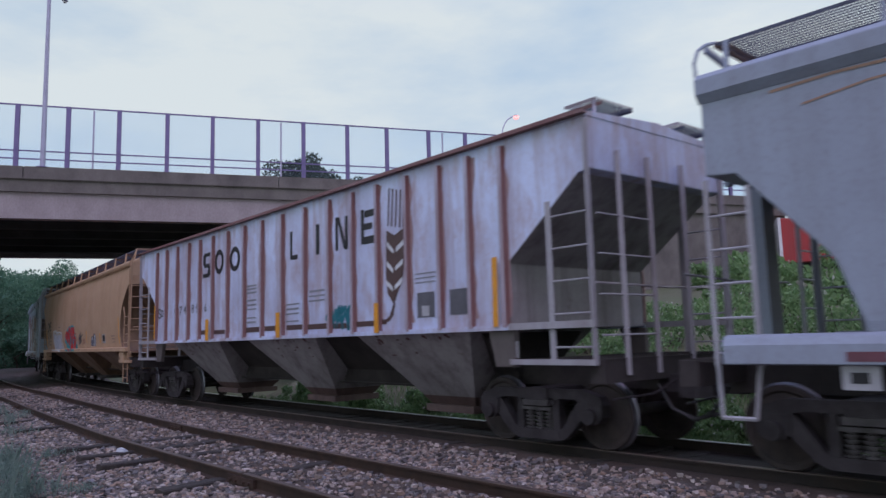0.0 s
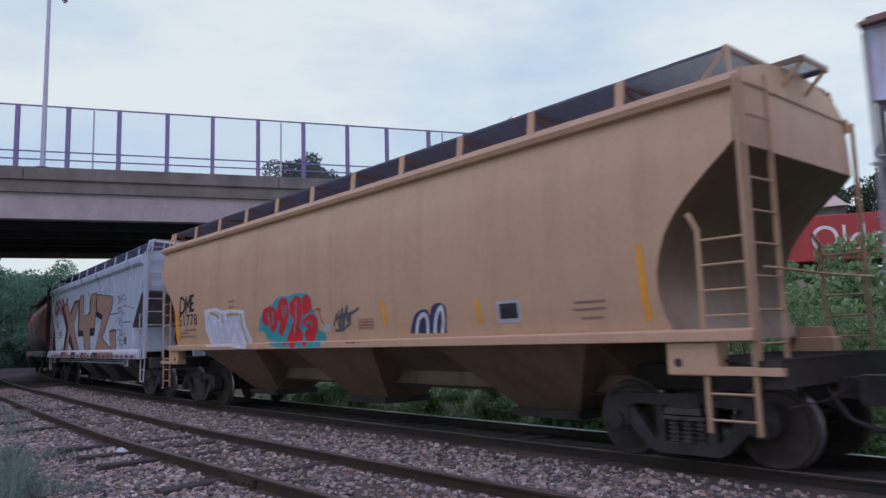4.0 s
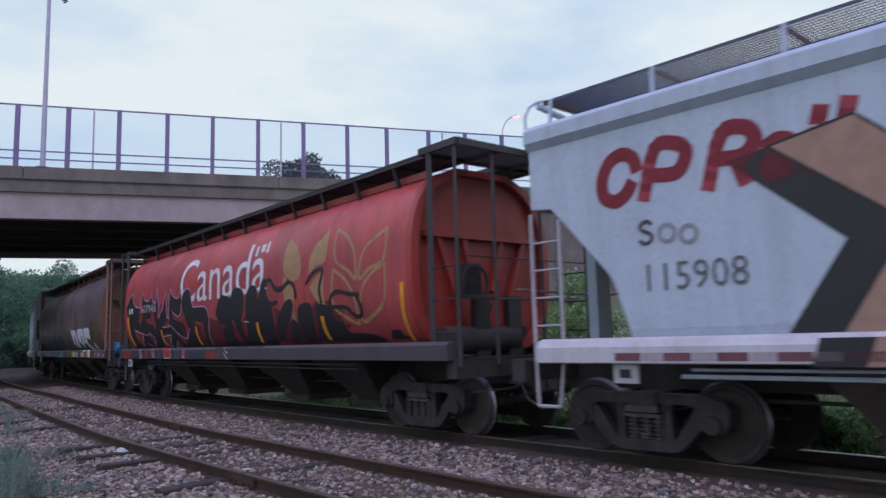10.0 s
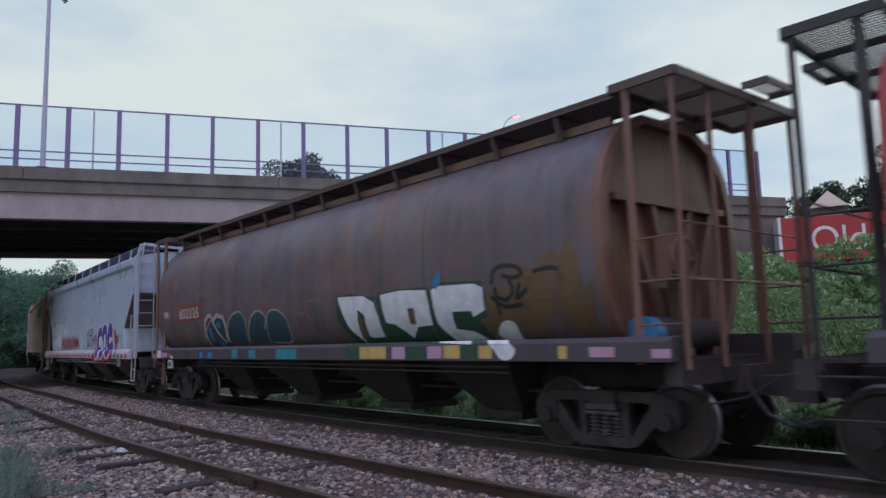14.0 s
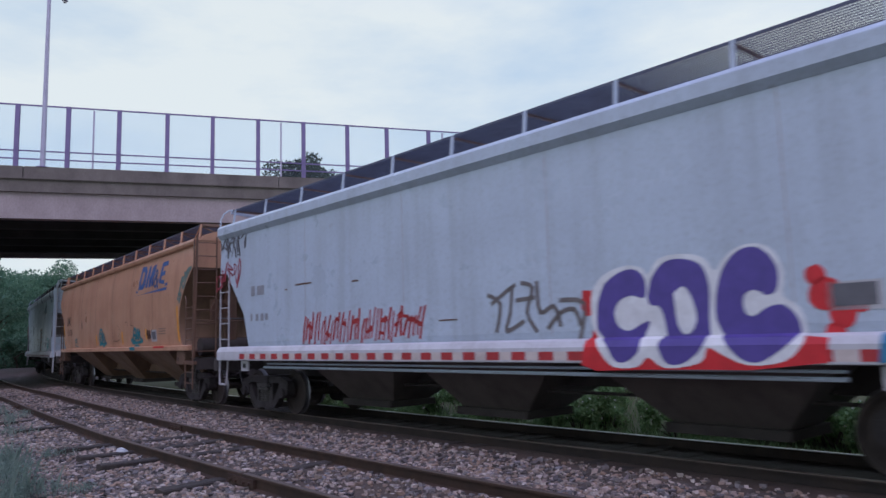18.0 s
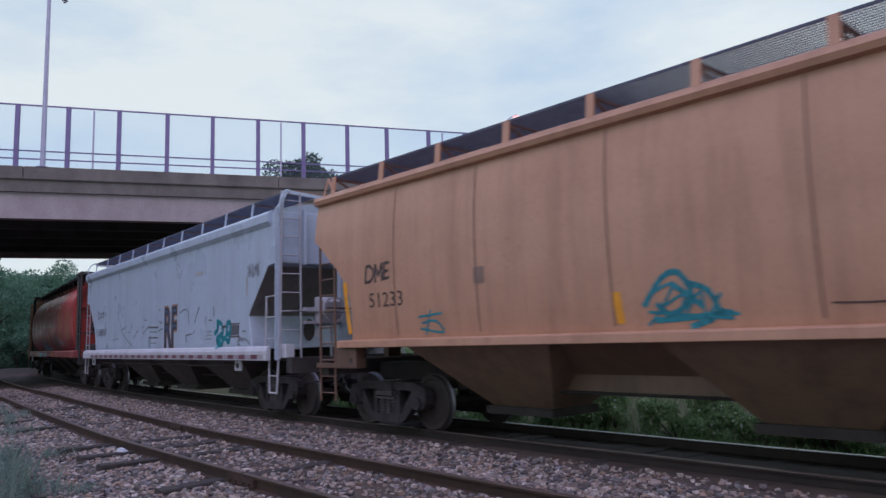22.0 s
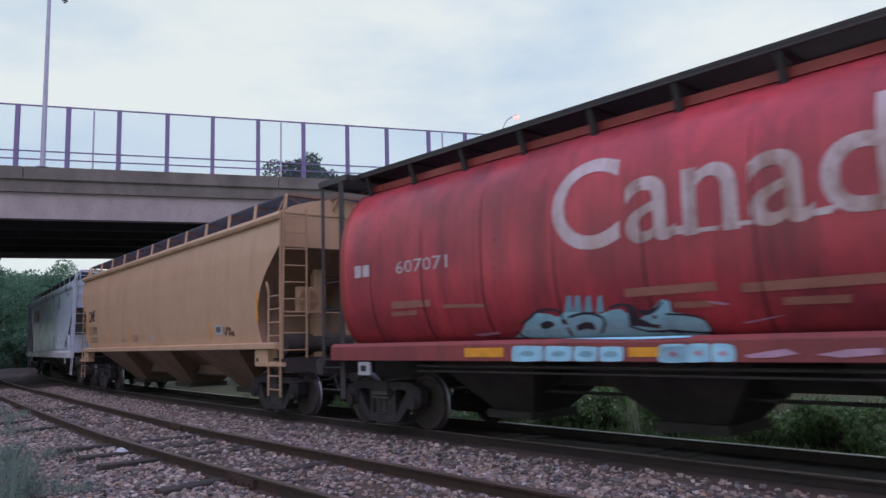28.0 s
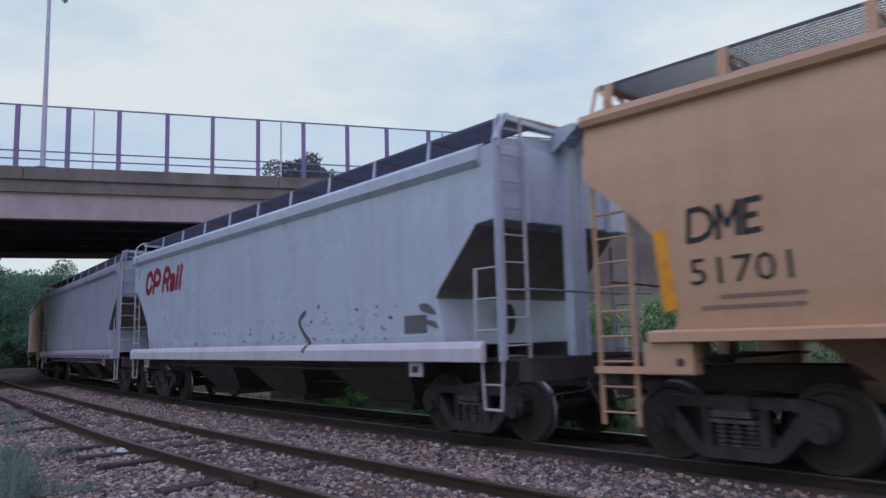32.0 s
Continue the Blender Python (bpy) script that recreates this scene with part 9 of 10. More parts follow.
daub(car_e, 'white_graffiti', [rounded([(5.42, 1.53), (5.58, 1.69), (5.76, 1.74), (5.88, 1.68), (5.87, 1.49), (6.06, 1.34), (5.95, 1.21), (5.78, 1.21), (5.66, 1.32), (5.42, 1.53)], 3)[:-1]], M_WHITE, cyl_y, 0.01, 'white dot of the graffiti')
daub(car_e, 'ochre_gap', [[(3.58, 2.01), (3.75, 2.01), (3.71, 1.75), (3.56, 1.76)]], M_OCHRE, cyl_y, 0.012, '')
daub(car_e, 'ochre_gap', [[(2.1, 1.93), (2.26, 1.89), (2.19, 1.58), (2.02, 1.51), (2.04, 1.67)]], M_OCHRE, cyl_y, 0.012, '')
daub(car_e, 'ochre_gap', [[(5.19, 1.78), (5.36, 1.79), (5.49, 1.44), (5.34, 1.46)]], M_OCHRE, cyl_y, 0.012, '')
daub(car_e, 'blue_corner', [[(4.27, 2.37), (4.47, 2.55), (4.49, 2.37), (4.36, 2.25)]], M_BRIGHTBLUE, cyl_y, 0.012, 'bright blue corner of the graffiti')
daub(car_e, 'teal_graffiti', [rounded([(-4.95, 1.6), (-4.36, 2.04), (-3.85, 2.21), (-3.45, 2.06), (-3.64, 1.6), (-4.95, 1.6)], 3)[:-1]], M_TEALDK, cyl_y, 0.006, 'dark teal bubble letter')
daub(car_e, 'pale_line', stroke(rounded([(-4.95, 1.6), (-4.36, 2.04), (-3.85, 2.21), (-3.45, 2.06), (-3.64, 1.6)], 3), 0.035), M_CREAM, cyl_y, 0.011, 'pale outline of the letter')
daub(car_e, 'teal_graffiti', [rounded([(-3.57, 1.6), (-3.15, 2.11), (-2.62, 2.25), (-2.36, 2.02), (-2.55, 1.58), (-3.57, 1.6)], 3)[:-1]], M_TEALDK, cyl_y, 0.006, 'dark teal bubble letter')
daub(car_e, 'pale_line', stroke(rounded([(-3.57, 1.6), (-3.15, 2.11), (-2.62, 2.25), (-2.36, 2.02), (-2.55, 1.58)], 3), 0.035), M_CREAM, cyl_y, 0.011, 'pale outline of the letter')
daub(car_e, 'teal_graffiti', [rounded([(-2.51, 1.58), (-2.0, 2.13), (-1.58, 2.21), (-1.34, 1.98), (-1.55, 1.56), (-2.51, 1.58)], 3)[:-1]], M_TEALDK, cyl_y, 0.006, 'dark teal bubble letter')
daub(car_e, 'pale_line', stroke(rounded([(-2.51, 1.58), (-2.0, 2.13), (-1.58, 2.21), (-1.34, 1.98), (-1.55, 1.56)], 3), 0.035), M_CREAM, cyl_y, 0.011, 'pale outline of the letter')
daub(car_e, 'teal_graffiti', [rounded([(-1.5, 1.83), (-1.21, 2.16), (-0.83, 2.2), (-0.47, 1.98), (-0.59, 1.55), (-1.39, 1.54), (-1.5, 1.83)], 3)[:-1]], M_TEALDK, cyl_y, 0.006, 'dark teal bubble letter')
daub(car_e, 'pale_line', stroke(rounded([(-1.5, 1.83), (-1.21, 2.16), (-0.83, 2.2), (-0.47, 1.98), (-0.59, 1.55), (-1.39, 1.54)], 3), 0.035), M_CREAM, cyl_y, 0.011, 'pale outline of the letter')
daub(car_e, 'navy_stroke', stroke(rounded([(-4.49, 1.62), (-4.06, 1.91), (-3.79, 2.06), (-3.99, 1.61)], 3), 0.06) + stroke(rounded([(-3.21, 1.62), (-2.81, 2.04), (-2.93, 1.59)], 3), 0.06) + stroke(rounded([(-2.18, 1.58), (-1.77, 1.99), (-1.55, 2.03), (-1.86, 1.57)], 3), 0.06) + stroke(rounded([(-1.25, 1.56), (-1.07, 1.91), (-0.82, 1.97), (-0.77, 1.7)], 3), 0.06), M_NAVY, cyl_y, 0.009, '')
daub(car_e, 'faded_line', stroke(rounded([(-0.11, 2.17), (-0.26, 1.83), (-0.33, 1.59)], 3), 0.03) + stroke(rounded([(-0.1, 2.07), (0.33, 2.08), (0.49, 1.9)], 3), 0.03) + stroke(rounded([(0.64, 2.08), (0.41, 1.62)], 3), 0.03) + stroke(rounded([(0.37, 2.28), (0.76, 2.33), (1.11, 2.23)], 3), 0.03) + stroke(rounded([(1.18, 2.23), (1.03, 1.88), (0.97, 1.61)], 3), 0.03), M_FADED, cyl_y, 0.006, '')
daub(car_e, 'black_scrawl', stroke(rounded([(5.58, 2.26), (5.64, 2.44), (5.85, 2.49), (6.09, 2.45), (6.17, 2.35), (6.0, 2.31), (5.81, 2.36)], 3), 0.06) + stroke(rounded([(5.9, 2.32), (5.98, 2.16), (5.85, 2.02), (5.66, 2.06)], 3), 0.06) + stroke(rounded([(6.12, 2.21), (6.03, 2.03), (6.24, 2.14)], 3), 0.06) + stroke(rounded([(6.39, 2.36), (6.64, 2.39), (6.81, 2.36)], 3), 0.06) + stroke(rounded([(5.55, 2.07), (5.77, 1.93), (6.1, 1.94)], 3), 0.06) + stroke(rounded([(5.64, 1.84), (5.64, 2.19)], 3), 0.06), M_BLACK, cyl_y, 0.007, 'black sprayed scrawl')
daub(car_f, 'red_backing', [[(2.65, 1.15), (2.71, 1.41), (2.79, 1.59), (2.88, 1.48), (3.46, 1.47), (4.4, 1.45), (5.27, 1.45), (5.54, 1.42), (5.52, 1.19), (5.15, 1.15), (4.76, 1.11), (4.22, 1.11), (3.54, 1.1), (2.87, 1.08)]], M_REDB, FLAT, 0.005, 'red splash behind the graffiti')
daub(car_f, 'red_backing', [[(2.62, 1.88), (2.63, 2.06), (2.77, 2.05), (2.81, 1.89)]], M_REDB, FLAT, 0.005, 'red splash behind the graffiti')
daub(car_f, 'white_backing', [rounded([(2.75, 1.65), (2.77, 2.01), (2.96, 2.22), (3.28, 2.31), (3.51, 2.26), (3.58, 2.18), (3.74, 2.35), (4.05, 2.37), (4.29, 2.3), (4.4, 2.15), (4.49, 2.25), (4.66, 2.37), (4.88, 2.39), (5.05, 2.29), (5.13, 2.06), (5.11, 1.84), (5.26, 1.72), (5.32, 1.48), (5.3, 1.36), (5.12, 1.2), (4.76, 1.16), (4.48, 1.27), (4.33, 1.34), (4.23, 1.18), (3.81, 1.12), (3.6, 1.24), (3.45, 1.13), (3.12, 1.13), (2.92, 1.33), (2.75, 1.65)], 3)[:-1]], M_WHITE, FLAT, 0.008, 'white outline of the graffiti')
daub(car_f, 'violet_graffiti', [rounded([(2.86, 1.89), (2.97, 2.11), (3.18, 2.23), (3.37, 2.26), (3.51, 2.18), (3.55, 2.03), (3.51, 1.91), (3.35, 1.95), (3.18, 1.9), (3.1, 1.77), (3.13, 1.62), (3.28, 1.54), (3.47, 1.62), (3.58, 1.64), (3.5, 1.47), (3.48, 1.31), (3.31, 1.19), (3.15, 1.2), (3.03, 1.39), (2.84, 1.57), (2.86, 1.89)], 3)[:-1]], M_PURPLE, FLAT, 0.011, 'violet bubble graffiti')
daub(car_f, 'violet_graffiti', [rounded([(3.56, 1.93), (3.63, 2.13), (3.78, 2.29), (4.0, 2.32), (4.25, 2.23), (4.33, 1.98), (4.31, 1.65), (4.3, 1.42), (4.18, 1.26), (3.98, 1.16), (3.81, 1.19), (3.73, 1.38), (3.79, 1.49), (3.73, 1.78), (3.59, 1.83), (3.56, 1.93)], 3)[:-1]], M_PURPLE, FLAT, 0.011, 'violet bubble graffiti')
daub(car_f, 'violet_graffiti', [rounded([(4.4, 1.88), (4.48, 2.14), (4.65, 2.32), (4.84, 2.36), (4.99, 2.27), (5.08, 2.09), (5.04, 1.89), (4.92, 1.86), (4.81, 1.92), (4.71, 1.86), (4.7, 1.73), (4.79, 1.66), (4.96, 1.74), (5.11, 1.75), (5.23, 1.63), (5.26, 1.48), (5.21, 1.4), (5.05, 1.28), (4.87, 1.19), (4.69, 1.22), (4.53, 1.38), (4.39, 1.63), (4.4, 1.88)], 3)[:-1]], M_PURPLE, FLAT, 0.011, 'violet bubble graffiti')
daub(car_f, 'white_gap', [rounded([(3.9, 1.94), (4.03, 2.01), (4.13, 1.85), (4.16, 1.62), (4.04, 1.48), (3.93, 1.59), (3.9, 1.94)], 3)[:-1]], M_WHITE, FLAT, 0.014, '')
daub(car_f, 'white_gap', [rounded([(4.7, 1.83), (4.81, 1.91), (4.92, 1.86), (4.9, 1.73), (4.79, 1.65), (4.71, 1.7), (4.7, 1.83)], 3)[:-1]], M_WHITE, FLAT, 0.014, '')
daub(car_f, 'white_gap', [rounded([(3.13, 1.8), (3.25, 1.91), (3.39, 1.88), (3.33, 1.61), (3.19, 1.6), (3.13, 1.8)], 3)[:-1]], M_WHITE, FLAT, 0.014, '')
daub(car_f, 'cyan_patch', [[(5.99, 1.46), (6.08, 1.46), (6.12, 1.2), (5.95, 1.19)]], M_BRIGHTBLUE, FLAT, 0.012, 'cyan paint patch')
daub(car_f, 'grey_scrawl', stroke(rounded([(0.96, 2.1), (1.19, 1.97), (1.11, 1.59)], 3), 0.06) + stroke(rounded([(1.03, 1.98), (1.33, 2.14), (1.48, 2.21)], 3), 0.06) + stroke(rounded([(1.43, 2.17), (1.38, 1.84), (1.3, 1.59), (1.62, 1.71)], 3), 0.06) + stroke(rounded([(1.61, 2.23), (1.8, 2.15), (1.69, 1.83), (1.85, 1.58)], 3), 0.06) + stroke(rounded([(1.88, 2.22), (1.92, 1.82), (2.16, 1.89), (2.26, 1.64)], 3), 0.06) + stroke(rounded([(2.05, 1.61), (2.27, 1.8), (2.49, 1.83), (2.58, 1.64)], 3), 0.06) + stroke(rounded([(2.27, 1.96), (2.65, 1.9), (2.57, 1.48)], 3), 0.06) + stroke(rounded([(1.51, 2.0), (1.82, 2.02)], 3), 0.06), M_GREYTAN, FLAT, 0.006, 'grey sprayed scrawl')
daub(car_g, 'logo_ampersand', stroke(rounded([(5.47, 3.18), (5.32, 3.43), (5.22, 3.6), (5.26, 3.69), (5.36, 3.66), (5.36, 3.55), (5.19, 3.45), (5.1, 3.36), (5.14, 3.26), (5.28, 3.24), (5.41, 3.33), (5.48, 3.42)], 3), 0.085), M_BLUE, tan_y, 0.006, 'blue knot of the painted logo')
daub(car_g, 'teal_tag', stroke(rounded([(-1.55, 1.83), (-1.3, 2.13), (-1.08, 2.17), (-0.95, 1.89), (-1.22, 1.71), (-1.38, 1.83)], 3), 0.07) + stroke(rounded([(-0.98, 2.05), (-0.75, 1.95), (-0.67, 1.69), (-0.98, 1.57)], 3), 0.07) + stroke(rounded([(-1.42, 1.65), (-0.95, 1.67), (-0.51, 1.7)], 3), 0.07) + stroke(rounded([(-1.17, 2.05), (-0.83, 1.79)], 3), 0.07), M_TEAL, tan_y, 0.006, 'teal sprayed tag')
daub(car_g, 'teal_tag', stroke(rounded([(2.66, 1.73), (2.9, 1.79), (2.99, 2.01), (3.17, 2.09), (3.24, 1.89), (3.06, 1.71), (2.87, 1.76)], 3), 0.085) + stroke(rounded([(3.28, 2.07), (3.28, 1.76), (3.47, 2.07), (3.5, 1.76), (3.64, 2.04), (3.67, 1.81), (3.92, 1.71)], 3), 0.085) + stroke(rounded([(2.79, 1.66), (3.41, 1.66), (3.85, 1.69)], 3), 0.085) + stroke(rounded([(2.97, 1.53), (3.17, 1.56), (3.5, 1.54)], 3), 0.085) + stroke(rounded([(3.02, 1.48), (3.51, 1.47)], 3), 0.085) + stroke(rounded([(3.03, 1.9), (3.44, 1.79)], 3), 0.085), M_TEAL, tan_y, 0.006, 'teal sprayed tag')
daub(car_g, 'faint_line', stroke(rounded([(1.06, 2.26), (1.35, 2.06), (1.17, 1.86)], 3), 0.02) + stroke(rounded([(0.5, 1.75), (1.04, 1.74), (1.37, 1.82)], 3), 0.02) + stroke(rounded([(2.05, 2.3), (2.28, 2.32), (2.36, 2.2)], 3), 0.02) + stroke(rounded([(2.66, 2.21), (2.94, 2.17), (3.01, 2.03)], 3), 0.02), M_BROWNMARK, tan_y, 0.006, '')
daub(car_g, 'teal_tag', stroke(rounded([(7.27, 2.74), (7.44, 2.97), (7.56, 3.26), (7.66, 3.27)], 3), 0.09) + stroke(rounded([(7.48, 3.15), (7.7, 3.21), (7.94, 3.43), (8.17, 3.5)], 3), 0.09) + stroke(rounded([(7.55, 3.17), (7.72, 3.02), (7.9, 3.26)], 3), 0.09) + stroke(rounded([(7.77, 3.41), (7.94, 3.31), (8.1, 3.43), (8.27, 3.51)], 3), 0.09) + stroke(rounded([(7.32, 2.86), (7.53, 2.86), (7.38, 2.67)], 3), 0.09), M_TEALPALE, tan_y, 0.006, 'pale teal scrawl along the end edge')
daub(car_g, 'yellow_edge', [[(7.16, 2.58), (7.27, 2.58), (7.33, 1.64), (7.23, 1.63)]], M_YELLOW, tan_y, 0.008, 'worn yellow reflector strip')
daub(car_c, 'black_scrawl', stroke(rounded([(4.79, 3.19), (4.98, 3.19)], 3), 0.035) + stroke(rounded([(4.81, 3.18), (4.9, 3.09), (4.81, 3.1)], 3), 0.035) + stroke(rounded([(4.94, 3.2), (4.97, 3.08), (4.89, 3.09)], 3), 0.035) + stroke(rounded([(4.75, 2.97), (4.96, 3.0), (5.16, 2.98)], 3), 0.035) + stroke(rounded([(5.14, 3.18), (5.19, 3.08)], 3), 0.035) + stroke(rounded([(5.09, 3.09), (5.25, 3.1)], 3), 0.035) + stroke(rounded([(5.36, 3.24), (5.36, 3.03), (5.43, 2.89)], 3), 0.035) + stroke(rounded([(5.37, 3.2), (5.65, 3.2)], 3), 0.035) + stroke(rounded([(5.55, 3.08), (5.78, 3.02)], 3), 0.035), M_GREYMARK, FLAT, 0.006, 'line of thin dark handwriting')
daub(car_c, 'black_scrawl', stroke(rounded([(4.7, 2.79), (4.99, 2.81)], 3), 0.035) + stroke(rounded([(4.86, 2.77), (4.92, 2.69), (4.97, 2.59)], 3), 0.035) + stroke(rounded([(5.05, 2.86), (5.1, 2.7), (4.98, 2.68)], 3), 0.035) + stroke(rounded([(5.19, 2.8), (5.34, 2.82)], 3), 0.035) + stroke(rounded([(5.2, 2.69), (5.35, 2.7)], 3), 0.035) + stroke(rounded([(5.23, 2.59), (5.38, 2.57)], 3), 0.035) + stroke(rounded([(5.37, 2.66), (5.62, 2.6)], 3), 0.035), M_GREYMARK, FLAT, 0.006, 'line of thin dark handwriting')
daub(car_c, 'black_scrawl', stroke(rounded([(4.82, 2.46), (4.96, 2.48), (4.9, 2.39), (5.07, 2.32), (4.97, 2.25)], 3), 0.035) + stroke(rounded([(5.1, 2.49), (5.07, 2.27)], 3), 0.035) + stroke(rounded([(5.1, 2.34), (5.19, 2.4)], 3), 0.035) + stroke(rounded([(5.32, 2.49), (5.29, 2.39), (5.41, 2.29), (5.28, 2.23), (5.42, 2.2)], 3), 0.035), M_GREYMARK, FLAT, 0.006, 'line of thin dark handwriting')
daub(car_c, 'black_scrawl', stroke(rounded([(4.83, 2.08), (5.04, 2.12)], 3), 0.035) + stroke(rounded([(5.01, 2.09), (5.1, 1.94), (5.21, 1.91)], 3), 0.035) + stroke(rounded([(5.13, 2.08), (5.18, 1.97)], 3), 0.035) + stroke(rounded([(5.3, 2.1), (5.31, 1.92), (5.42, 1.88), (5.49, 2.12)], 3), 0.035) + stroke(rounded([(5.55, 1.96), (5.74, 1.97)], 3), 0.035), M_GREYMARK, FLAT, 0.006, 'line of thin dark handwriting')
daub(car_c, 'black_scrawl', stroke(rounded([(5.01, 1.77), (5.28, 1.83)], 3), 0.035) + stroke(rounded([(5.05, 1.76), (5.09, 1.6), (5.18, 1.57)], 3), 0.035) + stroke(rounded([(5.2, 1.75), (5.28, 1.63), (5.5, 1.6)], 3), 0.035) + stroke(rounded([(5.22, 1.75), (5.41, 1.76)], 3), 0.035), M_GREYMARK, FLAT, 0.006, 'line of thin dark handwriting')
daub(car_c, 'black_scratch', stroke(rounded([(5.39, 2.88), (6.08, 2.8), (6.59, 2.72), (6.88, 2.71)], 3), 0.012), M_BLACK, FLAT, 0.006, '')
daub(car_k, 'dark_drip', stroke(rounded([(2.59, 2.1), (2.36, 1.93), (2.53, 1.69), (2.76, 1.51), (2.68, 1.35)], 3), 0.09), M_GREYMARK, FLAT, 0.006, 'dark dripping smear')
daub(car_k, 'dark_smear', [rounded([(6.17, 2.05), (6.39, 2.06), (6.57, 1.94), (6.58, 1.88), (6.27, 1.94), (6.17, 2.05)], 3)[:-1]], M_GREYMARK, FLAT, 0.006, '')
daub(car_k, 'dark_smear', [rounded([(6.28, 1.81), (6.56, 1.78), (6.63, 1.67), (6.41, 1.73), (6.28, 1.81)], 3)[:-1]], M_GREYMARK, FLAT, 0.006, '')
mark(car_k, 'dirt_speck', specks(91, -7.13, 5.63, 1.52, 2.1, 70), M_GREYFADE, FLAT, 0.005, 'smeared grey dirt')
mark(car_k, 'dirt_speck', specks(92, -7.13, 5.63, 1.55, 2.2, 26), M_GREYMARK, FLAT, 0.006, '')
mark(car_f, 'red_scrawl', thorns(41, -4.19, -0.47, 1.53, 2.08, 34, 0.06), M_RED, FLAT, 0.006, 'red sprayed spiky scrawl')
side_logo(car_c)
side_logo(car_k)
owner_stroke(car_h, -6.28, 2.55, 0.23, M_GREYMARK, FLAT)
mark(car_h, 'owner_ring', ring(-5.87, 2.65, 0.115, 0.115, 0.045), M_GREYMARK, FLAT, 0.006, 'stencilled ring of the owner mark')
mark(car_h, 'owner_ring', ring(-5.57, 2.66, 0.115, 0.115, 0.045), M_GREYMARK, FLAT, 0.006, 'stencilled ring of the owner mark')
daub(car_h, 'teal_tag', stroke(rounded([(4.66, 1.79), (4.81, 1.86), (4.86, 2.02), (4.97, 2.04), (5.11, 1.94), (5.14, 1.78), (4.99, 1.76)], 3), 0.11) + stroke(rounded([(4.82, 2.09), (4.86, 1.94)], 3), 0.11) + stroke(rounded([(4.8, 1.7), (4.83, 1.57), (4.93, 1.49), (5.08, 1.53), (5.16, 1.65), (5.02, 1.72), (4.84, 1.7)], 3), 0.11) + stroke(rounded([(4.87, 1.62), (5.01, 1.59)], 3), 0.11) + stroke(rounded([(5.16, 1.67), (5.3, 1.67), (5.38, 1.77), (5.39, 1.92), (5.42, 2.01), (5.53, 2.02), (5.59, 1.97), (5.58, 1.79), (5.48, 1.76), (5.38, 1.8)], 3), 0.11) + stroke(rounded([(5.37, 1.63), (5.5, 1.58), (5.55, 1.7)], 3), 0.11), M_TEALB, FLAT, 0.006, 'teal sprayed tag')
daub(car_h, 'dark_stroke', stroke(rounded([(5.13, 1.92), (5.32, 1.94)], 3), 0.06), M_GREYMARK, FLAT, 0.008, '')
daub(car_h, 'dark_panel', [[(5.64, 1.95), (6.06, 1.95), (6.04, 1.73), (5.62, 1.72)]], M_GREYMARK, FLAT, 0.006, 'dark stencil panel')
daub(car_h, 'rust_edge', stroke([(5.61, 1.98), (6.12, 1.98)], 0.03) + stroke([(6.07, 1.95), (6.05, 1.69)], 0.03) + stroke([(5.62, 1.69), (6.12, 1.69)], 0.03), M_BROWNMARK, FLAT, 0.008, '')
daub(car_h, 'grey_scrawl', stroke(rounded([(5.97, 1.57), (6.15, 1.62), (6.32, 1.59)], 3), 0.04) + stroke(rounded([(5.99, 1.51), (6.11, 1.52)], 3), 0.04) + stroke(rounded([(6.25, 1.81), (6.42, 1.8)], 3), 0.04) + stroke(rounded([(6.03, 1.65), (6.43, 1.63), (6.63, 1.52)], 3), 0.04), M_GREYFADE, FLAT, 0.006, '')
mark(car_i, 'wheat_leaf', [rounded([(5.22, 3.57), (5.62, 3.38), (5.87, 3.09), (5.92, 2.8), (5.9, 2.6), (5.66, 2.77), (5.27, 2.96), (5.19, 3.27), (5.22, 3.57)], 3)[:-1]], M_WHEATFADE, cyl_y, 0.007, 'tan wheat ear leaf')
mark(car_i, 'wheat_leaf', [rounded([(6.85, 3.38), (6.53, 3.25), (6.22, 3.1), (6.06, 2.85), (6.04, 2.58), (6.35, 2.74), (6.73, 2.82), (6.85, 3.06), (6.85, 3.38)], 3)[:-1]], M_WHEATFADE, cyl_y, 0.007, 'tan wheat ear leaf')
mark(car_i, 'wheat_leaf', [rounded([(5.17, 2.83), (5.52, 2.64), (5.76, 2.41), (5.89, 2.12), (5.85, 1.82), (5.5, 1.94), (5.18, 2.11), (5.09, 2.4), (5.17, 2.83)], 3)[:-1]], M_WHEATFADE, cyl_y, 0.007, 'tan wheat ear leaf')
mark(car_i, 'wheat_leaf', [rounded([(6.8, 2.78), (6.5, 2.69), (6.18, 2.5), (6.05, 2.24), (6.0, 1.85), (6.4, 1.96), (6.7, 2.13), (6.81, 2.43), (6.8, 2.78)], 3)[:-1]], M_WHEATFADE, cyl_y, 0.007, 'tan wheat ear leaf')


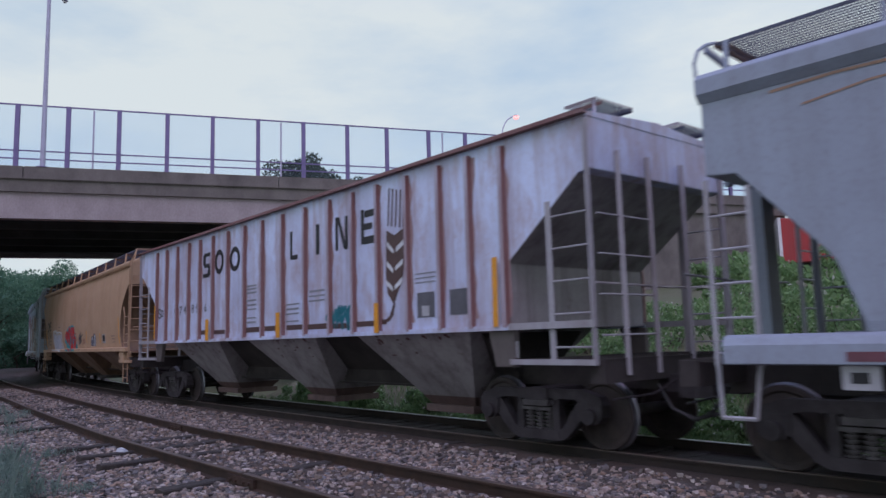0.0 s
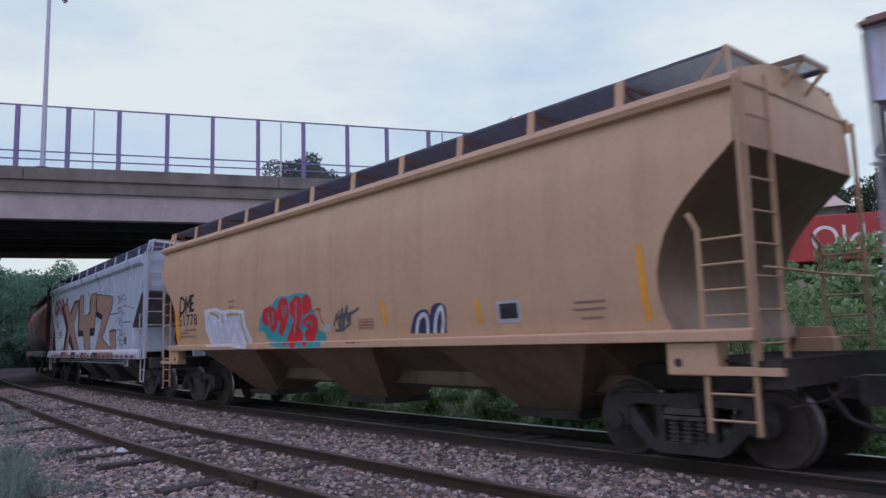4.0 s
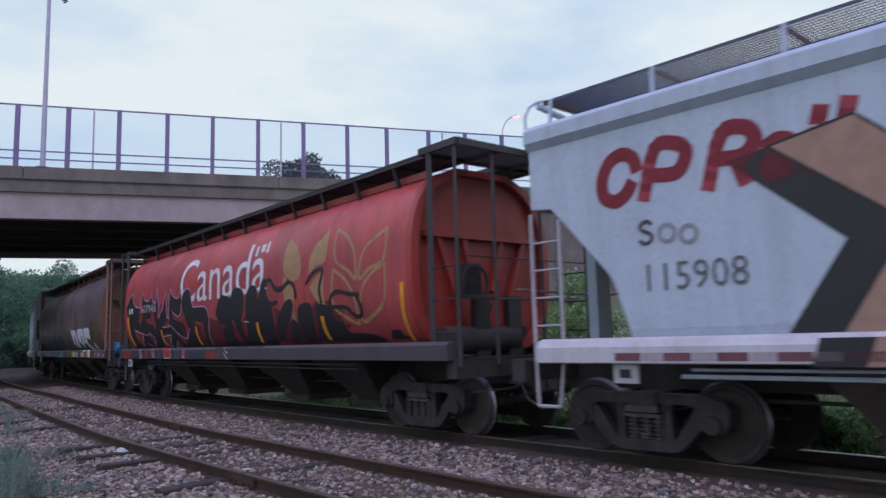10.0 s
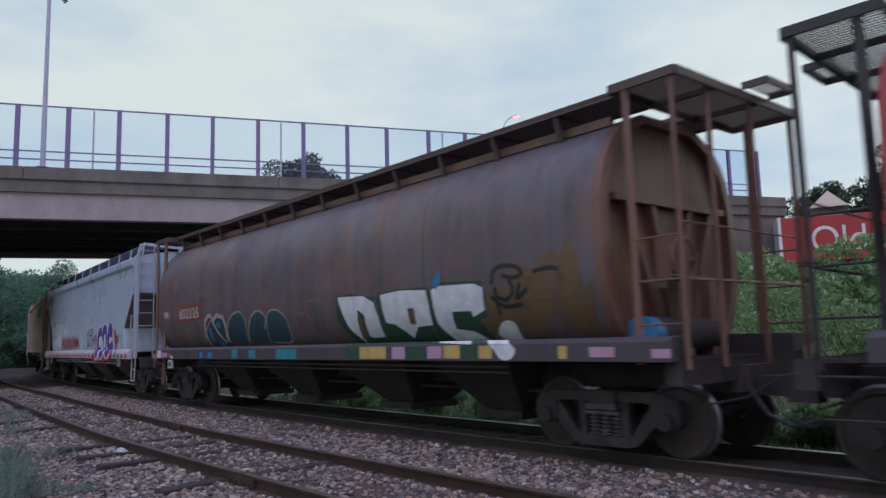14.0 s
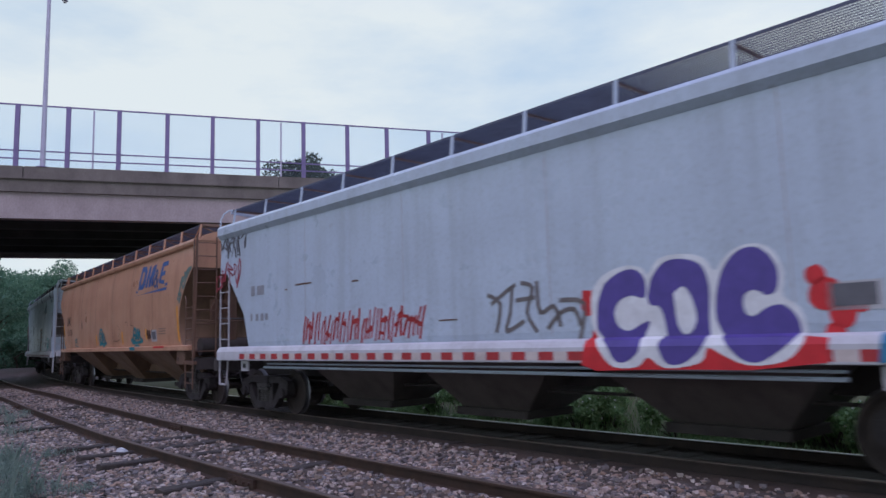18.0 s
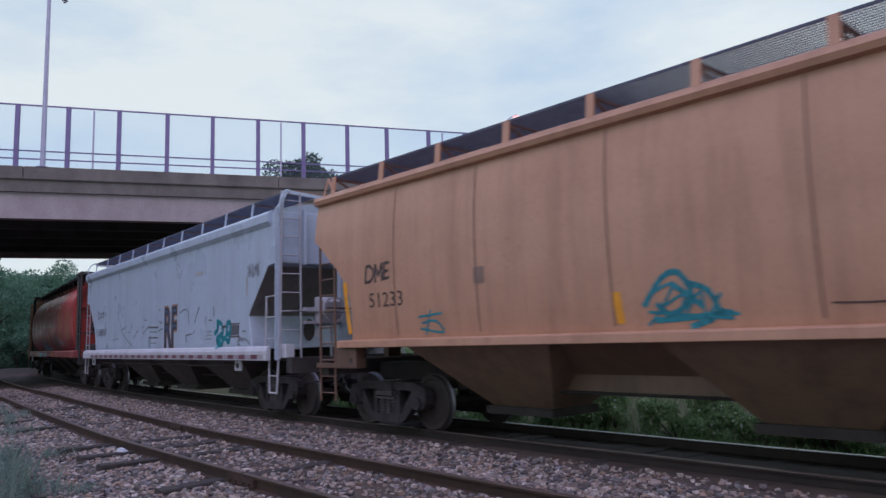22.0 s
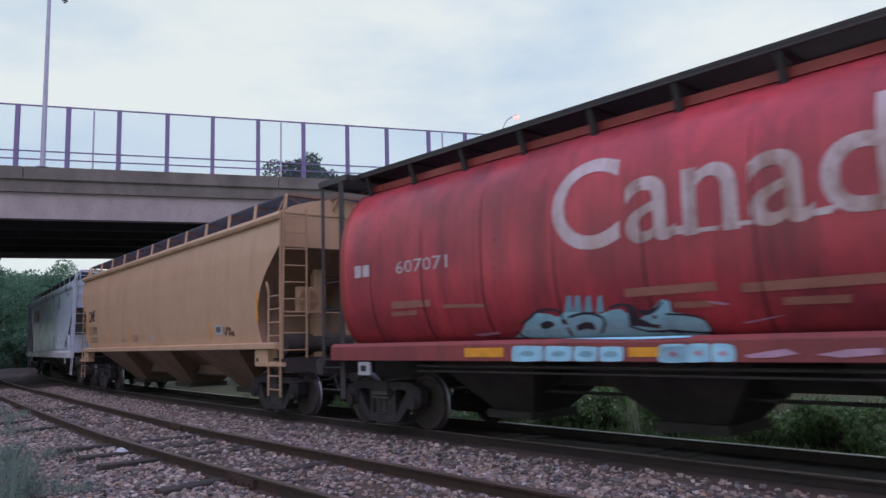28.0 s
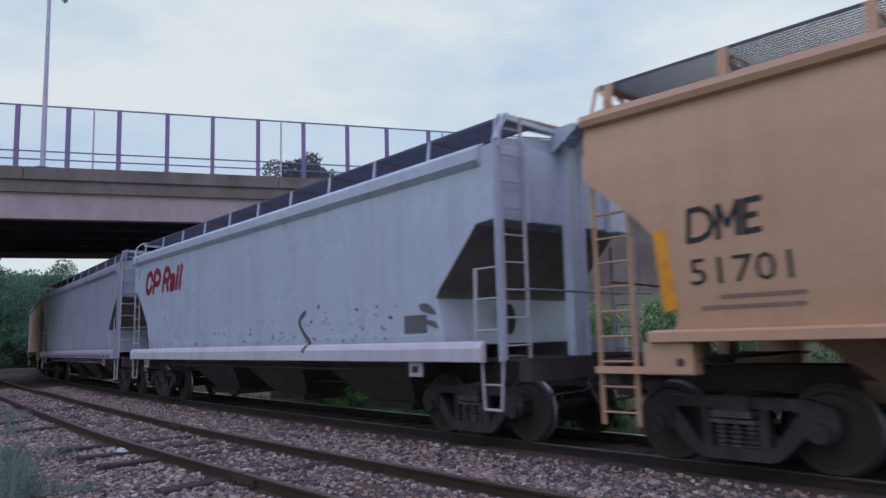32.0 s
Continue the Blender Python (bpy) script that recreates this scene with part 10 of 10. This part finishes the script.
daub(car_i, 'blue_graffiti', [[(-3.59, 1.5), (-3.36, 1.61), (-3.19, 1.74), (-3.0, 1.82), (-2.81, 1.8), (-2.67, 1.75), (-2.55, 1.81), (-2.22, 1.79), (-1.98, 1.76), (-1.83, 1.8), (-1.69, 1.81), (-1.6, 1.75), (-1.63, 1.62), (-1.53, 1.62), (-1.4, 1.71), (-1.28, 1.73), (-1.33, 1.73), (-1.1, 1.89), (-1.01, 1.86), (-1.02, 1.74), (-0.86, 1.71), (-0.66, 1.64), (-0.63, 1.53), (-0.71, 1.48), (-0.71, 1.45), (-1.39, 1.44)]], M_LTBLUE, cyl_y, 0.0055, 'pale blue bubble graffiti')
daub(car_i, 'dark_gap', [rounded([(-1.59, 1.85), (-1.49, 1.83), (-1.47, 1.7), (-1.37, 1.64), (-1.22, 1.56), (-1.4, 1.58), (-1.54, 1.6), (-1.63, 1.6), (-1.59, 1.74), (-1.59, 1.85)], 3)[:-1]], M_NAVY, cyl_y, 0.008, '')
daub(car_i, 'dark_gap', [rounded([(-3.01, 1.67), (-2.86, 1.71), (-2.77, 1.66), (-2.89, 1.61), (-3.01, 1.61), (-3.01, 1.67)], 3)[:-1]], M_NAVY, cyl_y, 0.008, '')
daub(car_i, 'dark_gap', [rounded([(-2.42, 1.63), (-2.27, 1.67), (-2.16, 1.65), (-2.17, 1.57), (-2.3, 1.59), (-2.43, 1.56), (-2.42, 1.63)], 3)[:-1]], M_NAVY, cyl_y, 0.008, '')
daub(car_i, 'dark_gap', [rounded([(-1.45, 1.79), (-1.26, 1.78), (-1.09, 1.88), (-1.15, 1.8), (-1.28, 1.73), (-1.43, 1.73), (-1.45, 1.79)], 3)[:-1]], M_NAVY, cyl_y, 0.008, '')
daub(car_i, 'dark_line', stroke(rounded([(-3.34, 1.69), (-3.16, 1.75), (-2.98, 1.84), (-2.71, 1.85), (-2.6, 1.78), (-2.62, 1.67)], 3), 0.03) + stroke(rounded([(-2.49, 1.74), (-2.22, 1.78), (-2.0, 1.73), (-1.98, 1.65), (-2.09, 1.53)], 3), 0.03) + stroke(rounded([(-1.82, 1.83), (-1.67, 1.86), (-1.55, 1.84)], 3), 0.03) + stroke(rounded([(-3.47, 1.58), (-3.43, 1.52), (-3.37, 1.49)], 3), 0.03), M_NAVY, cyl_y, 0.009, '')
daub(car_i, 'dark_line', stroke(rounded([(-1.65, 1.6), (-1.43, 1.53), (-1.18, 1.53), (-0.99, 1.5)], 3), 0.022) + stroke(rounded([(-1.09, 1.72), (-0.86, 1.7), (-0.66, 1.64), (-0.63, 1.49)], 3), 0.022) + stroke(rounded([(-1.14, 1.54), (-0.92, 1.51), (-0.67, 1.49)], 3), 0.022), M_NAVY, cyl_y, 0.009, '')
daub(car_i, 'blue_spikes', [[(-2.53, 1.81), (-2.44, 2.0), (-2.37, 2.02), (-2.4, 1.8)]], M_MIDBLUE, cyl_y, 0.006, 'dull blue spikes of the graffiti')
daub(car_i, 'blue_spikes', [[(-2.39, 1.8), (-2.3, 2.0), (-2.23, 2.01), (-2.26, 1.79)]], M_MIDBLUE, cyl_y, 0.006, 'dull blue spikes of the graffiti')
daub(car_i, 'blue_spikes', [[(-2.23, 1.79), (-2.13, 1.98), (-2.07, 2.0), (-2.1, 1.79)]], M_MIDBLUE, cyl_y, 0.006, 'dull blue spikes of the graffiti')
daub(car_i, 'blue_spikes', [[(-2.05, 1.78), (-1.96, 1.97), (-1.9, 1.99), (-1.93, 1.78)]], M_MIDBLUE, cyl_y, 0.006, 'dull blue spikes of the graffiti')
daub(car_i, 'blue_on_sill', [rounded([(-3.32, 1.36), (-3.26, 1.39), (-2.83, 1.38), (-2.79, 1.35), (-2.8, 1.21), (-2.85, 1.19), (-3.28, 1.18), (-3.34, 1.23), (-3.32, 1.36)], 3)[:-1]], M_LTBLUE, cyl_y, 0.006, 'pale blue bubble on the sill')
daub(car_i, 'blue_on_sill', [rounded([(-2.75, 1.35), (-2.71, 1.38), (-2.35, 1.37), (-2.31, 1.34), (-2.33, 1.22), (-2.37, 1.19), (-2.72, 1.19), (-2.77, 1.23), (-2.75, 1.35)], 3)[:-1]], M_LTBLUE, cyl_y, 0.006, 'pale blue bubble on the sill')
daub(car_i, 'blue_on_sill', [rounded([(-2.28, 1.34), (-2.24, 1.37), (-1.96, 1.36), (-1.93, 1.33), (-1.95, 1.22), (-1.98, 1.19), (-2.25, 1.19), (-2.3, 1.23), (-2.28, 1.34)], 3)[:-1]], M_LTBLUE, cyl_y, 0.006, 'pale blue bubble on the sill')
daub(car_i, 'blue_on_sill', [rounded([(-1.9, 1.33), (-1.87, 1.36), (-1.6, 1.36), (-1.57, 1.33), (-1.58, 1.22), (-1.62, 1.19), (-1.88, 1.19), (-1.91, 1.23), (-1.9, 1.33)], 3)[:-1]], M_LTBLUE, cyl_y, 0.006, 'pale blue bubble on the sill')
daub(car_i, 'blue_on_sill', [rounded([(-1.1, 1.32), (-1.06, 1.35), (-0.74, 1.36), (-0.72, 1.33), (-0.74, 1.21), (-0.77, 1.19), (-1.08, 1.19), (-1.11, 1.23), (-1.1, 1.32)], 3)[:-1]], M_LTBLUE, cyl_y, 0.006, 'pale blue bubble on the sill')
daub(car_i, 'blue_on_sill', [rounded([(-1.08, 1.35), (-1.04, 1.38), (-0.78, 1.38), (-0.77, 1.35), (-0.78, 1.22), (-0.81, 1.18), (-1.06, 1.18), (-1.09, 1.21), (-1.08, 1.35)], 3)[:-1]], M_LTBLUE, cyl_y, 0.006, 'pale blue bubble on the sill')
daub(car_i, 'blue_on_sill', [rounded([(-0.74, 1.35), (-0.71, 1.38), (-0.51, 1.38), (-0.48, 1.35), (-0.49, 1.22), (-0.52, 1.19), (-0.73, 1.18), (-0.75, 1.21), (-0.74, 1.35)], 3)[:-1]], M_LTBLUE, cyl_y, 0.006, 'pale blue bubble on the sill')
daub(car_i, 'blue_on_sill', [rounded([(-0.46, 1.35), (-0.43, 1.38), (-0.26, 1.37), (-0.21, 1.32), (-0.21, 1.22), (-0.25, 1.19), (-0.45, 1.19), (-0.47, 1.21), (-0.46, 1.35)], 3)[:-1]], M_LTBLUE, cyl_y, 0.006, 'pale blue bubble on the sill')
daub(car_i, 'dark_gap', [rounded([(-3.19, 1.28), (-3.11, 1.32), (-2.97, 1.31), (-2.93, 1.27), (-3.03, 1.25), (-3.12, 1.25), (-3.19, 1.28)], 3)[:-1]], M_MIDBLUE, cyl_y, 0.009, '')
daub(car_i, 'dark_gap', [rounded([(-2.66, 1.27), (-2.59, 1.31), (-2.46, 1.31), (-2.43, 1.27), (-2.51, 1.25), (-2.6, 1.25), (-2.66, 1.27)], 3)[:-1]], M_MIDBLUE, cyl_y, 0.009, '')
daub(car_i, 'dark_gap', [rounded([(-2.23, 1.27), (-2.16, 1.31), (-2.04, 1.31), (-2.01, 1.26), (-2.09, 1.24), (-2.17, 1.24), (-2.23, 1.27)], 3)[:-1]], M_MIDBLUE, cyl_y, 0.009, '')
daub(car_i, 'dark_gap', [rounded([(-1.85, 1.27), (-1.78, 1.31), (-1.68, 1.3), (-1.64, 1.26), (-1.72, 1.24), (-1.8, 1.24), (-1.85, 1.27)], 3)[:-1]], M_MIDBLUE, cyl_y, 0.009, '')
daub(car_i, 'pink_gap', [rounded([(-0.98, 1.27), (-0.93, 1.3), (-0.88, 1.29), (-0.86, 1.26), (-0.92, 1.24), (-0.98, 1.27)], 3)[:-1]], M_PINK, cyl_y, 0.009, '')
daub(car_i, 'pink_gap', [rounded([(-0.99, 1.28), (-0.94, 1.31), (-0.89, 1.3), (-0.87, 1.26), (-0.93, 1.25), (-0.99, 1.28)], 3)[:-1]], M_PINK, cyl_y, 0.009, '')
daub(car_i, 'pink_gap', [rounded([(-0.68, 1.28), (-0.63, 1.31), (-0.58, 1.3), (-0.57, 1.26), (-0.63, 1.25), (-0.68, 1.28)], 3)[:-1]], M_PINK, cyl_y, 0.009, '')
daub(car_i, 'pink_gap', [rounded([(-0.4, 1.27), (-0.36, 1.3), (-0.31, 1.3), (-0.29, 1.26), (-0.35, 1.25), (-0.4, 1.27)], 3)[:-1]], M_PINK, cyl_y, 0.009, '')
daub(car_i, 'faded_stripe', [[(-6.04, 2.14), (-5.09, 2.12), (-5.09, 2.01), (-6.08, 2.02)]], M_REDFADE, cyl_y, 0.005, '')
daub(car_i, 'faded_stripe', [[(-4.82, 2.03), (-3.88, 1.99), (-3.9, 1.94), (-4.84, 1.97)]], M_REDFADE, cyl_y, 0.005, '')
daub(car_i, 'faded_stripe', [[(-6.11, 1.97), (-5.44, 1.97), (-5.47, 1.9), (-6.12, 1.9)]], M_REDFADE, cyl_y, 0.005, '')
daub(car_i, 'faded_stripe', [[(-0.97, 1.85), (-0.48, 1.84), (-0.5, 1.77), (-0.99, 1.78)]], M_REDFADE, cyl_y, 0.005, '')
daub(car_i, 'faded_stripe', [[(0.26, 1.83), (0.9, 1.82), (0.88, 1.74), (0.24, 1.75)]], M_REDFADE, cyl_y, 0.005, '')
daub(car_i, 'pale_scrawl', [[(-0.25, 1.59), (0.24, 1.66), (0.18, 1.64), (-0.19, 1.58)]], M_PINK, cyl_y, 0.006, '')
daub(car_i, 'pale_scrawl', [[(-0.55, 1.84), (-0.31, 1.8), (-0.35, 1.78), (-0.55, 1.82)]], M_PINK, cyl_y, 0.006, '')
daub(car_i, 'pale_scrawl', [[(-0.1, 1.26), (0.31, 1.32), (0.43, 1.27), (0.18, 1.23), (-0.07, 1.23)]], M_PINK, cyl_y, 0.006, '')
daub(car_i, 'pale_scrawl', [[(0.6, 1.26), (0.88, 1.31), (1.17, 1.32), (1.17, 1.26), (0.82, 1.23)]], M_PINK, cyl_y, 0.006, '')
daub(car_i, 'pale_scrawl', [[(-4.38, 1.56), (-3.83, 1.59), (-3.83, 1.56), (-4.21, 1.53)]], M_PINK, cyl_y, 0.006, '')

daub(car_i, 'serif', [[(-0.77, 2.59), (-0.76, 2.64), (-0.31, 2.63), (-0.31, 2.58)]], M_WORNWHITE, cyl_y, 0.0045, '')
daub(car_i, 'serif', [[(-0.27, 2.6), (-0.26, 2.65), (0.19, 2.64), (0.19, 2.59)]], M_WORNWHITE, cyl_y, 0.0045, '')
daub(car_i, 'serif', [[(-0.74, 3.3), (-0.58, 3.3), (-0.43, 3.24), (-0.58, 3.21)]], M_WORNWHITE, cyl_y, 0.0045, '')
daub(car_i, 'serif', [[(-1.01, 2.67), (-0.71, 2.69), (-0.75, 2.6), (-0.89, 2.58)]], M_WORNWHITE, cyl_y, 0.0045, '')
daub(car_i, 'serif', [[(0.59, 2.65), (0.92, 2.68), (0.82, 2.59), (0.7, 2.59)]], M_WORNWHITE, cyl_y, 0.0045, '')

daub(car_d, 'red_gap', [[(-5.72, 1.46), (-5.7, 1.47), (-5.53, 1.24), (-5.68, 1.18), (-5.77, 1.29)]], M_RED, cyl_y, 0.011, 'red left bare between the black paint')
daub(car_d, 'red_gap', [[(-4.74, 1.44), (-4.75, 1.48), (-4.57, 1.5), (-4.43, 1.23), (-4.61, 1.25)]], M_RED, cyl_y, 0.011, 'red left bare between the black paint')
daub(car_d, 'red_gap', [[(-3.76, 1.48), (-3.42, 1.51), (-3.24, 1.46), (-3.13, 1.28), (-3.2, 1.2), (-3.59, 1.2)]], M_RED, cyl_y, 0.011, 'red left bare between the black paint')
daub(car_d, 'red_gap', [[(-2.29, 1.39), (-2.13, 1.43), (-2.13, 1.23), (-2.27, 1.23)]], M_RED, cyl_y, 0.011, 'red left bare between the black paint')
daub(car_d, 'white_outline', stroke([(-5.72, 1.46), (-5.7, 1.47), (-5.53, 1.24), (-5.68, 1.18), (-5.77, 1.29), (-5.72, 1.46)], 0.018) + stroke([(-4.74, 1.44), (-4.75, 1.48), (-4.57, 1.5), (-4.43, 1.23), (-4.61, 1.25), (-4.74, 1.44)], 0.018) + stroke([(-3.76, 1.48), (-3.42, 1.51), (-3.24, 1.46), (-3.13, 1.28), (-3.2, 1.2), (-3.59, 1.2), (-3.76, 1.48)], 0.018) + stroke([(-2.29, 1.39), (-2.13, 1.43), (-2.13, 1.23), (-2.27, 1.23), (-2.29, 1.39)], 0.018), M_LILAC, cyl_y, 0.0125, 'pale outline')
daub(car_d, 'white_outline', stroke([(-6.56, 2.04), (-5.83, 1.91), (-6.3, 1.54), (-6.56, 2.04)], 0.016) + stroke([(-5.32, 1.92), (-4.92, 1.78), (-5.3, 1.51), (-5.32, 1.92)], 0.016) + stroke([(-4.25, 1.79), (-3.57, 1.83), (-4.01, 1.48), (-4.27, 1.6)], 0.016) + stroke([(-3.7, 1.49), (-3.28, 1.66), (-3.23, 1.48)], 0.016) + stroke([(-5.86, 1.62), (-5.58, 1.53)], 0.016), M_LILAC, cyl_y, 0.0125, 'pale outline')

gear = part('brake_gear_box', Shape().prism([(7.97, 1.86), (8.16, 1.9), (8.2, 2.1), (8.2, 2.36), (8.1, 2.46), (7.97, 2.46)], -0.72, -0.22), LADDER_GREY, car_h, 'grey hand brake housing')
part('brake_wheel', Shape().turn([(0.24, -0.02), (0.28, -0.02), (0.28, 0.02), (0.24, 0.02)], 20, 'y'), LADDER_GREY, gear, at=Matrix.Translation((8.28, -0.42, 2.18)) @ pose(0, 0, 0, 0, 0, 90))
part('spoke', Shape().bar((8.28, -0.67, 2.18), (8.28, -0.17, 2.18), 0.03, 0.02), LADDER_GREY, gear)
part('spoke', Shape().bar((8.28, -0.42, 1.93), (8.28, -0.42, 2.43), 0.03, 0.02, (0, 1, 0)), LADDER_GREY, gear)
part('gear_shelf', Shape().box(7.96, 8.12, -1.0, -0.45, 1.9, 1.96), LADDER_GREY, gear)
part('gear_shelf', Shape().box(7.96, 8.12, -1.0, -0.6, 2.16, 2.24), LADDER_GREY, gear)
part('brake_rod', Shape().bar((8.14, -0.42, 1.2), (8.14, -0.42, 1.9), 0.05, 0.04), WHITE_END, gear)
part('white_tag', Shape().box(8.1, 8.115, -0.78, -0.68, 1.62, 1.78), M_PLATE, gear, 'white tag on the brake gear')
bevelled(part('corner_casting', Shape().box(7.96, 8.2, -1.5, -1.3, 1.22, 1.5), P_SILL, car_h, 'white painted corner block'), 0.02)

daub(car_e, 'yellow_reflector', [[(-7.75, 2.33), (-7.66, 2.32), (-7.72, 1.46), (-7.85, 1.46)]], M_OCHRE, cyl_y, 0.009, 'worn ochre reflector strip')
daub(car_e, 'faded_patch', [[(-7.27, 3.39), (-7.02, 3.34), (-7.06, 2.82), (-7.3, 2.82)]], M_FADEBROWN, cyl_y, 0.004, 'faded brown patch of old lettering')
daub(car_e, 'faded_patch', [[(-6.77, 3.22), (-6.49, 3.33), (-6.27, 3.23), (-6.3, 3.06), (-6.49, 2.93), (-6.69, 2.97)]], M_FADEBROWN, cyl_y, 0.004, 'faded brown patch of old lettering')
daub(car_e, 'pale_scrawl', stroke(rounded([(-7.64, 2.22), (-7.45, 2.15), (-7.59, 2.08), (-7.4, 1.93), (-7.49, 2.11), (-7.32, 1.92), (-7.18, 2.15), (-7.17, 1.95), (-7.0, 2.06), (-7.12, 2.16)], 3), 0.03) + stroke(rounded([(-7.42, 1.69), (-7.26, 1.77), (-7.19, 1.65), (-7.34, 1.62), (-7.12, 1.54), (-7.07, 1.64), (-7.2, 1.73)], 3), 0.03), M_GREYBLUE, cyl_y, 0.008, 'grey-blue sprayed scrawl')
daub(car_e, 'sill_patch', [[(-7.67, 1.4), (-7.51, 1.43), (-7.36, 1.39), (-7.38, 1.22), (-7.68, 1.21)]], M_WHITE, cyl_y, 0.008, '')
daub(car_e, 'sill_patch', [[(-6.65, 1.27), (-6.51, 1.28), (-6.48, 1.2), (-6.63, 1.19)]], M_WHITE, cyl_y, 0.008, '')
daub(car_e, 'sill_patch', [[(-7.32, 1.35), (-6.92, 1.35), (-6.93, 1.23), (-7.33, 1.22)]], M_PINK, cyl_y, 0.008, '')
daub(car_e, 'sill_patch', [[(-6.85, 1.33), (-6.68, 1.34), (-6.68, 1.24), (-6.85, 1.23)]], M_REDFADE, cyl_y, 0.008, '')
daub(car_e, 'sill_patch', [[(-8.03, 1.32), (-7.73, 1.33), (-7.74, 1.2), (-8.02, 1.19)]], M_REDFADE, cyl_y, 0.008, '')

daub(car_g, 'teal_tag', stroke(rounded([(-5.62, 1.86), (-5.08, 1.9)], 3), 0.035) + stroke(rounded([(-5.33, 1.95), (-5.48, 1.59)], 3), 0.035) + stroke(rounded([(-5.6, 1.68), (-5.08, 1.61), (-5.23, 1.79), (-5.55, 1.76)], 3), 0.035), M_TEAL, tan_y, 0.007, 'small teal tag')
daub(car_g, 'teal_tag', stroke(rounded([(-1.47, 1.95), (-1.17, 2.06), (-1.33, 1.79), (-1.52, 1.6)], 3), 0.035) + stroke(rounded([(-1.29, 1.81), (-1.03, 1.93), (-1.14, 1.67)], 3), 0.035) + stroke(rounded([(-1.04, 1.7), (-0.84, 1.95), (-0.8, 1.67), (-0.61, 1.91)], 3), 0.035) + stroke(rounded([(-0.68, 1.76), (-0.43, 1.68)], 3), 0.035) + stroke(rounded([(-1.5, 1.75), (-0.5, 1.64)], 3), 0.035), M_TEAL, tan_y, 0.008, '')

# ---- motion of the train ----
def run(t):
    """Metres that the train has gone since 9 s; it gathers speed slowly."""
    return 5.289 * (t - 9.0) + 0.0419 * (t - 9.0) ** 2 / 2


def car_pose(s, half):
    a, b = along(s - half), along(s + half)
    m = (a + b) / 2
    return Matrix.Translation(m) @ Matrix.Rotation(math.atan2(b.y - a.y, b.x - a.x), 4, "Z")


def motions():
    half = {}
    for car, t, x in TRUCKS:
        half[car] = abs(x)
    place = dict(CARS)
    for car, s0 in CARS:
        walk(car, [(k * 0.5, car_pose(s0 + run(k * 0.5), half[car])) for k in range(65)])
    for car, t, x in TRUCKS:
        rows = []
        for k in range(17):
            s = place[car] + run(k * 2.0)
            m = car_pose(s, half[car])
            yaw = math.degrees(heading(s + x)) - math.degrees(m.to_euler().z)
            rows.append((k * 2.0, pose(x, 0, 0, 0, 0, (yaw + 180) % 360 - 180)))
        walk(t, rows)
    for car, w, x in WHEELS:
        walk(w, [(k * 0.1, Matrix.Translation((x, 0, R_WHEEL)) @ Matrix.Rotation(run(k * 0.1) / R_WHEEL, 4, "Y")) for k in range(321)])


motions()
